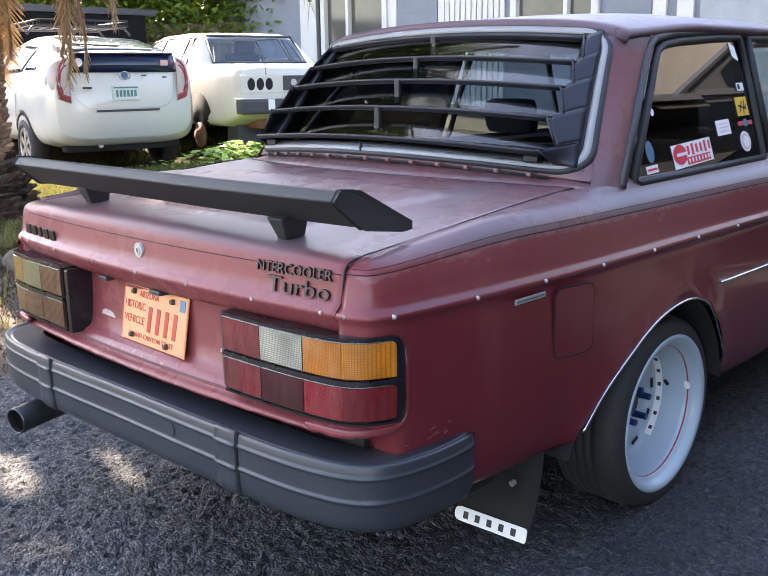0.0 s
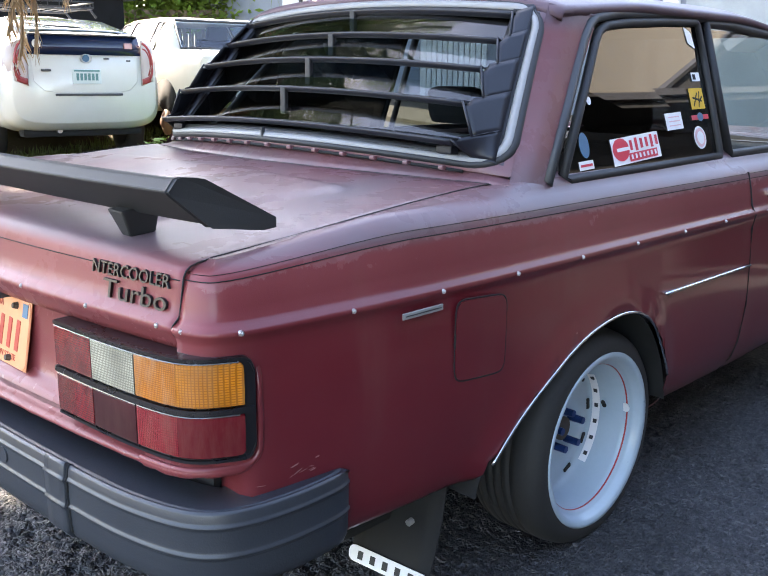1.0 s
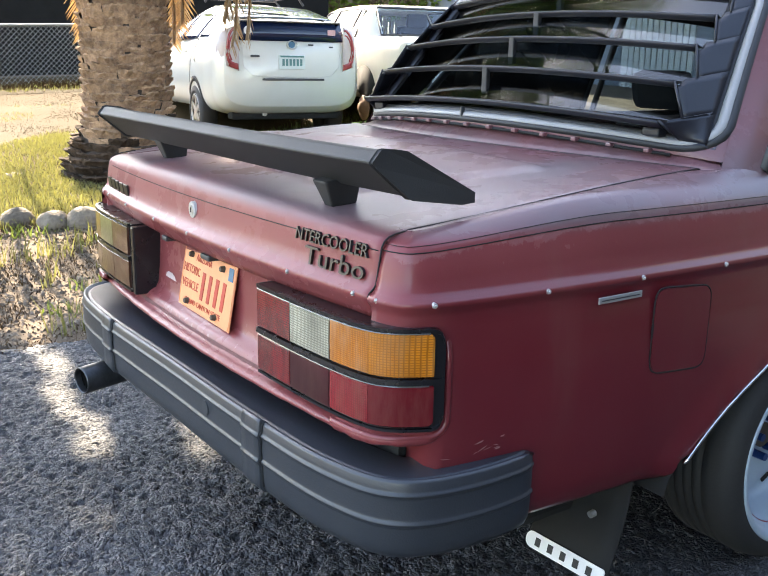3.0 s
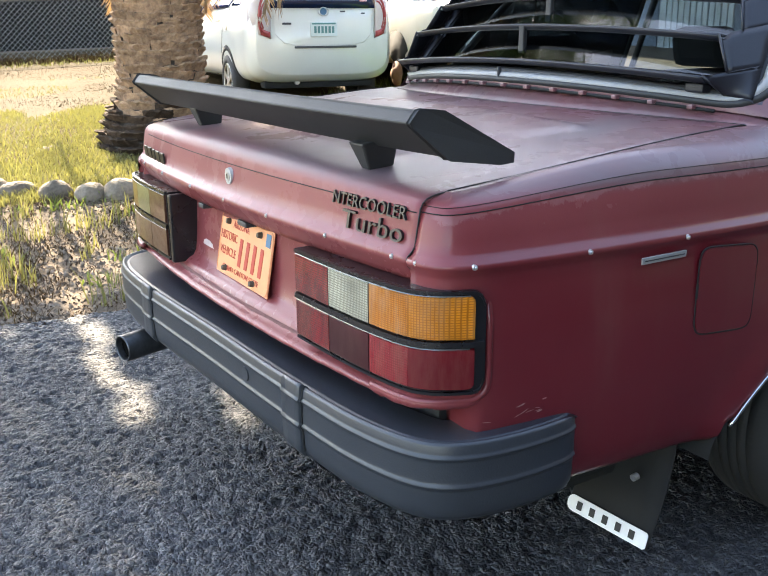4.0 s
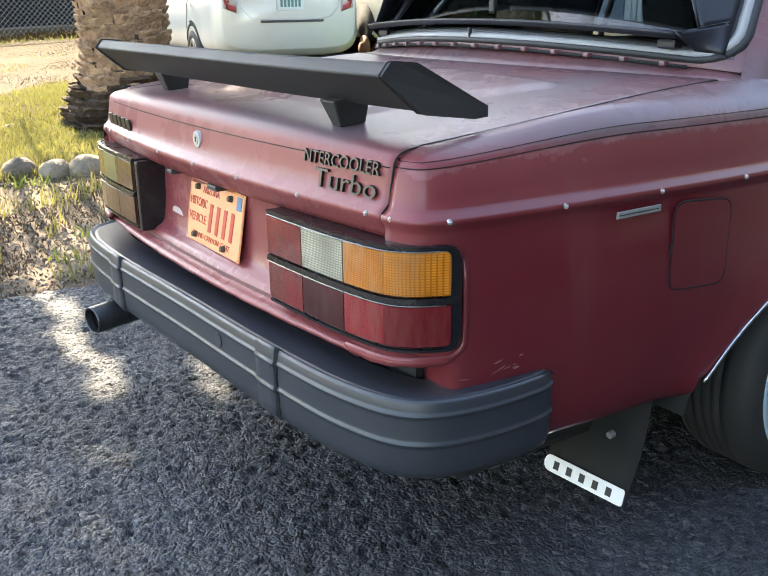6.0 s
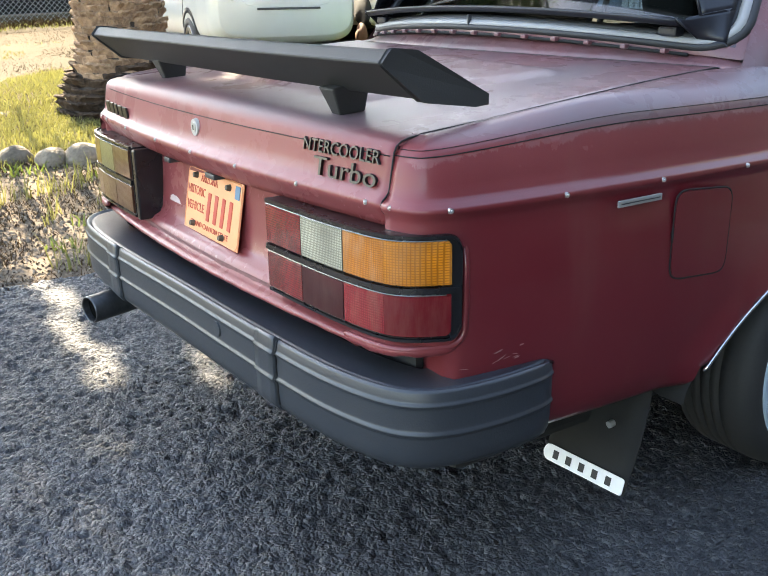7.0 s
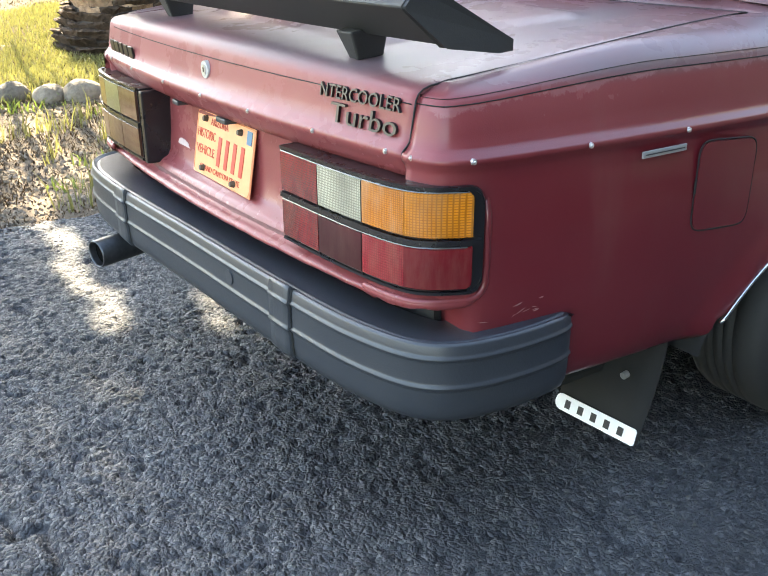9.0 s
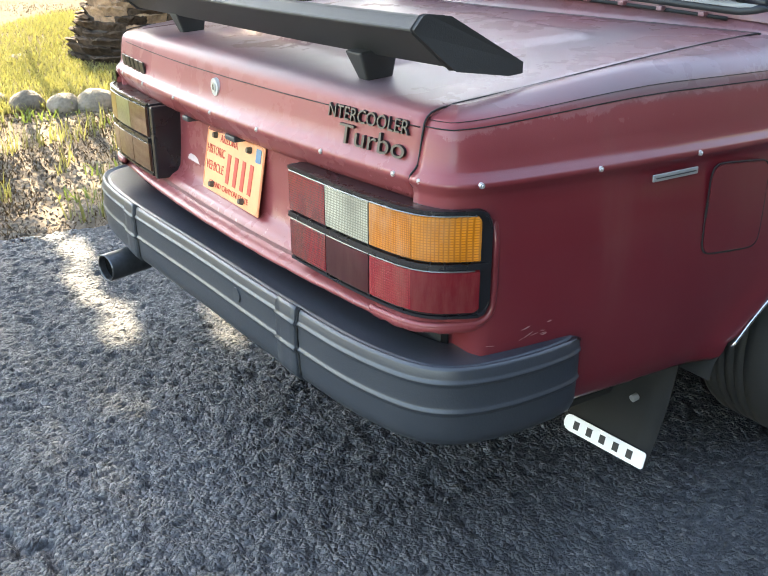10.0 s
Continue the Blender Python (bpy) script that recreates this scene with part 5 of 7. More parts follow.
# mud flaps
for sg in (1, -1):
    flap = tagged(new("mud_flap"), "black rubber mud flap with a white strip")
    flap.parent = coupe
    A, B = Vector((0.556, 0.602, 0.152)), Vector((0.782, 0.620, 0.152))
    TA, TB = Vector((0.556, 0.655, 0.40)), Vector((0.792, 0.672, 0.40))
    e1 = (B - A).normalized()
    e3 = e1.cross(Vector((0.0, 0.30, 1.0))).normalized()
    if e3.y > 0:
        e3 = -e3
    e2 = e3.cross(e1).normalized()
    if e2.z < 0:
        e2 = -e2
    V = []
    for i, t in enumerate(np.linspace(0, 1, 8)):
        for u in np.linspace(0, 1, 6):
            p = TA.lerp(TB, u).lerp(A.lerp(B, u) - e2 * 0.018, t)
            V.append((sg * p.x, p.y + 0.012 * math.sin(math.pi * t), p.z))
    fl = attach("flap_sheet", mesh_from(V, [(a, a + 1, a + 7, a + 6) for i in range(7) for a in range(i * 6, i * 6 + 5)], VOID, True), flap, "black rubber sheet")
    thick(fl, 0.005, 0.0)
    C, hl = (A + B) / 2, (B - A).length / 2

    def on_flap(u, v, w):
        p = C + e1 * u + e2 * v + e3 * w
        return (sg * p.x, p.y, p.z)

    pts = []
    for cx, cy, a0 in ((1, 1, 0), (-1, 1, 90), (-1, -1, 180), (1, -1, 270)):
        rr = 0.017 if cx < 0 else 0.007
        for w in (0, 30, 60, 90):
            a = radians(a0 + w)
            pts.append(on_flap(cx * (hl - rr) + rr * math.cos(a), cy * (0.0195 - rr) + rr * math.sin(a), 0.008))
    st = attach("white_strip", mesh_from(pts, [tuple(range(16))], WHITE_DECAL, False), flap, "white strip along the flap")
    thick(st, 0.002, 0.0)
    for i in range(5):
        u = -0.076 + 0.0375 * i
        q = [on_flap(u + du, dv, 0.0105) for du, dv in ((-0.008, -0.010), (0.008, -0.010), (0.008, 0.010), (-0.008, 0.010))]
        attach("strip_bar", mesh_from(q, [(0, 1, 2, 3)], RUBBER, False), st)
    part("flap_bolt", rod((sg * 0.735, 0.62, 0.292), (sg * 0.735, 0.606, 0.290), 0.008, 14), STEEL, flap)

# exhaust
ea, eb = Vector((-0.665, 0.35, 0.350)), Vector((-0.548, -0.135, 0.332))
ed = (eb - ea).normalized()
e_s, e_u = ed.cross(Vector((0, 0, 1))).normalized(), ed.cross(Vector((0, 0, 1))).cross(ed).normalized()
P = [[q + e_s * (r * math.cos(w)) + e_u * (r * math.sin(w)) for q, r in ((ea, 0.040), (eb - ed * 0.004, 0.040), (eb, 0.0388), (eb, 0.0362), (eb - ed * 0.004, 0.0355), (eb - ed * 0.16, 0.0355))] for w in np.linspace(0, 2 * math.pi, 36, endpoint=False)]
ex = attach("exhaust_pipe", sheet(P, EXHAUST, close_u=True, flip=True), coupe, "sooty steel exhaust tip")
# black disc inside the mouth paints the shade of the pipe's depth
BORE_SHADE = material("black_bore_shade", (0.004, 0.004, 0.004), 1.0, scale=20, spec=0.05)
part("pipe_bore", rod(eb - ed * 0.05, eb - ed * 0.02, 0.0354, 32), BORE_SHADE, ex, "black disc painting the shade inside the pipe")

# dark shut line round the boot lid
gapl = []
for y, z in lid_profile(LX)[2:]:
    gapl.append((LX + 0.0020, y - 0.0002, z + 0.0003))
for y in np.linspace(0.13, lid_front(LX), 24):
    gapl.append((LX + 0.0020, y, deck_z(LX, y) + 0.0003 + (lid_profile(LX)[-1][1] - deck_z(LX, 0.1)) * max(0, 1 - (y - 0.1) / 0.7) ** 3))
for sg in (1, -1):
    tube_part("shut_line", [(sg * x - (0.052 if sg < 0 else 0.0), y - (0.026 if sg < 0 else 0.0) * (1 - smoothstep(0.1, 0.6, y)), z) for x, y, z in gapl], 0.0016, VOID, coupe, "dark shut line beside the boot lid", segs=6)


# stickers on the right quarter window
def sticker(name, y, z, w, h, mat, label, turn=0.0, oval=False, skew=0.0):
    pts = []
    n = 20 if oval else 4
    for i in range(n):
        a = 2 * math.pi * i / n + (0 if oval else math.pi / 4)
        u, v = (math.cos(a), math.sin(a)) if oval else (math.copysign(1, math.cos(a)), math.copysign(1, math.sin(a)))
        u, v = u * w / 2 + skew * v, v * h / 2
        c, s_ = math.cos(radians(turn)), math.sin(radians(turn))
        yy, zz = y + u * c - v * s_, z + u * s_ + v * c
        t = (zz - 1.02) / 0.40
        pts.append((0.752 - 0.118 * t - 0.010 * t * t + 0.0015, yy, zz))
    return attach(name, mesh_from(pts, [tuple(range(n))], mat, False), bpy.data.objects["quarter_window"], label)


def lift(ob, d):
    for v in ob.data.vertices:
        v.co.x += d
    return ob


sticker("window_sticker", 1.513, 1.080, 0.265, 0.070, WHITE_DECAL, "large red and white sticker", 3)
lift(sticker("sticker_shape", 1.428, 1.080, 0.088, 0.060, RED_DECAL, "", 3, True), 0.001)
lift(sticker("sticker_shape", 1.545, 1.062, 0.160, 0.022, RED_DECAL, "", 3), 0.0012)
for i in range(6):
    lift(sticker("sticker_bar", 1.484 + i * 0.029, 1.090 + i * 0.0018, 0.015, 0.026 + 0.008 * (i % 3 == 1), RED_DECAL, "", 3), 0.001)
for i in range(7):
    lift(sticker("sticker_bar", 1.480 + i * 0.022, 1.0595 + i * 0.0012, 0.010, 0.012, WHITE_DECAL, "", 3), 0.002)
lift(sticker("sticker_bar", 1.440, 1.081, 0.070, 0.009, WHITE_DECAL, "", 3), 0.002)
sticker("window_sticker", 1.246, 1.051, 0.070, 0.022, WHITE_DECAL, "small white label with a red line", 2)
lift(sticker("sticker_bar", 1.246, 1.051, 0.056, 0.006, RED_DECAL, "", 2), 0.001)
sticker("window_sticker", 1.252, 1.100, 0.046, 0.064, BLUE_DECAL, "pale blue shield sticker", 0, True)
sticker("window_sticker", 1.315, 1.210, 0.022, 0.022, WHITE_DECAL, "tiny white dot sticker", 0, True)
sticker("window_sticker", 1.761, 1.145, 0.104, 0.048, WHITE_DECAL, "white sticker with faint lines", 2)
for i in range(3):
    lift(sticker("sticker_bar", 1.761, 1.133 + i * 0.012, 0.070, 0.003, PINK_DECAL, "", 2), 0.001)
sticker("window_sticker", 1.937, 1.207, 0.092, 0.062, YELLOW_DECAL, "yellow and black square sticker", 1)
for dy, w, tn in ((0.012, 0.050, 70), (-0.012, 0.052, 50), (0.0, 0.060, -10), (0.022, 0.030, 35)):
    lift(sticker("sticker_bar", 1.937 + dy, 1.205, w, 0.006, VOID, "", tn), 0.001)
sticker("window_sticker", 1.958, 1.272, 0.055, 0.026, WHITE_DECAL, "small white and black sticker", 1)
lift(sticker("sticker_bar", 1.946, 1.272, 0.020, 0.016, VOID, "", 1), 0.001)
sticker("window_sticker", 1.935, 1.152, 0.115, 0.014, RED_DECAL, "thin red band sticker", 1)
lift(sticker("sticker_shape", 1.935, 1.153, 0.040, 0.026, BLUE_DECAL, "", 1, True), 0.001)
sticker("window_sticker", 1.909, 1.092, 0.080, 0.068, WHITE_DECAL, "round white and pink sticker", 0, True)
lift(sticker("sticker_shape", 1.909, 1.092, 0.066, 0.056, PINK_DECAL, "", 0, True), 0.001)
lift(sticker("sticker_shape", 1.909, 1.092, 0.046, 0.038, WHITE_DECAL, "", 0, True), 0.002)
sticker("window_sticker", 1.972, 1.390, 0.046, 0.044, WHITE_DECAL, "small white triangle sticker", -20, False, -0.012)

# ---- the ground ----
ASPHALT = asphalt()
DIRT = material("dry_gravelly_soil", (0.105, 0.078, 0.055), 0.95, scale=3.5, dark=(0.125, 0.096, 0.068), amount=0.9, fine=90, bump=0.007, bump_scale=45, spec=0.12)
LAWN = material("dry_lawn_soil", (0.034, 0.024, 0.007), 0.95, scale=1.1, dark=(0.044, 0.026, 0.008), amount=1.0, fine=60, bump=0.007, bump_scale=40, spec=0.12)
STONE = material("pale_river_stone", (0.21, 0.170, 0.130), 0.85, scale=14, dark=(0.10, 0.080, 0.060), amount=0.9, bump=0.008, fine=60, random_piece=0.30, spec=0.2)
GRASS = leafy("grass_blades", (0.110, 0.118, 0.034), (0.20, 0.150, 0.068), (0.18, 0.172, 0.048))
# darker copy of the grass: shade beside the cars put into its green
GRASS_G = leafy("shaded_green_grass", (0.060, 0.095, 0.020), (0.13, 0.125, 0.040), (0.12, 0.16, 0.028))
STRAW = material("dry_straw", (0.064, 0.035, 0.011), 0.8, scale=2, amount=0.6, island=0.3, spec=0.12)
BARK = material("palm_bark", (0.37, 0.225, 0.130), 0.92, scale=14, dark=(0.12, 0.068, 0.042), amount=0.95, bump=0.016, bump_scale=38, island=0.24)
FROND = leafy("dry_palm_frond", (0.30, 0.195, 0.10), (0.18, 0.11, 0.06), (0.27, 0.155, 0.06), 3, 0.7, 0.3, 0.30)
FROND_G = leafy("green_palm_frond", (0.07, 0.12, 0.03), (0.12, 0.15, 0.04), (0.10, 0.16, 0.02), 2, 0.7, 0.3, 0.25)
LEAF = leafy("hedge_leaves", (0.07, 0.13, 0.02), (0.16, 0.22, 0.03), (0.22, 0.32, 0.03), 2, 0.8, 0.4, 0.4)
WALLB = material("blue_grey_siding", (0.20, 0.22, 0.25), 0.75, scale=4, dark=(0.16, 0.175, 0.20), amount=0.5)
WTRIM = material("white_house_trim", (0.60, 0.58, 0.54), 0.6, scale=5, dark=(0.50, 0.48, 0.44), amount=0.4, spec=0.2)
WOOD = material("weathered_fence_wood", (0.20, 0.14, 0.09), 0.85, scale=4, amount=0.7, stretch=(8, 8, 0.8), random_piece=0.25)
WIRE = material("galvanised_wire", (0.20, 0.20, 0.19), 0.6, metal=0.4)
CARWHITE = material("white_car_paint", (0.62, 0.62, 0.58), 0.22, scale=3, dark=(0.56, 0.55, 0.49), amount=0.5, coat=0.5)
CARCREAM = material("cream_white_paint", (0.60, 0.58, 0.51), 0.35, scale=3, dark=(0.50, 0.46, 0.38), amount=0.6)
SHADEWALL = material("shed_shade_black", (0.010, 0.010, 0.010), 0.9, scale=3, spec=0.12)
RUST = material("rusty_brake_metal", (0.16, 0.07, 0.035), 0.8, scale=20, bump=0.002)


def edge_x(y):
    """The asphalt's edge against the soil."""
    return -1.95 + 0.03 * math.sin(2.1 * y) + 0.03 * math.sin(5.3 * y + 1)


def ground_z(x, y):
    """The drive is level; the yard climbs gently away from it."""
    s = -0.87 * (x + 1.7) + 0.5 * y
    z = 0.42 * smoothstep(0.2, 6.6, s) + 0.45 * smoothstep(5.5, 15.0, s)
    z -= 0.30 * math.exp(-((x + 7.9) ** 2 + (y - 4.1) ** 2) / 2.2) + 0.10 * math.exp(-((x + 5.75) ** 2 + (y - 1.72) ** 2) / 0.9)
    return z * (1 - smoothstep(-3.4, -1.7, x)) if y < 5.2 else z * (1 - smoothstep(-3.4, -1.7, x) * (1 - smoothstep(5.2, 8.0, y)))


coords_x = np.unique(np.r_[np.linspace(-60, -20, 14), np.linspace(-20, 8, 113), np.linspace(8, 60, 14)])
coords_y = np.unique(np.r_[np.linspace(-60, -12, 14), np.linspace(-12, 14, 105), np.linspace(14, 60, 14)])
P = [[(x, y, ground_z(x, y) + (0.0 if x > -2 else 0.02 * noise.noise((x * 0.9, y * 0.9, 0)))) for y in coords_y] for x in coords_x]
gm = sheet(P, DIRT, flip=False)
ground = tagged(new("ground", gm), "dry soil yard with patches of gravel and straw", "ground", kind="structure")
# asphalt drive
P = []
for y in np.r_[np.linspace(-40, -6, 12), np.linspace(-5.5, 6, 120), np.linspace(6.5, 9, 6)]:
    e = edge_x(y) + 0.03 * noise.noise((y * 6, 0, 0))
    P.append([(e - 0.03, y, ground_z(e, y) - 0.01), (e, y, ground_z(e, y) + 0.012)] + [(x, y, 0.012 * (1 - smoothstep(e, -1.0, x)) + 0.004 + ground_z(x, y)) for x in np.linspace(e + 0.15, 14, 40)])
tagged(new("road", sheet(P, ASPHALT, flip=True)), "coarse dark asphalt drive", "asphalt", kind="structure")


def value_noise(X, Y, cell, seed):
    """Smooth random heights on a square lattice."""
    r = np.random.RandomState(seed).rand(600, 600)
    u, v = X / cell + 300.0, Y / cell + 300.0
    i, j = np.floor(u).astype(int), np.floor(v).astype(int)
    a, b = u - i, v - j
    a, b = a * a * (3 - 2 * a), b * b * (3 - 2 * b)
    i, j = i % 599, j % 599
    return (r[i, j] * (1 - a) + r[i + 1, j] * a) * (1 - b) + (r[i, j + 1] * (1 - a) + r[i + 1, j + 1] * a) * b


# the rough surface of the drive round the car
gx_, gy_ = np.arange(-1.99, 2.75, 0.008), np.arange(-1.25, 3.2, 0.008)
X, Y = np.meshgrid(gx_, gy_, indexing="ij")
XW, YW = X + 0.012 * value_noise(X, Y, 0.03, 5), Y + 0.012 * value_noise(X, Y, 0.03, 6)
Z = 0.0085 * value_noise(XW, YW, 0.013, 1) + 0.0045 * value_noise(XW, YW, 0.024, 2) + 0.004 * value_noise(X, Y, 0.09, 3) + 0.005 * value_noise(X, Y, 0.4, 4)
Z -= 0.014 * np.clip(value_noise(XW, YW, 0.018, 7) - 0.68, 0, 1) / 0.32
CRACK = [(0.05, -0.60), (0.093, -0.582), (0.176, -0.561), (0.172, -0.515), (0.255, -0.513), (0.318, -0.516), (0.36, -0.55)]
for (ax, ay), (bx, by) in zip(CRACK, CRACK[1:]):
    ll = (bx - ax) ** 2 + (by - ay) ** 2
    tt = np.clip(((X - ax) * (bx - ax) + (Y - ay) * (by - ay)) / ll, 0, 1)
    dd = np.hypot(X - ax - tt * (bx - ax), Y - ay - tt * (by - ay)) + 0.006 * (value_noise(X, Y, 0.02, 8) - 0.5)
    Z -= 0.020 * np.exp(-(dd / 0.009) ** 2)
edge_wave = -1.95 + 0.03 * np.sin(2.1 * Y) + 0.03 * np.sin(5.3 * Y + 1)
Z += 0.012 - 0.05 * np.clip((edge_wave + 0.05 * (value_noise(X, Y, 0.05, 9) - 0.3) - X) / 0.03, 0, 1)
rim_d = np.minimum(np.minimum(2.74 - X, 3.19 - Y), Y + 1.25)
Z -= 0.03 * np.clip(1 - rim_d / 0.03, 0, 1)
nx_, ny_ = X.shape
idx_ = np.arange(nx_ * ny_).reshape(nx_, ny_)
quads = np.stack([idx_[:-1, :-1], idx_[1:, :-1], idx_[1:, 1:], idx_[:-1, 1:]], -1).reshape(-1, 4)
rough_me = bpy.data.meshes.new("road")
rough_me.vertices.add(nx_ * ny_)
rough_me.vertices.foreach_set("co", np.stack([X, Y, Z], -1).astype(np.float32).ravel())
rough_me.loops.add(quads.size)
rough_me.loops.foreach_set("vertex_index", quads.ravel().astype(np.int32))
rough_me.polygons.add(len(quads))
rough_me.polygons.foreach_set("loop_start", np.arange(0, quads.size, 4, dtype=np.int32))
rough_me.polygons.foreach_set("loop_total", np.full(len(quads), 4, dtype=np.int32))
rough_me.materials.append(ASPHALT)
rough_me.update(calc_edges=True)
tagged(new("road", rough_me), "rough worn asphalt of the drive under the car", "asphalt", kind="structure")


# lawn beyond the border stones
P = []
for y in np.linspace(-12, 9, 110):
    e0 = -4.25 - 0.25 * max(0, 0.8 - y) * 0.9 + 0.06 * math.sin(3 * y) if y < 1.2 else -4.0 + 0.06 * math.sin(3 * y)
    P.append([(x, y, ground_z(x, y) + 0.022 + (0.02 * noise.noise((x * 0.9, y * 0.9, 0)) if x <= -2 else 0) - (0.03 if k == 0 else 0)) for k, x in enumerate(np.linspace(e0, -14.5, 60))])
tagged(new("lawn", sheet(P, LAWN, flip=False)), "sunlit lawn of short green and straw-yellow grass", "lawn", kind="structure")


# ---- scattered stuff ----
rng = random.Random(7)


def scatter(name, count, place, make, mat, label, category):
    V, F = [], []
    for _ in range(count):
        p = place()
        if p is None:
            continue
        v, f = make(p)
        o = len(V)
        V += v
        F += [tuple(o + i for i in q) for q in f]
    ob = new(name, mesh_from(V, F, mat, False))
    return tagged(ob, label, category, kind="stuff")


def blade_at(hmin, hmax, wid=0.006, lean=0.5):
    def make(p):
        h = rng.uniform(hmin, hmax)
        a = rng.uniform(0, 6.283)
        w = wid * rng.uniform(0.6, 1.4)
        dx, dy = math.cos(a), math.sin(a)
        k = h * lean * rng.uniform(0.1, 1)
        b = rng.uniform(0, 6.283)
        lx, ly = math.cos(b) * k, math.sin(b) * k
        x, y, z = p
        return ([(x - dx * w, y - dy * w, z - 0.01), (x + dx * w, y + dy * w, z - 0.01), (x + dx * w * 0.7 + lx * 0.4, y + dy * w * 0.7 + ly * 0.4, z + h * 0.6),
                 (x - dx * w * 0.7 + lx * 0.4, y - dy * w * 0.7 + ly * 0.4, z + h * 0.6), (x + lx, y + ly, z + h)], [(0, 1, 2, 3), (3, 2, 4)])
    return make


def lawn_place(x0, x1, y0, y1, thr, sc, clump=0.0):
    def place():
        x, y = rng.uniform(x0, x1), rng.uniform(y0, y1)
        if x > edge_x(y) - 0.04:
            return None
        if noise.noise((x * sc, y * sc, 3.0)) < thr:
            return None
        return x, y, ground_z(x, y)
    return place


def lift_z(f, dz):
    def g():
        p = f()
        return None if p is None else (p[0], p[1], p[2] + dz)
    return g


scatter("grass", 120000, lift_z(lawn_place(-7.7, -4.2, -3.0, 4.5, -0.42, 0.55), 0.015), blade_at(0.02, 0.060, 0.0036, 0.9), GRASS, "short sunlit green and yellow grass", "grass")
scatter("grass", 4000, lift_z(lawn_place(-13.2, -12.2, -5, 5, -0.1, 0.7), 0.015), blade_at(0.02, 0.07, 0.007), GRASS, "green grass along the wire fence", "grass")
scatter("grass", 9000, lawn_place(-4.5, -2.0, -1.8, 1.6, 0.20, 3.6), blade_at(0.04, 0.20, 0.0036), GRASS, "weedy tufts of grass on gravelly soil", "grass")
scatter("grass", 26000, lift_z(lawn_place(-8.5, -3.6, 3.2, 7.5, -0.35, 0.7), 0.015), blade_at(0.03, 0.14, 0.006), GRASS_G, "tall grass beside parked cars, its green darkened for shade", "grass")
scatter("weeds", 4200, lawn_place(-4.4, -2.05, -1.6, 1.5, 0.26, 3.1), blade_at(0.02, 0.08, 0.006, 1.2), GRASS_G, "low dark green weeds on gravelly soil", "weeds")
scatter("dry_grass", 46000, lift_z(lawn_place(-13.0, -7.0, -4.5, 5.5, -0.60, 0.6), 0.018), blade_at(0.003, 0.016, 0.0045, 4.5), STRAW, "dry straw lying over the lawn", "straw")
scatter("dry_grass", 17000, lawn_place(-4.6, -1.95, -2.0, 2.0, -0.1, 1.7), blade_at(0.01, 0.045, 0.0024, 2.5), STRAW, "dry straw over gravelly soil", "straw")


def pebble(p):
    r = 0.004 + 0.015 * rng.random() ** 2.5
    a = rng.uniform(0, 6.28)
    x, y, z = p
    c, s = math.cos(a) * r, math.sin(a) * r
    h = r * 0.7
    return ([(x + c, y + s, z), (x - s * 0.8, y + c * 0.8, z), (x - c, y - s, z), (x + s * 0.7, y - c * 0.7, z), (x + c * 0.2, y + s * 0.3, z + h), (x - c * 0.4, y - s * 0.2, z + h * 0.9)],
            [(0, 1, 4), (1, 5, 4), (1, 2, 5), (2, 3, 5), (3, 4, 5), (3, 0, 4)])


GRIT = material("brown_grit", (0.130, 0.100, 0.075), 0.9, scale=9, dark=(0.18, 0.146, 0.112), amount=0.8, island=0.65, spec=0.12)
def verge_place():
    """Anywhere on the verge, spilling a little over the asphalt's edge."""
    y = rng.uniform(-2.5, 2.5)
    x = edge_x(y) + 0.10 - 2.6 * rng.random() ** 1.5
    return x, y, ground_z(x, y) + (0.010 if x > edge_x(y) else 0.0)


scatter("gravel", 24000, verge_place, pebble, GRIT, "loose pale gravel on the soil", "gravel")

LITTER = material("dark_leaf_litter", (0.050, 0.034, 0.024), 0.9, scale=9, dark=(0.095, 0.062, 0.038), amount=0.8, island=0.4, spec=0.12)
scatter("leaf_litter", 9000, verge_place, blade_at(0.004, 0.022, 0.005, 3.0), LITTER, "dead brown leaves and twigs on the soil", "leaves")


def chip(p):
    r = rng.uniform(0.002, 0.0055)
    a = rng.uniform(0, 6.28)
    x, y, z = p
    c, s = math.cos(a) * r, math.sin(a) * r
    return ([(x + c, y + s, z), (x - s, y + c, z), (x - c, y - s, z), (x + s, y - c, z), (x, y, z + r)], [(0, 1, 4), (1, 2, 4), (2, 3, 4), (3, 0, 4)])


def drive_place():
    x, y = rng.uniform(-1.9, 2.2), rng.uniform(-1.6, 2.5)
    return x, y, 0.0045


scatter("loose_chips", 2600, drive_place, chip, STONE, "tiny pale stone chips on the asphalt", "gravel")

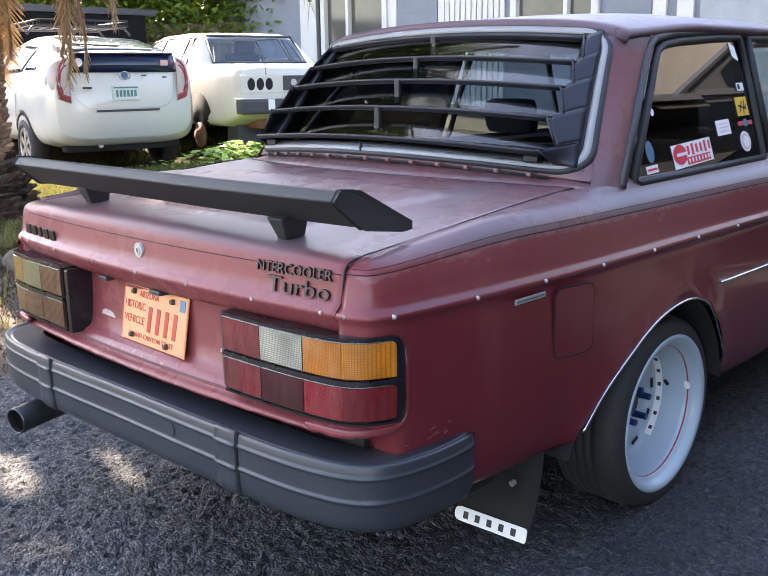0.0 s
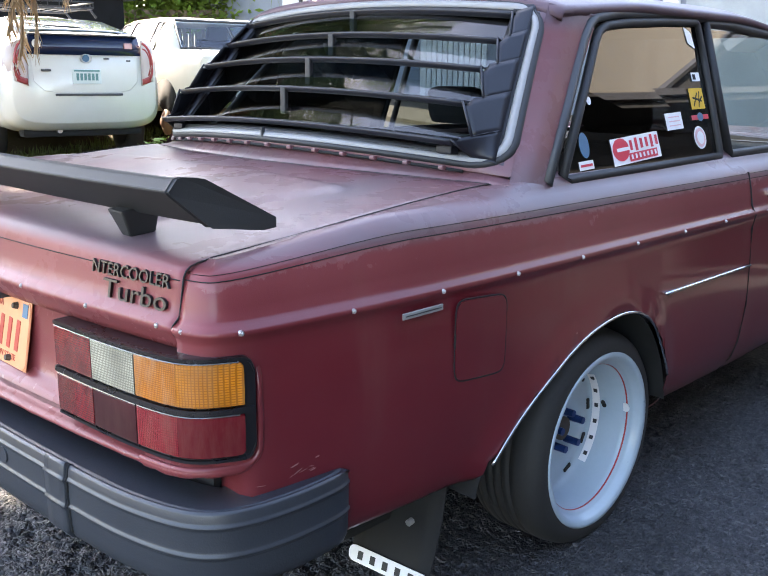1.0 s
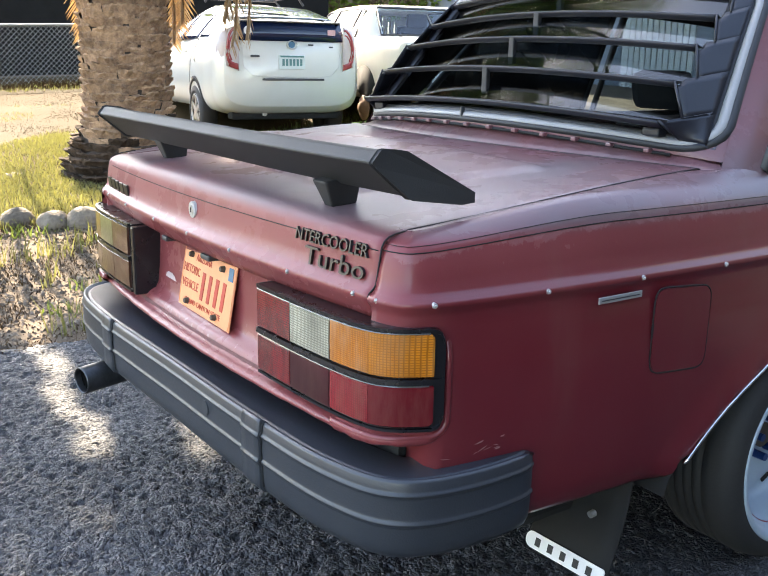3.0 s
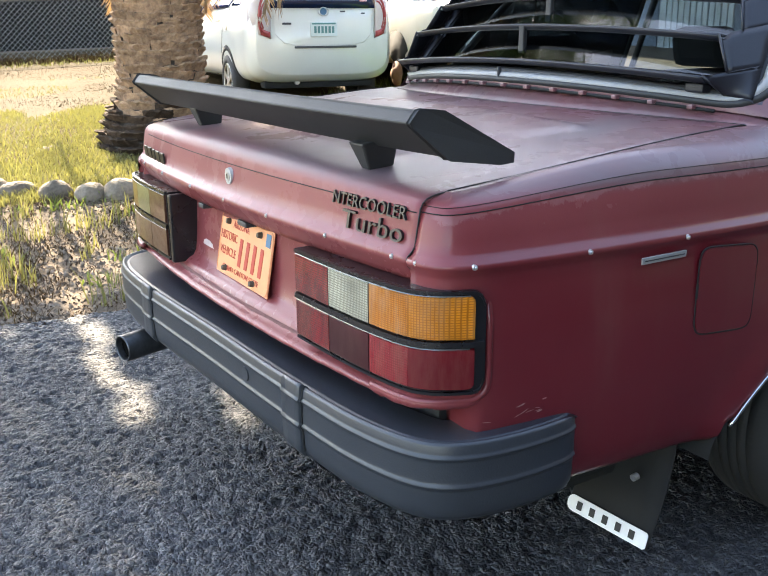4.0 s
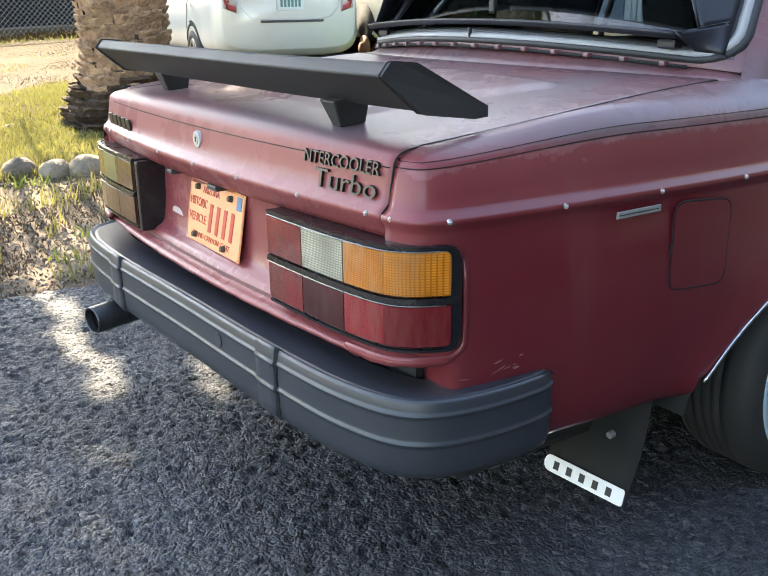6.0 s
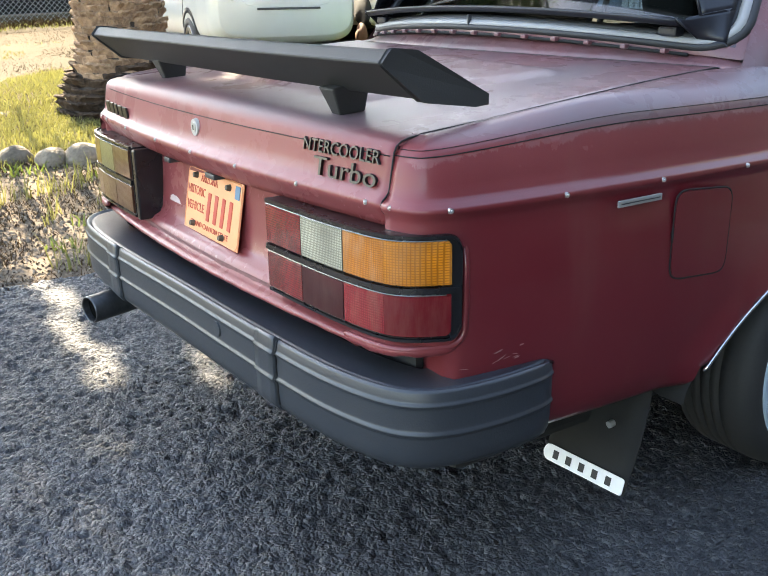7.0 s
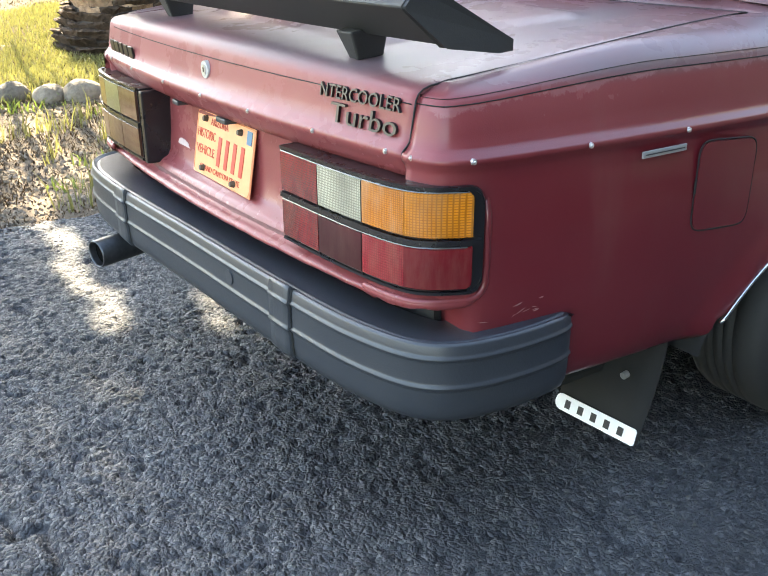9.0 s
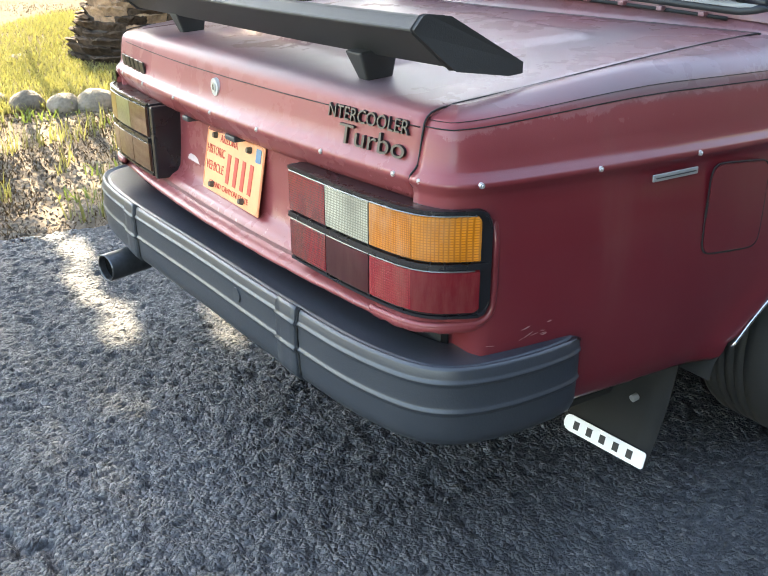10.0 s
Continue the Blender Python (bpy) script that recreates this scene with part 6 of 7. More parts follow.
# border stones
def border_stone(x, y, sx, sy, sz, turn):
    bm = bmesh.new()
    bmesh.ops.create_icosphere(bm, subdivisions=3, radius=1.0)
    o = rng.uniform(0, 50)
    for v in bm.verts:
        d = 1 + 0.16 * noise.noise(v.co * 1.3 + Vector((o, 0, 0))) + 0.05 * noise.noise(v.co * 4 + Vector((0, o, 0)))
        v.co = Vector((v.co.x * sx * d, v.co.y * sy * d, v.co.z * sz * d))
    me = bpy.data.meshes.new("border_stone")
    bm.to_mesh(me)
    bm.free()
    me.materials.append(STONE)
    me.polygons.foreach_set("use_smooth", [True] * len(me.polygons))
    ob = new("border_stone", me)
    ob.matrix_world = pose(x, y, ground_z(x, y) + sz * 0.22, 0, 0, turn)
    return tagged(ob, "rounded pale river stone edging the grass", "stone", "border stones")


chain = spline([(-3.62, 1.70), (-4.00, 1.02), (-4.38, 0.40), (-4.86, -0.12), (-5.45, -0.60), (-6.1, -1.15)], 17)
for k, (x, y) in enumerate(chain):
    big = rng.uniform(0.10, 0.14)
    border_stone(x + rng.uniform(-0.04, 0.04), y + rng.uniform(-0.03, 0.03), big * rng.uniform(0.8, 1.0), big * rng.uniform(1.0, 1.3), big * rng.uniform(0.65, 0.9), rng.uniform(-30, 30) + 35)
border_stone(-5.25, 0.02, 0.09, 0.11, 0.09, 0)
border_stone(-5.9, 0.75, 0.07, 0.16, 0.03, 40)


scatter("grass", 15000, lift_z(lawn_place(-10.5, -7.5, -4.0, 5.0, 0.12, 0.8), 0.015), blade_at(0.015, 0.045, 0.0045, 0.9), GRASS, "thin patches of grass running out into bare dry soil", "grass")
scatter("leaf_litter", 5000, lift_z(lawn_place(-13.3, -12.4, -5, 5, -0.3, 1.1), 0.02), blade_at(0.01, 0.10, 0.012, 2.0), STRAW, "brown leaves blown against the wire fence", "leaves")

# ---- palm ----
rng = random.Random(19)
PALM = (-5.75, 1.72)
pz = ground_z(*PALM) + 0.10
palm = empty("palm_tree", pose(*PALM, pz), "stout date palm with diamond-scaled trunk and drooping dry fronds", "palm tree")


def palm_radius(z):
    return 0.357 + 0.20 * math.exp(-((z + 0.10) / 0.33) ** 2)


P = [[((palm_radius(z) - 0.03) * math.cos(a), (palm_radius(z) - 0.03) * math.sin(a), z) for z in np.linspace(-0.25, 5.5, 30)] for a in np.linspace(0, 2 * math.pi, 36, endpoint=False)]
# shade painted into the core, seen as dark gaps between the leaf bases
BARK_SHADE = material("bark_crevice_shade", (0.055, 0.040, 0.030), 0.95, scale=9, bump=0.01, bump_scale=30)
attach("trunk", sheet(P, BARK_SHADE, close_u=True), palm, "thick palm trunk")
# leaf-base scales in spirals
V, F = [], []
scale_rng = random.Random(23)
rows, per = 92, 12
lip_u = (-1.0, -0.75, -0.5, -0.25, 0.0, 0.25, 0.5, 0.75, 1.0)
BURNT = []
for r in range(rows):
    z = -0.12 + r * 0.059
    for j in range(per):
        a = 2 * math.pi * (j + 0.5 * (r % 2) + scale_rng.uniform(-0.22, 0.22)) / per
        R = palm_radius(z)
        zz = z + scale_rng.uniform(-0.016, 0.016)
        low = z < 0.30 + 0.10 * math.sin(2 * a) + scale_rng.uniform(-0.14, 0.14)
        out = scale_rng.uniform(0.026, 0.060) * (1.8 if low else 1)
        wd = math.pi / per * scale_rng.uniform(1.0, 1.35)
        h = scale_rng.uniform(0.036, 0.047)
        tilt = scale_rng.uniform(-0.25, 0.25)
        o = len(V)
        # each leaf base swells from below to a ragged lip, then breaks back under the next
        for lev, base in enumerate((-1.0, -0.2, 0.75, 1.0, 0.98)):
            for u in lip_u:
                bowl = 1 - 0.55 * u * u
                v = base * (0.72 + 0.28 * bowl) + tilt * u + (scale_rng.uniform(-0.26, 0.22) if lev > 1 else scale_rng.uniform(-0.06, 0.06))
                w = (0.0, 0.42, 0.95, 0.85, 0.05)[lev] * out * bowl * scale_rng.uniform(0.75, 1.2)
                rr = R - 0.014 + w
                V.append((rr * math.cos(a + u * wd), rr * math.sin(a + u * wd), zz + v * h))
        for lev in range(4):
            for k in range(8):
                p = o + lev * 9 + k
                F.append((p, p + 1, p + 10, p + 9))
                BURNT.append(1 if low else 0)
# the crown grows from its own place in the random row
for _ in range(62894):
    rng.random()
BARK_B = material("burnt_palm_bark", (0.085, 0.055, 0.038), 0.95, scale=16, dark=(0.026, 0.019, 0.015), amount=0.95, bump=0.018, bump_scale=34, island=0.4, spec=0.12)
bark_me = mesh_from(V, F, BARK, False)
bark_me.materials.append(BARK_B)
bark_me.polygons.foreach_set("material_index", BURNT)
sc = attach("bark_scale", bark_me, palm, "broken leaf bases in spiral rows, burnt dark at the foot")
tagged(sc, kind="stuff")


def sun_gap(p, wide=True):
    """True where the crown is left open so that shaped sun streaks and patches reach drive and verge."""
    x, y, z = PALM[0] + p.x, PALM[1] + p.y, pz + p.z
    k = z / sun_way.z
    gx, gy = x - sun_way.x * k, y - sun_way.y * k
    wob = 0.03 * math.sin(9 * gx) + 0.02 * math.sin(23 * gx + 1)
    if -2.3 < gx < -0.62 and abs(gy - (-0.135 - 0.093 * gx) + wob) < 0.060:
        return True
    if wide and -4.7 < gx < -2.25 and -1.6 < gy < 1.4 and noise.noise((gx * 2.2, gy * 4.5, 1.7)) > -0.60:
        return True
    return -0.90 < gx < -0.42 and abs(gy - 0.25 + wob) < 0.040


def frond(az, el, length, droop, mat, name, leaflets=46, leaf=0.42, base=(0, 0, 5.2)):
    """One feather leaf: a bowed rib with leaflets on both sides."""
    pts = []
    p = Vector(base) + Vector((math.cos(az), math.sin(az), 0)) * 0.30
    e = el
    n = 14
    for i in range(n + 1):
        pts.append(p.copy())
        d = Vector((math.cos(az) * math.cos(e), math.sin(az) * math.cos(e), math.sin(e)))
        p = p + d * (length / n)
        e -= droop / n * (0.5 + i / n)
    V, F = tube(pts, 0.016, segs=5)
    V = list(V)
    clear = [sun_gap(q, False) or sun_gap(q.lerp(w_, 0.5), False) or sun_gap(q.lerp(w_, 0.25), False) or sun_gap(q.lerp(w_, 0.75), False) for q, w_ in zip(pts, pts[1:])]
    F = [q for q in F if len(q) == 4 and not clear[min(q) // 5]]
    pa = np.array([list(q) for q in pts])
    w = np.linspace(0.12, 1.0, leaflets)
    idx = w * n
    for s, i in zip(w, idx):
        q = Vector([np.interp(i, np.arange(n + 1), pa[:, c]) for c in range(3)])
        i0 = min(n - 1, int(i))
        t = (pts[i0 + 1] - pts[i0]).normalized()
        sd = t.cross(Vector((0, 0, 1)))
        sd = sd.normalized() if sd.length > 0.05 else Vector((-math.sin(az), math.cos(az), 0))
        up = sd.cross(t)
        L = leaf * (0.35 + 0.65 * math.sin(math.pi * min(1, 0.12 + s * 0.85))) * rng.uniform(0.8, 1.15)
        for sg in (1, -1):
            d = (sd * sg * 0.75 + t * 0.62 + up * rng.uniform(-0.35, 0.25) + Vector((0, 0, -0.25))).normalized()
            wv = t * 0.013
            o = len(V)
            # a leaflet in four joints; those that would block the shaped sun streaks are left out
            rib = [q + d * (L * k) + Vector((0, 0, -0.12 * L * k * k)) for k in (0.0, 0.28, 0.55, 0.8, 1.0)]
            wide = (1.0, 1.0, 0.85, 0.6, 0.12)
            for k in range(5):
                V += [rib[k] - wv * wide[k], rib[k] + wv * wide[k]]
            for k in range(4):
                if not sun_gap(rib[k].lerp(rib[k + 1], 0.5)):
                    c = o + 2 * k
                    F.append((c, c + 1, c + 3, c + 2))
    attach(name, mesh_from(V, F, mat, False), palm)


for i in range(150):
    az = i * 2.39996
    el = radians(86 - 0.78 * i + rng.uniform(-6, 6))
    frond(az, el, rng.uniform(3.6, 4.6), radians(rng.uniform(50, 85)), FROND_G, "green_frond", 46, 0.52)
for i in range(56):
    az = i * 2.39996 + 0.3
    frond(az, radians(rng.uniform(-35, 5)), rng.uniform(3.4, 4.3), radians(rng.uniform(55, 85)), FROND_G, "green_frond", 46, 0.50)
for i in range(60):
    az = i * 2.39996 + 0.7
    frond(az, radians(rng.uniform(-72, -35)), rng.uniform(2.0, 2.9), radians(rng.uniform(15, 45)), FROND, "dry_frond", 60, 0.36, (0, 0, 4.9))
# long dead leaves hanging beside the trunk
for i in range(46):
    az = i * 2.39996
    a = (az + math.pi) % (2 * math.pi) - math.pi
    facing = -1.25 < a < 0.55
    z0 = rng.uniform(3.0, 3.9) + (0.9 if facing else 0.0)
    frond(az, radians(rng.uniform(-50, -20)), rng.uniform(1.9, 2.5), radians(rng.uniform(50, 75)), FROND, "dry_frond", 70, 0.30, (0, 0, z0))
# extra fronds all to one side, added out of view to block the sun
keep = rng.getstate()
for az, el in ((-92, 2), (-84, 12), (-101, 8), (-90, 22), (-95, -8), (-87, -14)):
    frond(radians(az), radians(el), 2.2, radians(50), FROND_G, "green_frond", 60, 0.45)
rng.setstate(keep)


# ---- other cars ----
def shell_section(y, tops, wides, low, belt, tumble):
    top = float(np.interp(y, [t[0] for t in tops], [t[1] for t in tops]))
    wide = float(np.interp(y, [t[0] for t in wides], [t[1] for t in wides]))
    bot = float(np.interp(y, [t[0] for t in low], [t[1] for t in low]))
    return top, wide, bot


def car_shell(tops, wides, low, belt, tumble, mat, name, parent, length, stations=70, power=5.5, hole=None, around=72):
    """A car body lofted along its length from rounded-box sections, drawn in above the belt."""
    P = []
    ys = np.r_[0, np.linspace(0.015, length - 0.015, stations), length]
    for y in ys:
        top, wide, bot = shell_section(y, tops, wides, low, belt, tumble)
        e = min(y, length - y)
        k = 1 - 0.05 * (1 - smoothstep(0, 0.10, e))
        row = []
        for a in np.linspace(-math.pi / 2, 1.5 * math.pi, around + 1)[:-1]:
            c, s = math.cos(a), math.sin(a)
            x = wide * math.copysign(abs(c) ** (2 / power), c)
            z = (top + bot) / 2 + (top - bot) / 2 * math.copysign(abs(s) ** (2 / power), s)
            if z > belt:
                x *= 1 - tumble * (z - belt) / 0.5
            row.append((x * k, y, (top + bot) / 2 + (z - (top + bot) / 2) * k))
        P.append(row + [row[0]])
    me = sheet(P, mat)
    bm = bmesh.new()
    bm.from_mesh(me)
    bmesh.ops.remove_doubles(bm, verts=bm.verts, dist=1e-5)
    bmesh.ops.holes_fill(bm, edges=[q for q in bm.edges if q.is_boundary], sides=0)
    bmesh.ops.recalc_face_normals(bm, faces=bm.faces)
    if hole:
        bmesh.ops.delete(bm, geom=[q for q in bm.faces if hole(*q.calc_center_median())], context="FACES")
    bm.to_mesh(me)
    bm.free()
    me.polygons.foreach_set("use_smooth", [True] * len(me.polygons))
    return attach(name, me, parent)


def flank(tops, wides, low, belt, tumble, y, z, sg, out=0.004, power=5.5):
    """A point on the side of such a body."""
    top, wide, bot = shell_section(y, tops, wides, low, belt, tumble)
    t = min(1.0, abs((z - (top + bot) / 2) / ((top - bot) / 2)))
    x = wide * (1 - t ** power) ** (1 / power)
    if z > belt:
        x *= 1 - tumble * (z - belt) / 0.5
    return Vector((sg * (x + out), y, z))


def simple_wheel(parent, x, y, R, rim_mat, sg, drop=0.0):
    w = tagged(new("wheel"), "black tyre on a spoked alloy wheel")
    w.parent = parent
    w.matrix_basis = Matrix.Translation((x, y, R - drop)) @ (Matrix() if sg > 0 else pose(0, 0, 0, 0, 0, 180))
    v, f = revolve([(R * 0.66, 0.0), (R * 0.75, 0.008), (R * 0.92, 0.0), (R, -0.03), (R, -0.16), (R * 0.9, -0.19), (R * 0.66, -0.19)], 40, True)
    attach("tyre", mesh_from(v, f, TYRE, True), w)
    v, f = revolve([(R * 0.67, -0.002), (R * 0.64, 0.004), (R * 0.60, -0.03), (R * 0.56, -0.06), (0.0, -0.06)], 40)
    rim = attach("rim", mesh_from(v, f, VOID, True), w)
    for i in range(6):
        bm = box((0.02, R * 0.16, R * 0.56), (-0.012, 0, R * 0.34), 0.006)
        bmesh.ops.transform(bm, matrix=Matrix.Rotation(radians(60 * i), 4, "X"), verts=bm.verts)
        part("spoke", bm, rim_mat, rim)
    v, f = revolve([(R * 0.66, 0.002), (R * 0.66, -0.02), (R * 0.58, -0.02), (R * 0.58, 0.002)], 40, True)
    attach("rim_ring", mesh_from(v, f, rim_mat, True), rim)
    part("hub_cap", rod((-0.02, 0, 0), (0.002, 0, 0), R * 0.16, 16), rim_mat, rim)
    return w

# ---- white liftback ----
HB = (-7.035, 3.985)
hatch = empty("hatchback", pose(HB[0], HB[1], ground_z(*HB) + 0.160, 0, 0, 171 - 90), "white liftback car parked on grass", "car")
HT = [(0, 1.215), (0.06, 1.24), (0.30, 1.285), (0.6, 1.34), (1.0, 1.41), (1.6, 1.475), (2.1, 1.48), (2.6, 1.39), (3.1, 1.17), (3.5, 1.01), (4.1, 0.87), (4.4, 0.72), (4.46, 0.55)]
HW = [(0, 0.80), (0.15, 0.845), (0.5, 0.87), (3.8, 0.87), (4.3, 0.80), (4.46, 0.66)]
HL = [(0, 0.30), (0.10, 0.24), (0.4, 0.20), (4.2, 0.18), (4.46, 0.24)]
HK = (HT, HW, HL, 0.93, 0.46)
car_shell(HT, HW, HL, 0.93, 0.46, CARWHITE, "body", hatch, 4.46)
DARKGLASS = material("dark_car_glass", (0.008, 0.016, 0.050), 0.10, scale=3, amount=0.3, spec=0.4)
SKYGLASS = material("sky_lit_glass", (0.10, 0.13, 0.15), 0.05, scale=3, amount=0.3, spec=0.9)
LAMPW = material("pale_lamp_plastic", (0.50, 0.43, 0.42), 0.15, amount=0.2)
LAMPR = material("red_lamp_cover", (0.36, 0.06, 0.065), 0.15, amount=0.3)
RACKM = material("black_rack_steel", (0.015, 0.015, 0.016), 0.55)
GLASS_S = glass("saloon_glass", (0.60, 0.70, 0.78))
SEAT_B = material("dark_blue_seat_cloth", (0.012, 0.020, 0.045), 0.9, scale=20)
GREYP = material("grey_plastic", (0.05, 0.05, 0.055), 0.5)
PLATEW = material("pale_plate_enamel", (0.62, 0.68, 0.66), 0.4, amount=0.3)
PLATEG = material("green_plate_ink", (0.10, 0.25, 0.24), 0.5)
# hatch glass band, spoiler lip, shut line and slot
P = [[(x, -0.006 - 0.03 * (1 - (x / 0.6) ** 2) * 0.4 + 0.02 * (z > 1.1), z) for z in (1.02, 1.10, 1.215)] for x in np.linspace(-0.615, 0.615, 13)]
P = [[(x * (1 - 0.06 * (z - 1.035) / 0.17), y, z) for x, y, z in r] for r in P]
band = attach("tailgate_glass", sheet(P, DARKGLASS, flip=True), hatch, "dark lower tailgate glass")
thick(band, 0.006, 0.0)
part("spoiler_lip", box((1.14, 0.05, 0.016), (0, 0.006, 1.222), 0.006), GREYP, hatch, "dark tailgate spoiler lip")
part("brake_light", box((0.20, 0.02, 0.012), (0.05, -0.036, 1.228), 0.003), LAMPW, hatch)
part("tailgate_slot", box((0.72, 0.02, 0.024), (0.02, -0.010, 0.612), 0.006), GREYP, hatch, "dark slot above the bumper")
pts = [(-0.57, 1.02), (-0.55, 0.75), (-0.45, 0.655), (-0.30, 0.635), (0.33, 0.635), (0.47, 0.655), (0.56, 0.75), (0.58, 1.02)]
tube_part("shut_line", [(x, -0.004, z) for x, z in pts], 0.003, STEEL, hatch, segs=5)
part("lower_bumper", box((1.30, 0.20, 0.10), (0, 0.26, 0.215), 0.04), VOID, hatch)
v, f = tube([(0.062 * math.cos(a), -0.016, 0.985 + 0.042 * math.sin(a)) for a in np.linspace(0, 2 * math.pi, 28, endpoint=False)], 0.007, closed=True, segs=6)
badge = attach("badge", mesh_from(v, f, STEEL, True), hatch, "bright oval badge with a blue middle")
part("badge_disc", rod((0.0, 0.0, 0.985), (0.0, -0.014, 0.985), 0.036, 20), BLUE_DECAL, badge)
part("badge_bar", box((0.10, 0.008, 0.022), (-0.42, -0.010, 0.86)), GREYP, hatch)
part("badge_bar", box((0.06, 0.008, 0.016), (0.22, -0.012, 0.985)), GREYP, hatch)
part("badge_bar", box((0.045, 0.008, 0.016), (0.46, -0.010, 0.965)), GREYP, hatch)
pl = part("number_plate", box((0.305, 0.010, 0.152), (0.0, -0.012, 0.80), 0.003), PLATEW, hatch, "pale number plate")
for i in range(6):
    part("plate_bar", box((0.026, 0.004, 0.072), (-0.10 + i * 0.041, -0.019, 0.795)), PLATEG, pl)
part("plate_bar", box((0.27, 0.004, 0.018), (0, -0.019, 0.858)), PLATEG, pl)
part("rear_sticker", rod((-0.50, -0.02, 1.125), (-0.50, -0.030, 1.125), 0.045, 18), WHITE_DECAL, hatch, "round white sticker")
part("rear_sticker", box((0.09, 0.006, 0.06), (0.46, -0.022, 1.12), 0.01), PINK_DECAL, hatch)
for sg in (1, -1):
    lamp = tagged(new("tail_lamp"), "clear and red tail lamp")
    lamp.parent = hatch
    # outer cover wraps from the tailgate edge round the corner
    rows = []
    for s in np.linspace(0, 1, 7):
        x0, y0 = 0.600 + 0.215 * min(1, s * 1.25), -0.006 + 0.02 * s + 0.40 * max(0, s - 0.55)
        zt, zb = 1.19 - 0.10 * s, 0.70 + 0.10 * s
        rows.append([(sg * (x0 - 0.05 * smoothstep(0.9, 1.2, z) * s), y0 - 0.014 * math.sin(math.pi * (z - zb) / (zt - zb)), z) for z in np.linspace(zb, zt, 8)])
    cov = attach("cover", sheet(rows, LAMPW, flip=sg > 0), lamp, "clear lamp cover")
    thick(cov, 0.01, 0.0)
    # red rim round the clear middle
    def on_cover(s, z):
        x0, y0 = 0.600 + 0.215 * min(1, s * 1.25), -0.006 + 0.02 * s + 0.40 * max(0, s - 0.55)
        zt, zb = 1.19 - 0.10 * s, 0.70 + 0.10 * s
        return (sg * (x0 - 0.05 * smoothstep(0.9, 1.2, z) * s), y0 - 0.014 * math.sin(math.pi * (z - zb) / (zt - zb)) - 0.004, z)
    rim = []
    for s, z0, z1 in ((0.03, 0.715, 0.775), (0.16, 0.722, 0.785), (0.30, 0.735, 0.80), (0.42, 0.75, 0.84)):
        rim.append([on_cover(s, z) for z in np.linspace(z0, z1, 4)])
    thick(attach("red_bar", sheet(rim, LAMPR, flip=sg > 0), lamp, "red lower lamp bar"), 0.012, 0.0)
    arc = [on_cover(s, z) for s, z in ((0.36, 0.77), (0.43, 0.81), (0.47, 0.87), (0.48, 0.94), (0.46, 1.01), (0.42, 1.07), (0.34, 1.11), (0.22, 1.14), (0.08, 1.15))]
    tube_part("red_arc", arc, 0.014, LAMPR, lamp, "red light arc", segs=8)
    arc = [on_cover(s, z) for s, z in ((0.30, 0.81), (0.37, 0.86), (0.40, 0.93), (0.38, 1.00), (0.32, 1.05), (0.22, 1.085), (0.10, 1.095))]
    tube_part("red_arc", arc, 0.009, LAMPR, lamp, "thin inner red light arc", segs=6)
    simple_wheel(hatch, sg * 0.872, 0.95, 0.325, STEEL, sg, 0.115)
    simple_wheel(hatch, sg * 0.872, 3.62, 0.325, STEEL, sg)
    for yc, zc in ((0.95, 0.25), (3.62, 0.325)):
        ring_pts = [flank(*HK, yc + 0.375 * math.cos(a), zc + 0.375 * math.sin(a), sg, 0.002) for a in np.linspace(-0.25, math.pi + 0.25, 30)]
        inner = [p.lerp(Vector((p.x, yc, zc)), 0.16) for p in ring_pts]
        thick(attach("wheel_arch", sheet([[a, b] for a, b in zip(ring_pts, inner)], VOID, flip=sg > 0), hatch, "dark wheel-arch opening"), 0.004, 0.0)
    W1 = [(0.62, 1.06), (1.05, 1.06), (1.10, 1.30), (0.92, 1.25)]
    W2 = [(1.12, 1.05), (1.95, 1.03), (1.95, 1.37), (1.20, 1.32)]
    W3 = [(2.02, 1.03), (3.0, 1.00), (2.55, 1.30), (2.02, 1.38)]
    for q in (W1, W2, W3):
        rows = []
        for u in np.linspace(0, 1, 9):
            row = []
            for w in np.linspace(0, 1, 6):
                lo = (q[0][0] + (q[1][0] - q[0][0]) * u, q[0][1] + (q[1][1] - q[0][1]) * u)
                hi = (q[3][0] + (q[2][0] - q[3][0]) * u, q[3][1] + (q[2][1] - q[3][1]) * u)
                row.append(flank(*HK, lo[0] + (hi[0] - lo[0]) * w, lo[1] + (hi[1] - lo[1]) * w, sg, 0.004))
            rows.append(row)
        thick(attach("side_window", sheet(rows, DARKGLASS, flip=sg < 0), hatch, "side window glass"), 0.005, 0.0)
    tube_part("door_line", [flank(*HK, y, z, sg, 0.0) for y, z in ((1.06, 1.05), (1.12, 0.80), (1.22, 0.55), (1.40, 0.32))], 0.005, GREYP, hatch, segs=5)
    part("door_handle", box((0.02, 0.18, 0.03), flank(*HK, 1.32, 0.90, sg, 0.006), 0.008), CARWHITE, hatch)
P = [[(x, y, np.interp(y, [t[0] for t in HT], [t[1] for t in HT]) + 0.008 - 0.02 * (x / 0.6) ** 4) for y in np.linspace(0.16, 1.15, 10)] for x in np.linspace(-0.56, 0.56, 9)]
thick(attach("rear_window", sheet(P, SKYGLASS, flip=True), hatch, "sloping rear window"), 0.006, 0.0)
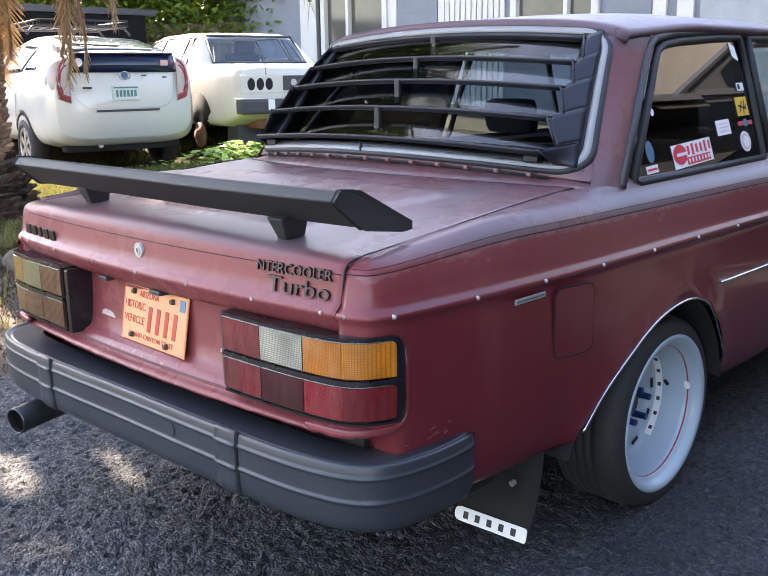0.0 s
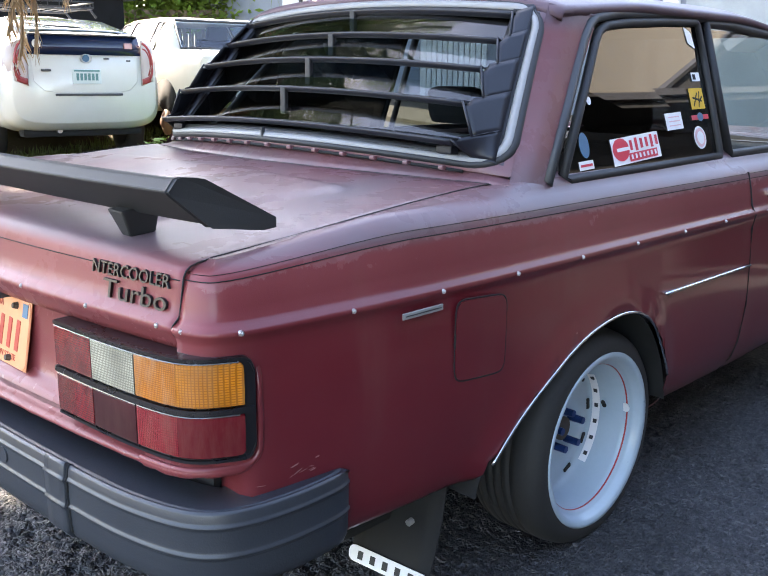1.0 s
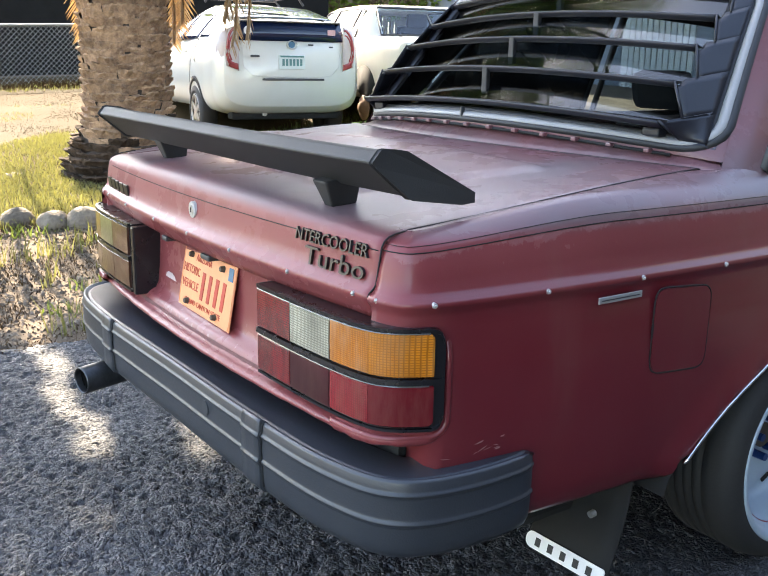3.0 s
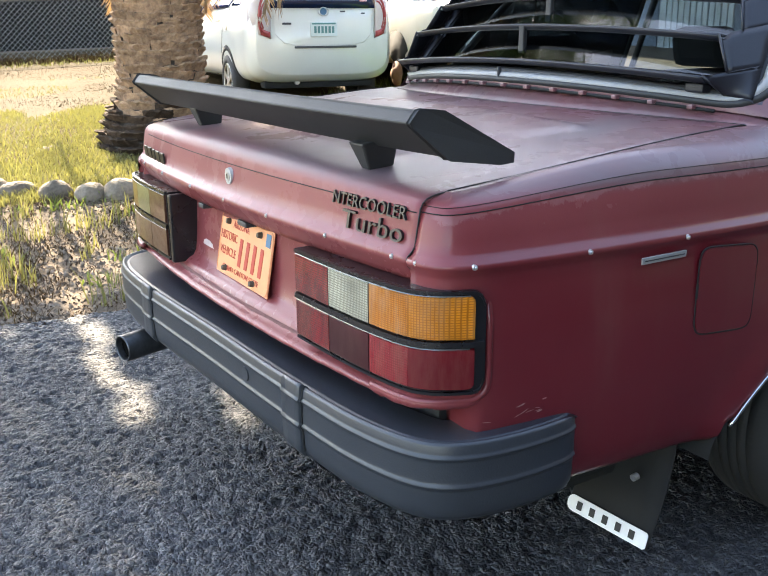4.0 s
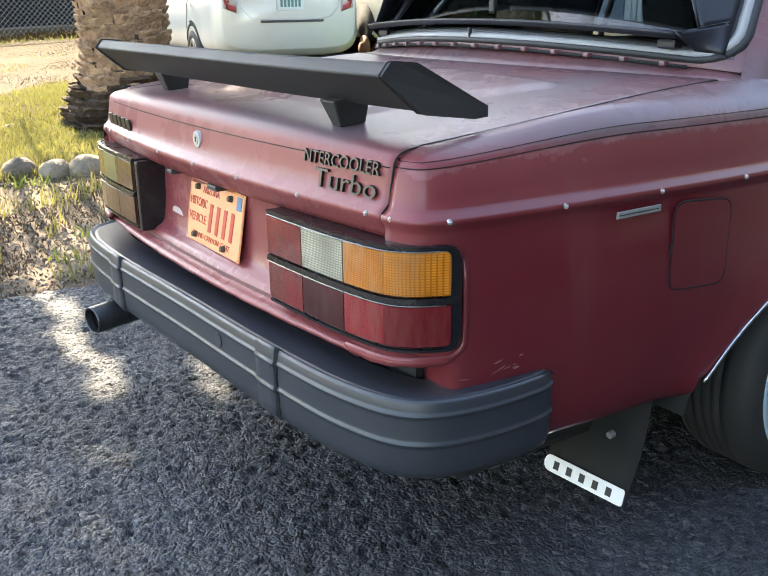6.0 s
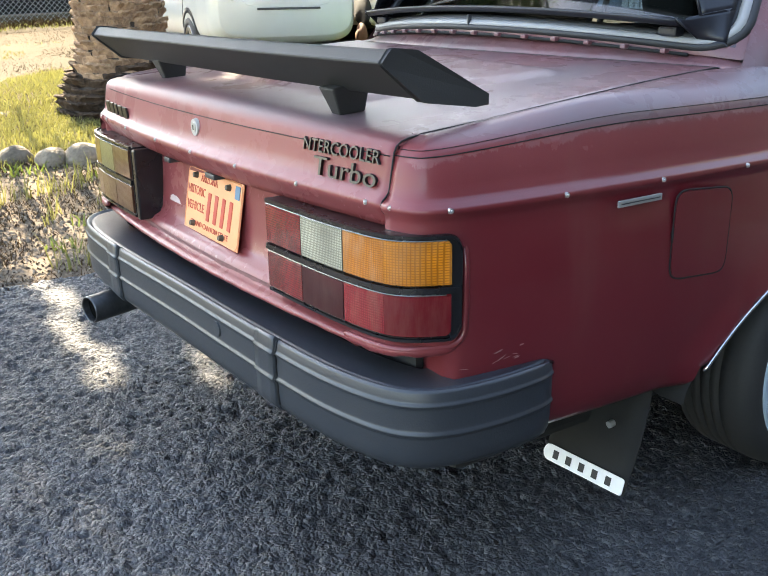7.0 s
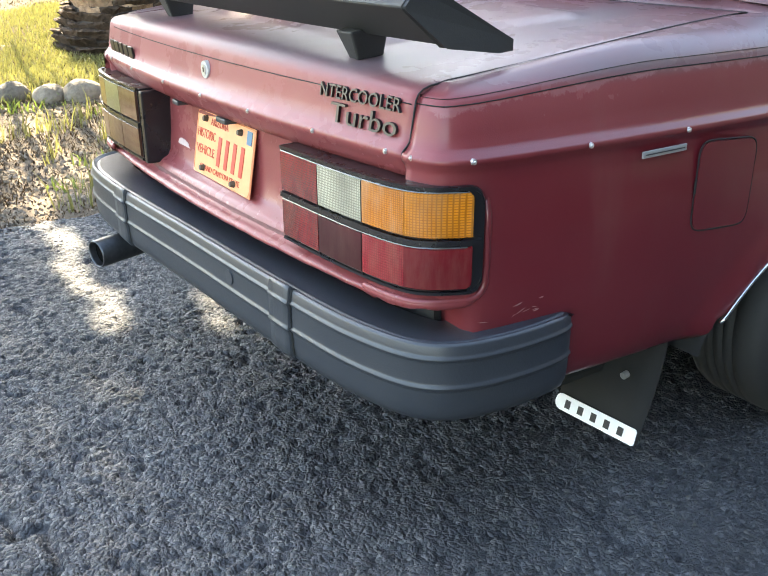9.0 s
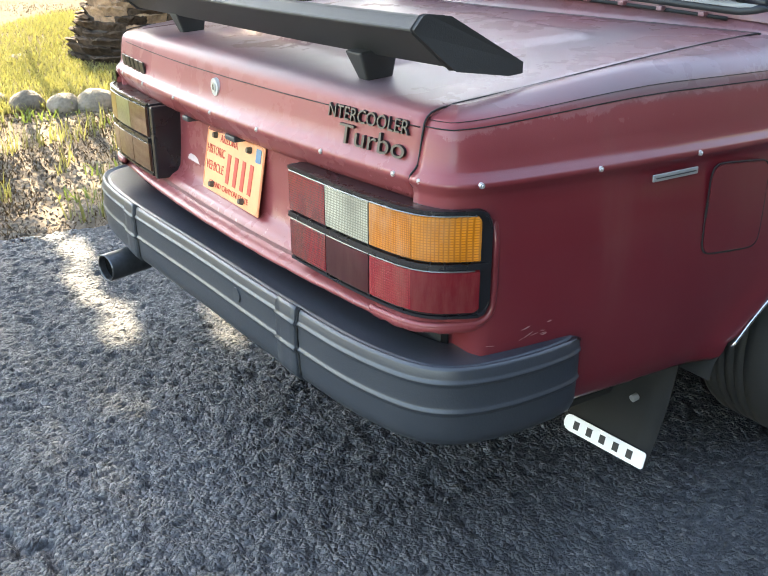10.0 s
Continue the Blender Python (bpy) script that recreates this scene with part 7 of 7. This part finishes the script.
tube_part("rear_wiper", [(0.02, 0.17, 1.30), (-0.20, 0.34, 1.318), (-0.44, 0.52, 1.345)], 0.010, GREYP, hatch, "black rear wiper", segs=6)
fc = [flank(*HK, 0.95 + 0.075 * math.cos(a), 0.86 + 0.075 * math.sin(a), -1, 0.001) for a in np.linspace(0, 2 * math.pi, 24, endpoint=False)]
tube_part("fuel_flap", fc, 0.004, STEEL, hatch, "round fuel flap outline", closed=True, segs=5)
part("exhaust_tip", rod((-0.28, 0.12, 0.235), (-0.28, 0.24, 0.235), 0.028, 16), STEEL, hatch, "small bright exhaust tip")
# roof rack
for y in (1.35, 2.25):
    tube_part("roof_bar", [(-0.62, y, 1.47), (-0.55, y, 1.56), (0.55, y, 1.56), (0.62, y, 1.47)], 0.016, GREYP, hatch, "black roof bar", segs=6)
rack = tagged(new("roof_basket"), "black tubular roof basket")
rack.parent = hatch
for z in (1.57, 1.63):
    tube_part("basket_rail", [(-0.52, 1.15, z), (0.52, 1.15, z), (0.52, 2.45, z), (-0.52, 2.45, z)], 0.012, RACKM, rack, closed=True, segs=6)
for i in range(9):
    x = -0.52 + 0.13 * i
    tube_part("basket_slat", [(x, 1.15, 1.63), (x, 1.15, 1.57), (x, 2.45, 1.57), (x, 2.45, 1.63)], 0.007, RACKM, rack, segs=5)
for y in np.linspace(1.25, 2.35, 8):
    for x in (-0.52, 0.52):
        tube_part("basket_post", [(x, y, 1.57), (x, y, 1.63)], 0.007, RACKM, rack, segs=5)

# ---- old cream saloon on blocks ----
OS = (-6.15, 5.80)
saloon = empty("saloon", pose(OS[0], OS[1], ground_z(*OS) + 0.040, 0, 0, 171 - 90), "old cream-white boxy saloon with empty lamp holes", "car")
ST = [(0, 0.97), (0.03, 0.995), (0.95, 1.03), (1.02, 1.05), (1.30, 1.375), (1.42, 1.42), (2.0, 1.44), (2.6, 1.43), (2.75, 1.39), (3.25, 1.02), (4.5, 0.93), (4.68, 0.85), (4.72, 0.7)]
SW = [(0, 0.85), (0.5, 0.865), (4.2, 0.865), (4.72, 0.82)]
SL = [(0, 0.45), (0.12, 0.40), (0.5, 0.30), (4.3, 0.28), (4.72, 0.36)]
SK = (ST, SW, SL, 1.0, 0.30)


def saloon_hole(x, y, z):
    """The window openings of the saloon's body."""
    if abs(x) < 0.62 and 1.03 < y < 1.29 and z > 1.07:
        return True
    if abs(x) < 0.62 and 2.79 < y < 3.20 and z > 1.06:
        return True
    return abs(x) > 0.5 and 1.045 < z < 1.36 and (1.40 < y < 1.60 or 1.70 < y < 2.32 or 2.44 < y < 2.95) and z < 1.36 - max(0, y - 2.70) * 0.8


car_shell(ST, SW, SL, 1.0, 0.30, CARCREAM, "body", saloon, 4.72, 190, 9.0, saloon_hole, 200)
v = [(-0.66, 1.012, 1.050), (0.66, 1.012, 1.050), (0.60, 1.292, 1.380), (-0.60, 1.292, 1.380)]
rw = attach("rear_window", mesh_from(v, [(0, 1, 2, 3)], GLASS_S, False), saloon, "large rear window")
rw.visible_shadow = False
face_out(rw, (0, -1, 1))
tube_part("window_seal", v, 0.016, GREYP, rw, "black window seal", closed=True, segs=6)
v = [(-0.66, 3.24, 1.040), (0.66, 3.24, 1.040), (0.60, 2.77, 1.385), (-0.60, 2.77, 1.385)]
fw = attach("windscreen", mesh_from(v, [(3, 2, 1, 0)], GLASS_S, False), saloon, "windscreen")
fw.visible_shadow = False
face_out(fw, (0, 1, 1))
part("cabin_floor", box((1.40, 2.3, 0.04), (0, 2.1, 0.55)), SEAT, saloon)
part("parcel_shelf", box((1.40, 0.42, 0.03), (0, 1.24, 0.99), 0.01), SEAT, saloon)
part("rear_seat", box((1.36, 0.16, 0.52), (0, 1.55, 0.80), 0.05, turn=pose(0, 0, 0, 15, 0, 0)), SEAT_B, saloon, "dark blue rear seat")
for x in (-0.36, 0.36):
    fs = part("front_seat", box((0.50, 0.15, 0.66), (x, 2.25, 0.88), 0.06, turn=pose(0, 0, 0, 14, 0, 0)), SEAT_B, saloon, "dark blue front seat")
    part("headrest", box((0.30, 0.09, 0.18), (x, 2.12, 1.27), 0.04, turn=pose(0, 0, 0, 14, 0, 0)), SEAT_B, fs)
part("lamp_panel", box((0.56, 0.02, 0.20), (-0.55, -0.006, 0.795), 0.01), CARCREAM, saloon)
for i in range(3):
    bm = rod((-0.70 + 0.115 * i, 0.0, 0.795), (-0.70 + 0.115 * i, -0.022, 0.795), 0.047, 20)
    bmesh.ops.scale(bm, vec=(1, 1, 1.45), verts=bm.verts, space=Matrix.Translation((0, 0, -0.795)))
    hole = part("lamp_hole", bm, VOID, saloon, "empty round lamp hole")
part("garnish", box((0.62, 0.02, 0.165), (0.02, -0.010, 0.805), 0.006), GREYP, saloon, "dark panel between the lamps")
part("filler_cap", rod((-0.15, -0.01, 0.81), (-0.15, -0.03, 0.81), 0.038, 18), STEEL, saloon)
pl = part("number_plate", box((0.305, 0.010, 0.152), (0.18, -0.026, 0.82), 0.003), PLATEW, saloon, "pale number plate")
for i in range(6):
    part("plate_bar", box((0.026, 0.004, 0.072), (0.08 + i * 0.041, -0.033, 0.815)), PLATEG, pl)
bm = box((1.76, 0.16, 0.17), (0, -0.03, 0.55), 0.035)
sb = part("rear_bumper", bm, GREYP, saloon, "dark grey bumper")
part("bumper_top", box((1.77, 0.165, 0.018), (0, -0.03, 0.635), 0.006), STEEL, sb)
part("bumper_sticker", box((0.085, 0.004, 0.12), (-0.50, -0.113, 0.565), 0.004), WHITE_DECAL, sb, "white shield sticker")
part("lid_badge", box((0.05, 0.01, 0.08), (0.22, -0.004, 0.925), 0.01), STEEL, saloon)
pts = [(-0.50, -0.003, 0.90), (-0.50, 0.0, 0.965), (-0.49, 0.06, 1.003), (-0.47, 0.9, 1.036)]
tube_part("shut_line", pts, 0.004, GREYP, saloon, segs=5)
part("under_tail", box((1.3, 0.30, 0.16), (0.1, 0.30, 0.36), 0.05), RUST, saloon, "dirty underside")
part("jack_block", box((0.30, 0.30, 0.34), (-0.52, 0.55, 0.17), 0.02), GREYP, saloon)
for sg in (1, -1):
    pts = [flank(*SK, 1.05 + 0.37 * math.cos(a), 0.33 + 0.37 * math.sin(a), sg, 0.003) for a in np.linspace(-0.1, math.pi + 0.1, 26)]
    inner = [p.lerp(Vector((p.x, 1.05, 0.28)), 0.999) for p in pts]
    thick(attach("wheel_arch", sheet([[a, b] for a, b in zip(pts, inner)], VOID, flip=sg > 0), saloon, "empty dark wheel arch"), 0.004, 0.0)
    v_, f_ = revolve([(0.15, 0.0), (0.15, 0.02), (0.08, 0.03), (0.06, 0.07), (0.0, 0.07)], 24)
    me = mesh_from([(sg * (x + 0.86), y + 1.02, z + 0.20) for x, y, z in v_], f_, RUST, True)
    attach("brake_disc", me, saloon, "rusty bare brake disc")
    simple_wheel(saloon, sg * 0.868, 3.70, 0.30, STEEL, sg)
    WIN = [[(1.36, 1.03), (1.58, 1.03), (1.62, 1.36), (1.50, 1.36)], [(1.66, 1.03), (2.35, 1.03), (2.32, 1.37), (1.70, 1.375)], [(2.42, 1.03), (3.10, 1.03), (2.72, 1.35), (2.40, 1.37)]]
    for q in WIN:
        vv = [flank(*SK, y, z, sg, 0.004, 9.0) for y, z in q]
        sw = attach("side_window", mesh_from(vv, [(0, 1, 2, 3)[::-sg]], GLASS_S, False), saloon, "side window")
        sw.visible_shadow = False
        face_out(sw, (sg, 0, 0))
        tube_part("window_frame", vv, 0.012, GREYP, sw, closed=True, segs=5)
    part("door_handle", box((0.02, 0.17, 0.03), flank(*SK, 1.85, 0.88, sg, 0.008, 9.0), 0.006), GREYP, saloon)
    part("side_strip", box((0.012, 2.9, 0.04), flank(*SK, 2.9, 0.64, sg, 0.002, 9.0), 0.004), GREYP, saloon)

# ---- house ----
HOUSEGLASS = material("house_window_glass", (0.105, 0.10, 0.082), 0.12, scale=1.6, dark=(0.05, 0.055, 0.05), amount=0.8, spec=0.35)
HY = 12.0
HG = 0.72
house = empty("house", pose(0, HY, HG), "blue-grey single-storey house with white-framed windows", "house")


def wall_piece(x0, x1, z0, z1, mat=WALLB, y=0.0, d=0.20, name="wall", label=""):
    return part(name, box((x1 - x0, d, z1 - z0), ((x0 + x1) / 2, y + d / 2, (z0 + z1) / 2)), mat, house, label)


TOP = 3.1
wall_piece(-16.6, -12.72, -0.5, TOP)
wall_piece(-12.72, -10.80, -0.5, 1.12)
wall_piece(-12.72, -10.80, 2.55, TOP)
wall_piece(-10.80, -7.74, -0.5, TOP)
wall_piece(-7.74, -6.03, -0.5, 1.20)
wall_piece(-7.74, -6.03, 2.45, TOP)
wall_piece(-6.03, 3.7, -0.5, TOP)
for z in np.arange(0.1, TOP, 0.24):
    for x0, x1 in ((-10.55, -9.5), (-5.9, -5.1)):
        part("siding_board", box((x1 - x0, 0.016, 0.236), ((x0 + x1) / 2, -0.008, z + 0.12), 0.003, turn=pose(0, 0, 0, 2, 0, 0)), WALLB, house)
wall_piece(-13.42, -12.90, -0.3, TOP, WTRIM, -0.06, 0.06, "white_board", "broad white corner board")
part("downpipe", rod((-12.82, -0.06, -0.3), (-12.82, -0.06, TOP), 0.045, 12), GREYP, house, "dark downpipe")
for x0, x1, z0, z1, mull in ((-12.72, -10.80, 1.12, 2.55, -11.92), (-7.74, -6.03, 1.20, 2.45, -6.63)):
    win = tagged(new("window"), "white-framed sliding window")
    win.parent = house
    for a, b, c, d in ((x0 - 0.02, x0 + 0.11, z0 - 0.06, z1 + 0.06), (x1 - 0.11, x1 + 0.02, z0 - 0.06, z1 + 0.06), (mull - 0.04, mull + 0.04, z0, z1)):
        part("frame", box((b - a, 0.12, d - c), ((a + b) / 2, -0.02, (c + d) / 2), 0.008), WTRIM, win)
    for z in (z0, z1):
        part("frame", box((x1 - x0 - 0.22, 0.12, 0.09), ((x0 + x1) / 2, -0.02, z), 0.008), WTRIM, win)
    for a, b in ((x0 + 0.11, mull - 0.04), (mull + 0.04, x1 - 0.11)):
        part("pane", box((b - a, 0.012, z1 - z0 - 0.09), ((a + b) / 2, 0.03, (z0 + z1) / 2)), HOUSEGLASS, win, "house window glass")
wall_piece(-10.80, -10.55, 0.9, TOP, WTRIM, -0.03, 0.03, "white_board")
wall_piece(-9.44, -9.30, -0.3, TOP, WTRIM, -0.05, 0.05, "white_board")
for i in range(11):
    x = -9.24 + 0.128 * i
    part("ribbed_panel", box((0.10, 0.04, TOP + 0.2), (x, -0.02, TOP / 2 - 0.1), 0.008), WTRIM, house)
wall_piece(-5.06, -4.84, -0.3, TOP, WTRIM, -0.05, 0.05, "white_board")
wall_piece(-4.66, -4.40, -0.3, TOP, WTRIM, -0.05, 0.05, "white_board")
wall_piece(-4.30, 3.4, -0.3, TOP, material("pale_grey_door", (0.34, 0.37, 0.38), 0.6, scale=3), -0.03, 0.03, "garage_door", "pale grey flat garage door")
part("eave", box((21, 1.0, 0.14), (-6.8, -0.35, TOP + 0.07), 0.01), WTRIM, house, "white eave")
P = [[(x, y, z) for y, z in ((-0.85, TOP + 0.14), (3.0, TOP + 1.5), (6.8, TOP + 0.14))] for x in (-17.2, 3.7)]
thick(attach("roof", sheet(P, GREYP, smooth=False), house, "low dark roof"), 0.08, 0.0)
part("side_wall", box((0.2, 6, TOP + 0.4), (-16.5, 3.2, TOP / 2 - 0.2)), WALLB, house)

# unseen side wing beside the drive, added for its reflection in the quarter window
WINGM = material("dark_lap_siding", (0.020, 0.021, 0.023), 0.85, scale=4, amount=0.5)
wing = empty("reflected_wing", pose(4.0, 0, 0), "unseen dark grey wing with lap siding, added for window reflections", "house")
part("wall", box((0.2, 13.5, 2.9), (0.1, 4.8, 1.45)), WINGM, wing)
for i in range(14):
    part("siding_board", box((0.018, 13.5, 0.205), (-0.009, 4.8, 0.10 + 0.2 * i), 0.003, turn=pose(0, 0, 0, 0, -2, 0)), WINGM, wing)
part("eave", box((0.9, 14.2, 0.12), (-0.15, 4.8, 2.95), 0.01), WINGM, wing, "dark eave")
P = [[(x, y, z) for x, z in ((-0.65, 3.0), (2.6, 3.09), (5.8, 3.0))] for y in (-2.3, 12.0)]
thick(attach("roof", sheet(P, GREYP, smooth=False), wing, "low dark roof"), 0.08, 0.0)
part("back_wall", box((5.4, 0.2, 2.9), (2.8, -1.9, 1.45)), WINGM, wing)
# gable that rises towards the back
V = [(x, y, z) for x in (0.02, 0.2) for y, z in ((7.6, 2.8), (13.2, 2.8), (13.2, 4.6), (11.6, 4.05), (8.5, 3.06))]
attach("gable", mesh_from(V, [(4, 3, 2, 1, 0), (5, 6, 7, 8, 9)] + [(j, (j + 1) % 5, 5 + (j + 1) % 5, 5 + j) for j in range(5)], WINGM, False), wing)
attach("barge_board", mesh_from(*tube([(-0.06, 7.9, 2.93), (-0.06, 11.6, 4.10), (-0.06, 13.2, 4.66)], 0.05, segs=6), GREYP, False), wing, "grey barge board")
STUCCO = material("beige_stucco", (0.13, 0.127, 0.115), 0.9, scale=1.5, dark=(0.17, 0.155, 0.13), amount=0.6, bump=0.004)
# unseen block, added only for the beige wedge reflected in the quarter window
beige_block = empty("reflected_block", pose(12.0, 30, 0), "unseen tall beige block added for a beige window reflection", "building")
part("wall", box((5, 34, 15), (2.5, 4.0, 7.5), 0.02), STUCCO, beige_block)
part("parapet", box((5.2, 34.3, 0.3), (2.5, 4.0, 15.1), 0.02), STUCCO, beige_block)

# unseen board fence on the drive's far side, added to darken the flank's reflection
reflected_fence = empty("reflected_fence", pose(2.95, 0, 0), "unseen dark board fence added to darken the flank's reflections", "fence")
for i in range(48):
    part("board", box((0.022, 0.195, 1.86 + rng.uniform(-0.01, 0.01)), (0, -0.6 + 0.2 * i, 0.93), 0.003), WINGM, reflected_fence)
for z in (0.4, 1.5):
    part("rail", box((0.04, 9.6, 0.09), (0.033, 4.1, z), 0.004), WINGM, reflected_fence)

# unseen gate, added so that the flank reflects dark boards, not sunlit ground
gate = empty("reflected_gate", pose(0, 5.35, 0), "unseen dark board gate across the drive, added to darken reflections", "gate")
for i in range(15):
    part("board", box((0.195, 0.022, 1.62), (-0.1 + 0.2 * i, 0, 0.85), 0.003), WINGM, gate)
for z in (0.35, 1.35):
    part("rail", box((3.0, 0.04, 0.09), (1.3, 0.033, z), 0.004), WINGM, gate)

# ---- hedge and board fence between the cars and the house ----
fence = empty("board_fence", pose(-17.5, 10.2, ground_z(-17.5, 10.2), 0, 0, 42), "weathered brown board fence under a hedge", "fence")
for i in range(46):
    part("board", box((0.135, 0.022, 1.75 + rng.uniform(-0.03, 0.03)), (-2.5 + 0.145 * i, 0, 0.85), 0.003), WOOD, fence)
hedge = empty("hedge", pose(-17.9, 10.8, ground_z(-17.9, 10.8), 0, 0, 42), "sunlit leafy green hedge above a fence", "hedge")
V, F = [], []
for i in range(62000):
    x, y = rng.uniform(-4.0, 5.5), rng.gauss(0, 0.60)
    z = 1.2 + 3.4 * rng.random() ** 0.8
    lump = noise.noise((x * 0.9, y, z * 0.9))
    if lump < -0.55:
        continue
    a, b = rng.uniform(0, 6.28), rng.uniform(-0.9, 0.9)
    r = rng.uniform(0.06, 0.13)
    d = Vector((math.cos(a), math.sin(a), b)).normalized() * r
    s2 = d.cross(Vector((rng.uniform(-1, 1), rng.uniform(-1, 1), 1))).normalized() * r * 0.5
    c = Vector((x, y, z))
    o = len(V)
    V += [c - d, c + s2, c + d, c - s2]
    F.append((o, o + 1, o + 2, o + 3))
attach("leaves", mesh_from(V, F, LEAF, False), hedge, "hedge leaves")
for i in range(9):
    x = -3.6 + i * 1.1
    tube_part("stem", [(x, 0, 0), (x + rng.uniform(-0.2, 0.2), 0, 1.4), (x + rng.uniform(-0.4, 0.4), rng.uniform(-0.2, 0.2), 3.2)], 0.04, BARK, hedge, segs=6)

# weed clump by the saloon
V, F = [], []
for i in range(900):
    x, y = rng.gauss(0, 0.42), rng.gauss(0, 0.25)
    z = rng.uniform(0.03, 0.30) * math.exp(-(x * x + y * y) * 1.5)
    a = rng.uniform(0, 6.28)
    d = Vector((math.cos(a), math.sin(a), rng.uniform(-0.2, 0.6))).normalized() * rng.uniform(0.025, 0.06)
    s2 = d.cross(Vector((0.2, 0.1, 1))).normalized() * d.length * 0.7
    c = Vector((x, y, z))
    o = len(V)
    V += [c - d, c + s2, c + d, c - s2]
    F.append((o, o + 1, o + 2, o + 3))
wp = (-6.0, 4.75)
weed = new("weeds", mesh_from(V, F, material("bright_weed_leaves", (0.18, 0.34, 0.03), 0.5, scale=5, amount=0.5, island=0.3), False))
weed.matrix_world = pose(wp[0], wp[1], ground_z(*wp))
tagged(weed, "low bright green leafy weeds in the grass", "weeds", kind="stuff")

# ---- chain-link fence and the dark shed behind ----
FX = -13.2
link = empty("chain_link_fence", pose(FX, 0, 0), "galvanised chain-link fence with steel posts", "fence")
fz = lambda y: ground_z(FX, y)
Y0, Y1, FH = -7.0, 7.0, 0.93
for y in np.arange(Y0, Y1 + 0.1, 2.8):
    part("post", rod((0, y, fz(y) - 0.1), (0, y, fz(y) + FH + 0.06), 0.028, 10), WIRE, link)
tube_part("top_rail", [(0, y, fz(y) + FH) for y in np.linspace(Y0, Y1, 12)], 0.022, WIRE, link, segs=8)
V, F = [], []
pitch = 0.082
n = int((Y1 - Y0 + FH) / pitch)
for sg in (1, -1):
    for i in range(n):
        y = Y0 - FH + i * pitch if sg > 0 else Y0 + i * pitch
        a, b = (y, 0.0), (y + sg * FH, FH)
        t0, t1 = 0.0, 1.0
        if sg > 0:
            t0, t1 = max(0, (Y0 - y) / FH), min(1, (Y1 - y) / FH)
        else:
            t0, t1 = max(0, (y - Y1) / FH), min(1, (y - Y0) / FH)
        if t1 <= t0:
            continue
        p = Vector((sg * 0.002, y + sg * FH * t0, fz(y) + FH * t0))
        q = Vector((sg * 0.002, y + sg * FH * t1, fz(y + sg * FH * t1) + FH * t1))
        vv, ff = tube([p, q], 0.0042, segs=3)
        o = len(V)
        V += vv
        F += [tuple(o + k for k in g) for g in ff]
attach("wire_mesh", mesh_from(V, F, WIRE, False), link, "diamond wire mesh")
shed = empty("shed", pose(FX - 2.2, 0, ground_z(FX - 2.2, 0) - 0.3), "open shed behind the fence, its shade painted as a black side", "shed")
# near-black wall paints the shade inside the open shed
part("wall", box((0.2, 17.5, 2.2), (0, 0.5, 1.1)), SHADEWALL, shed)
part("roof", box((3.0, 18, 0.12), (-1.35, 0.5, 2.24)), GREYP, shed)
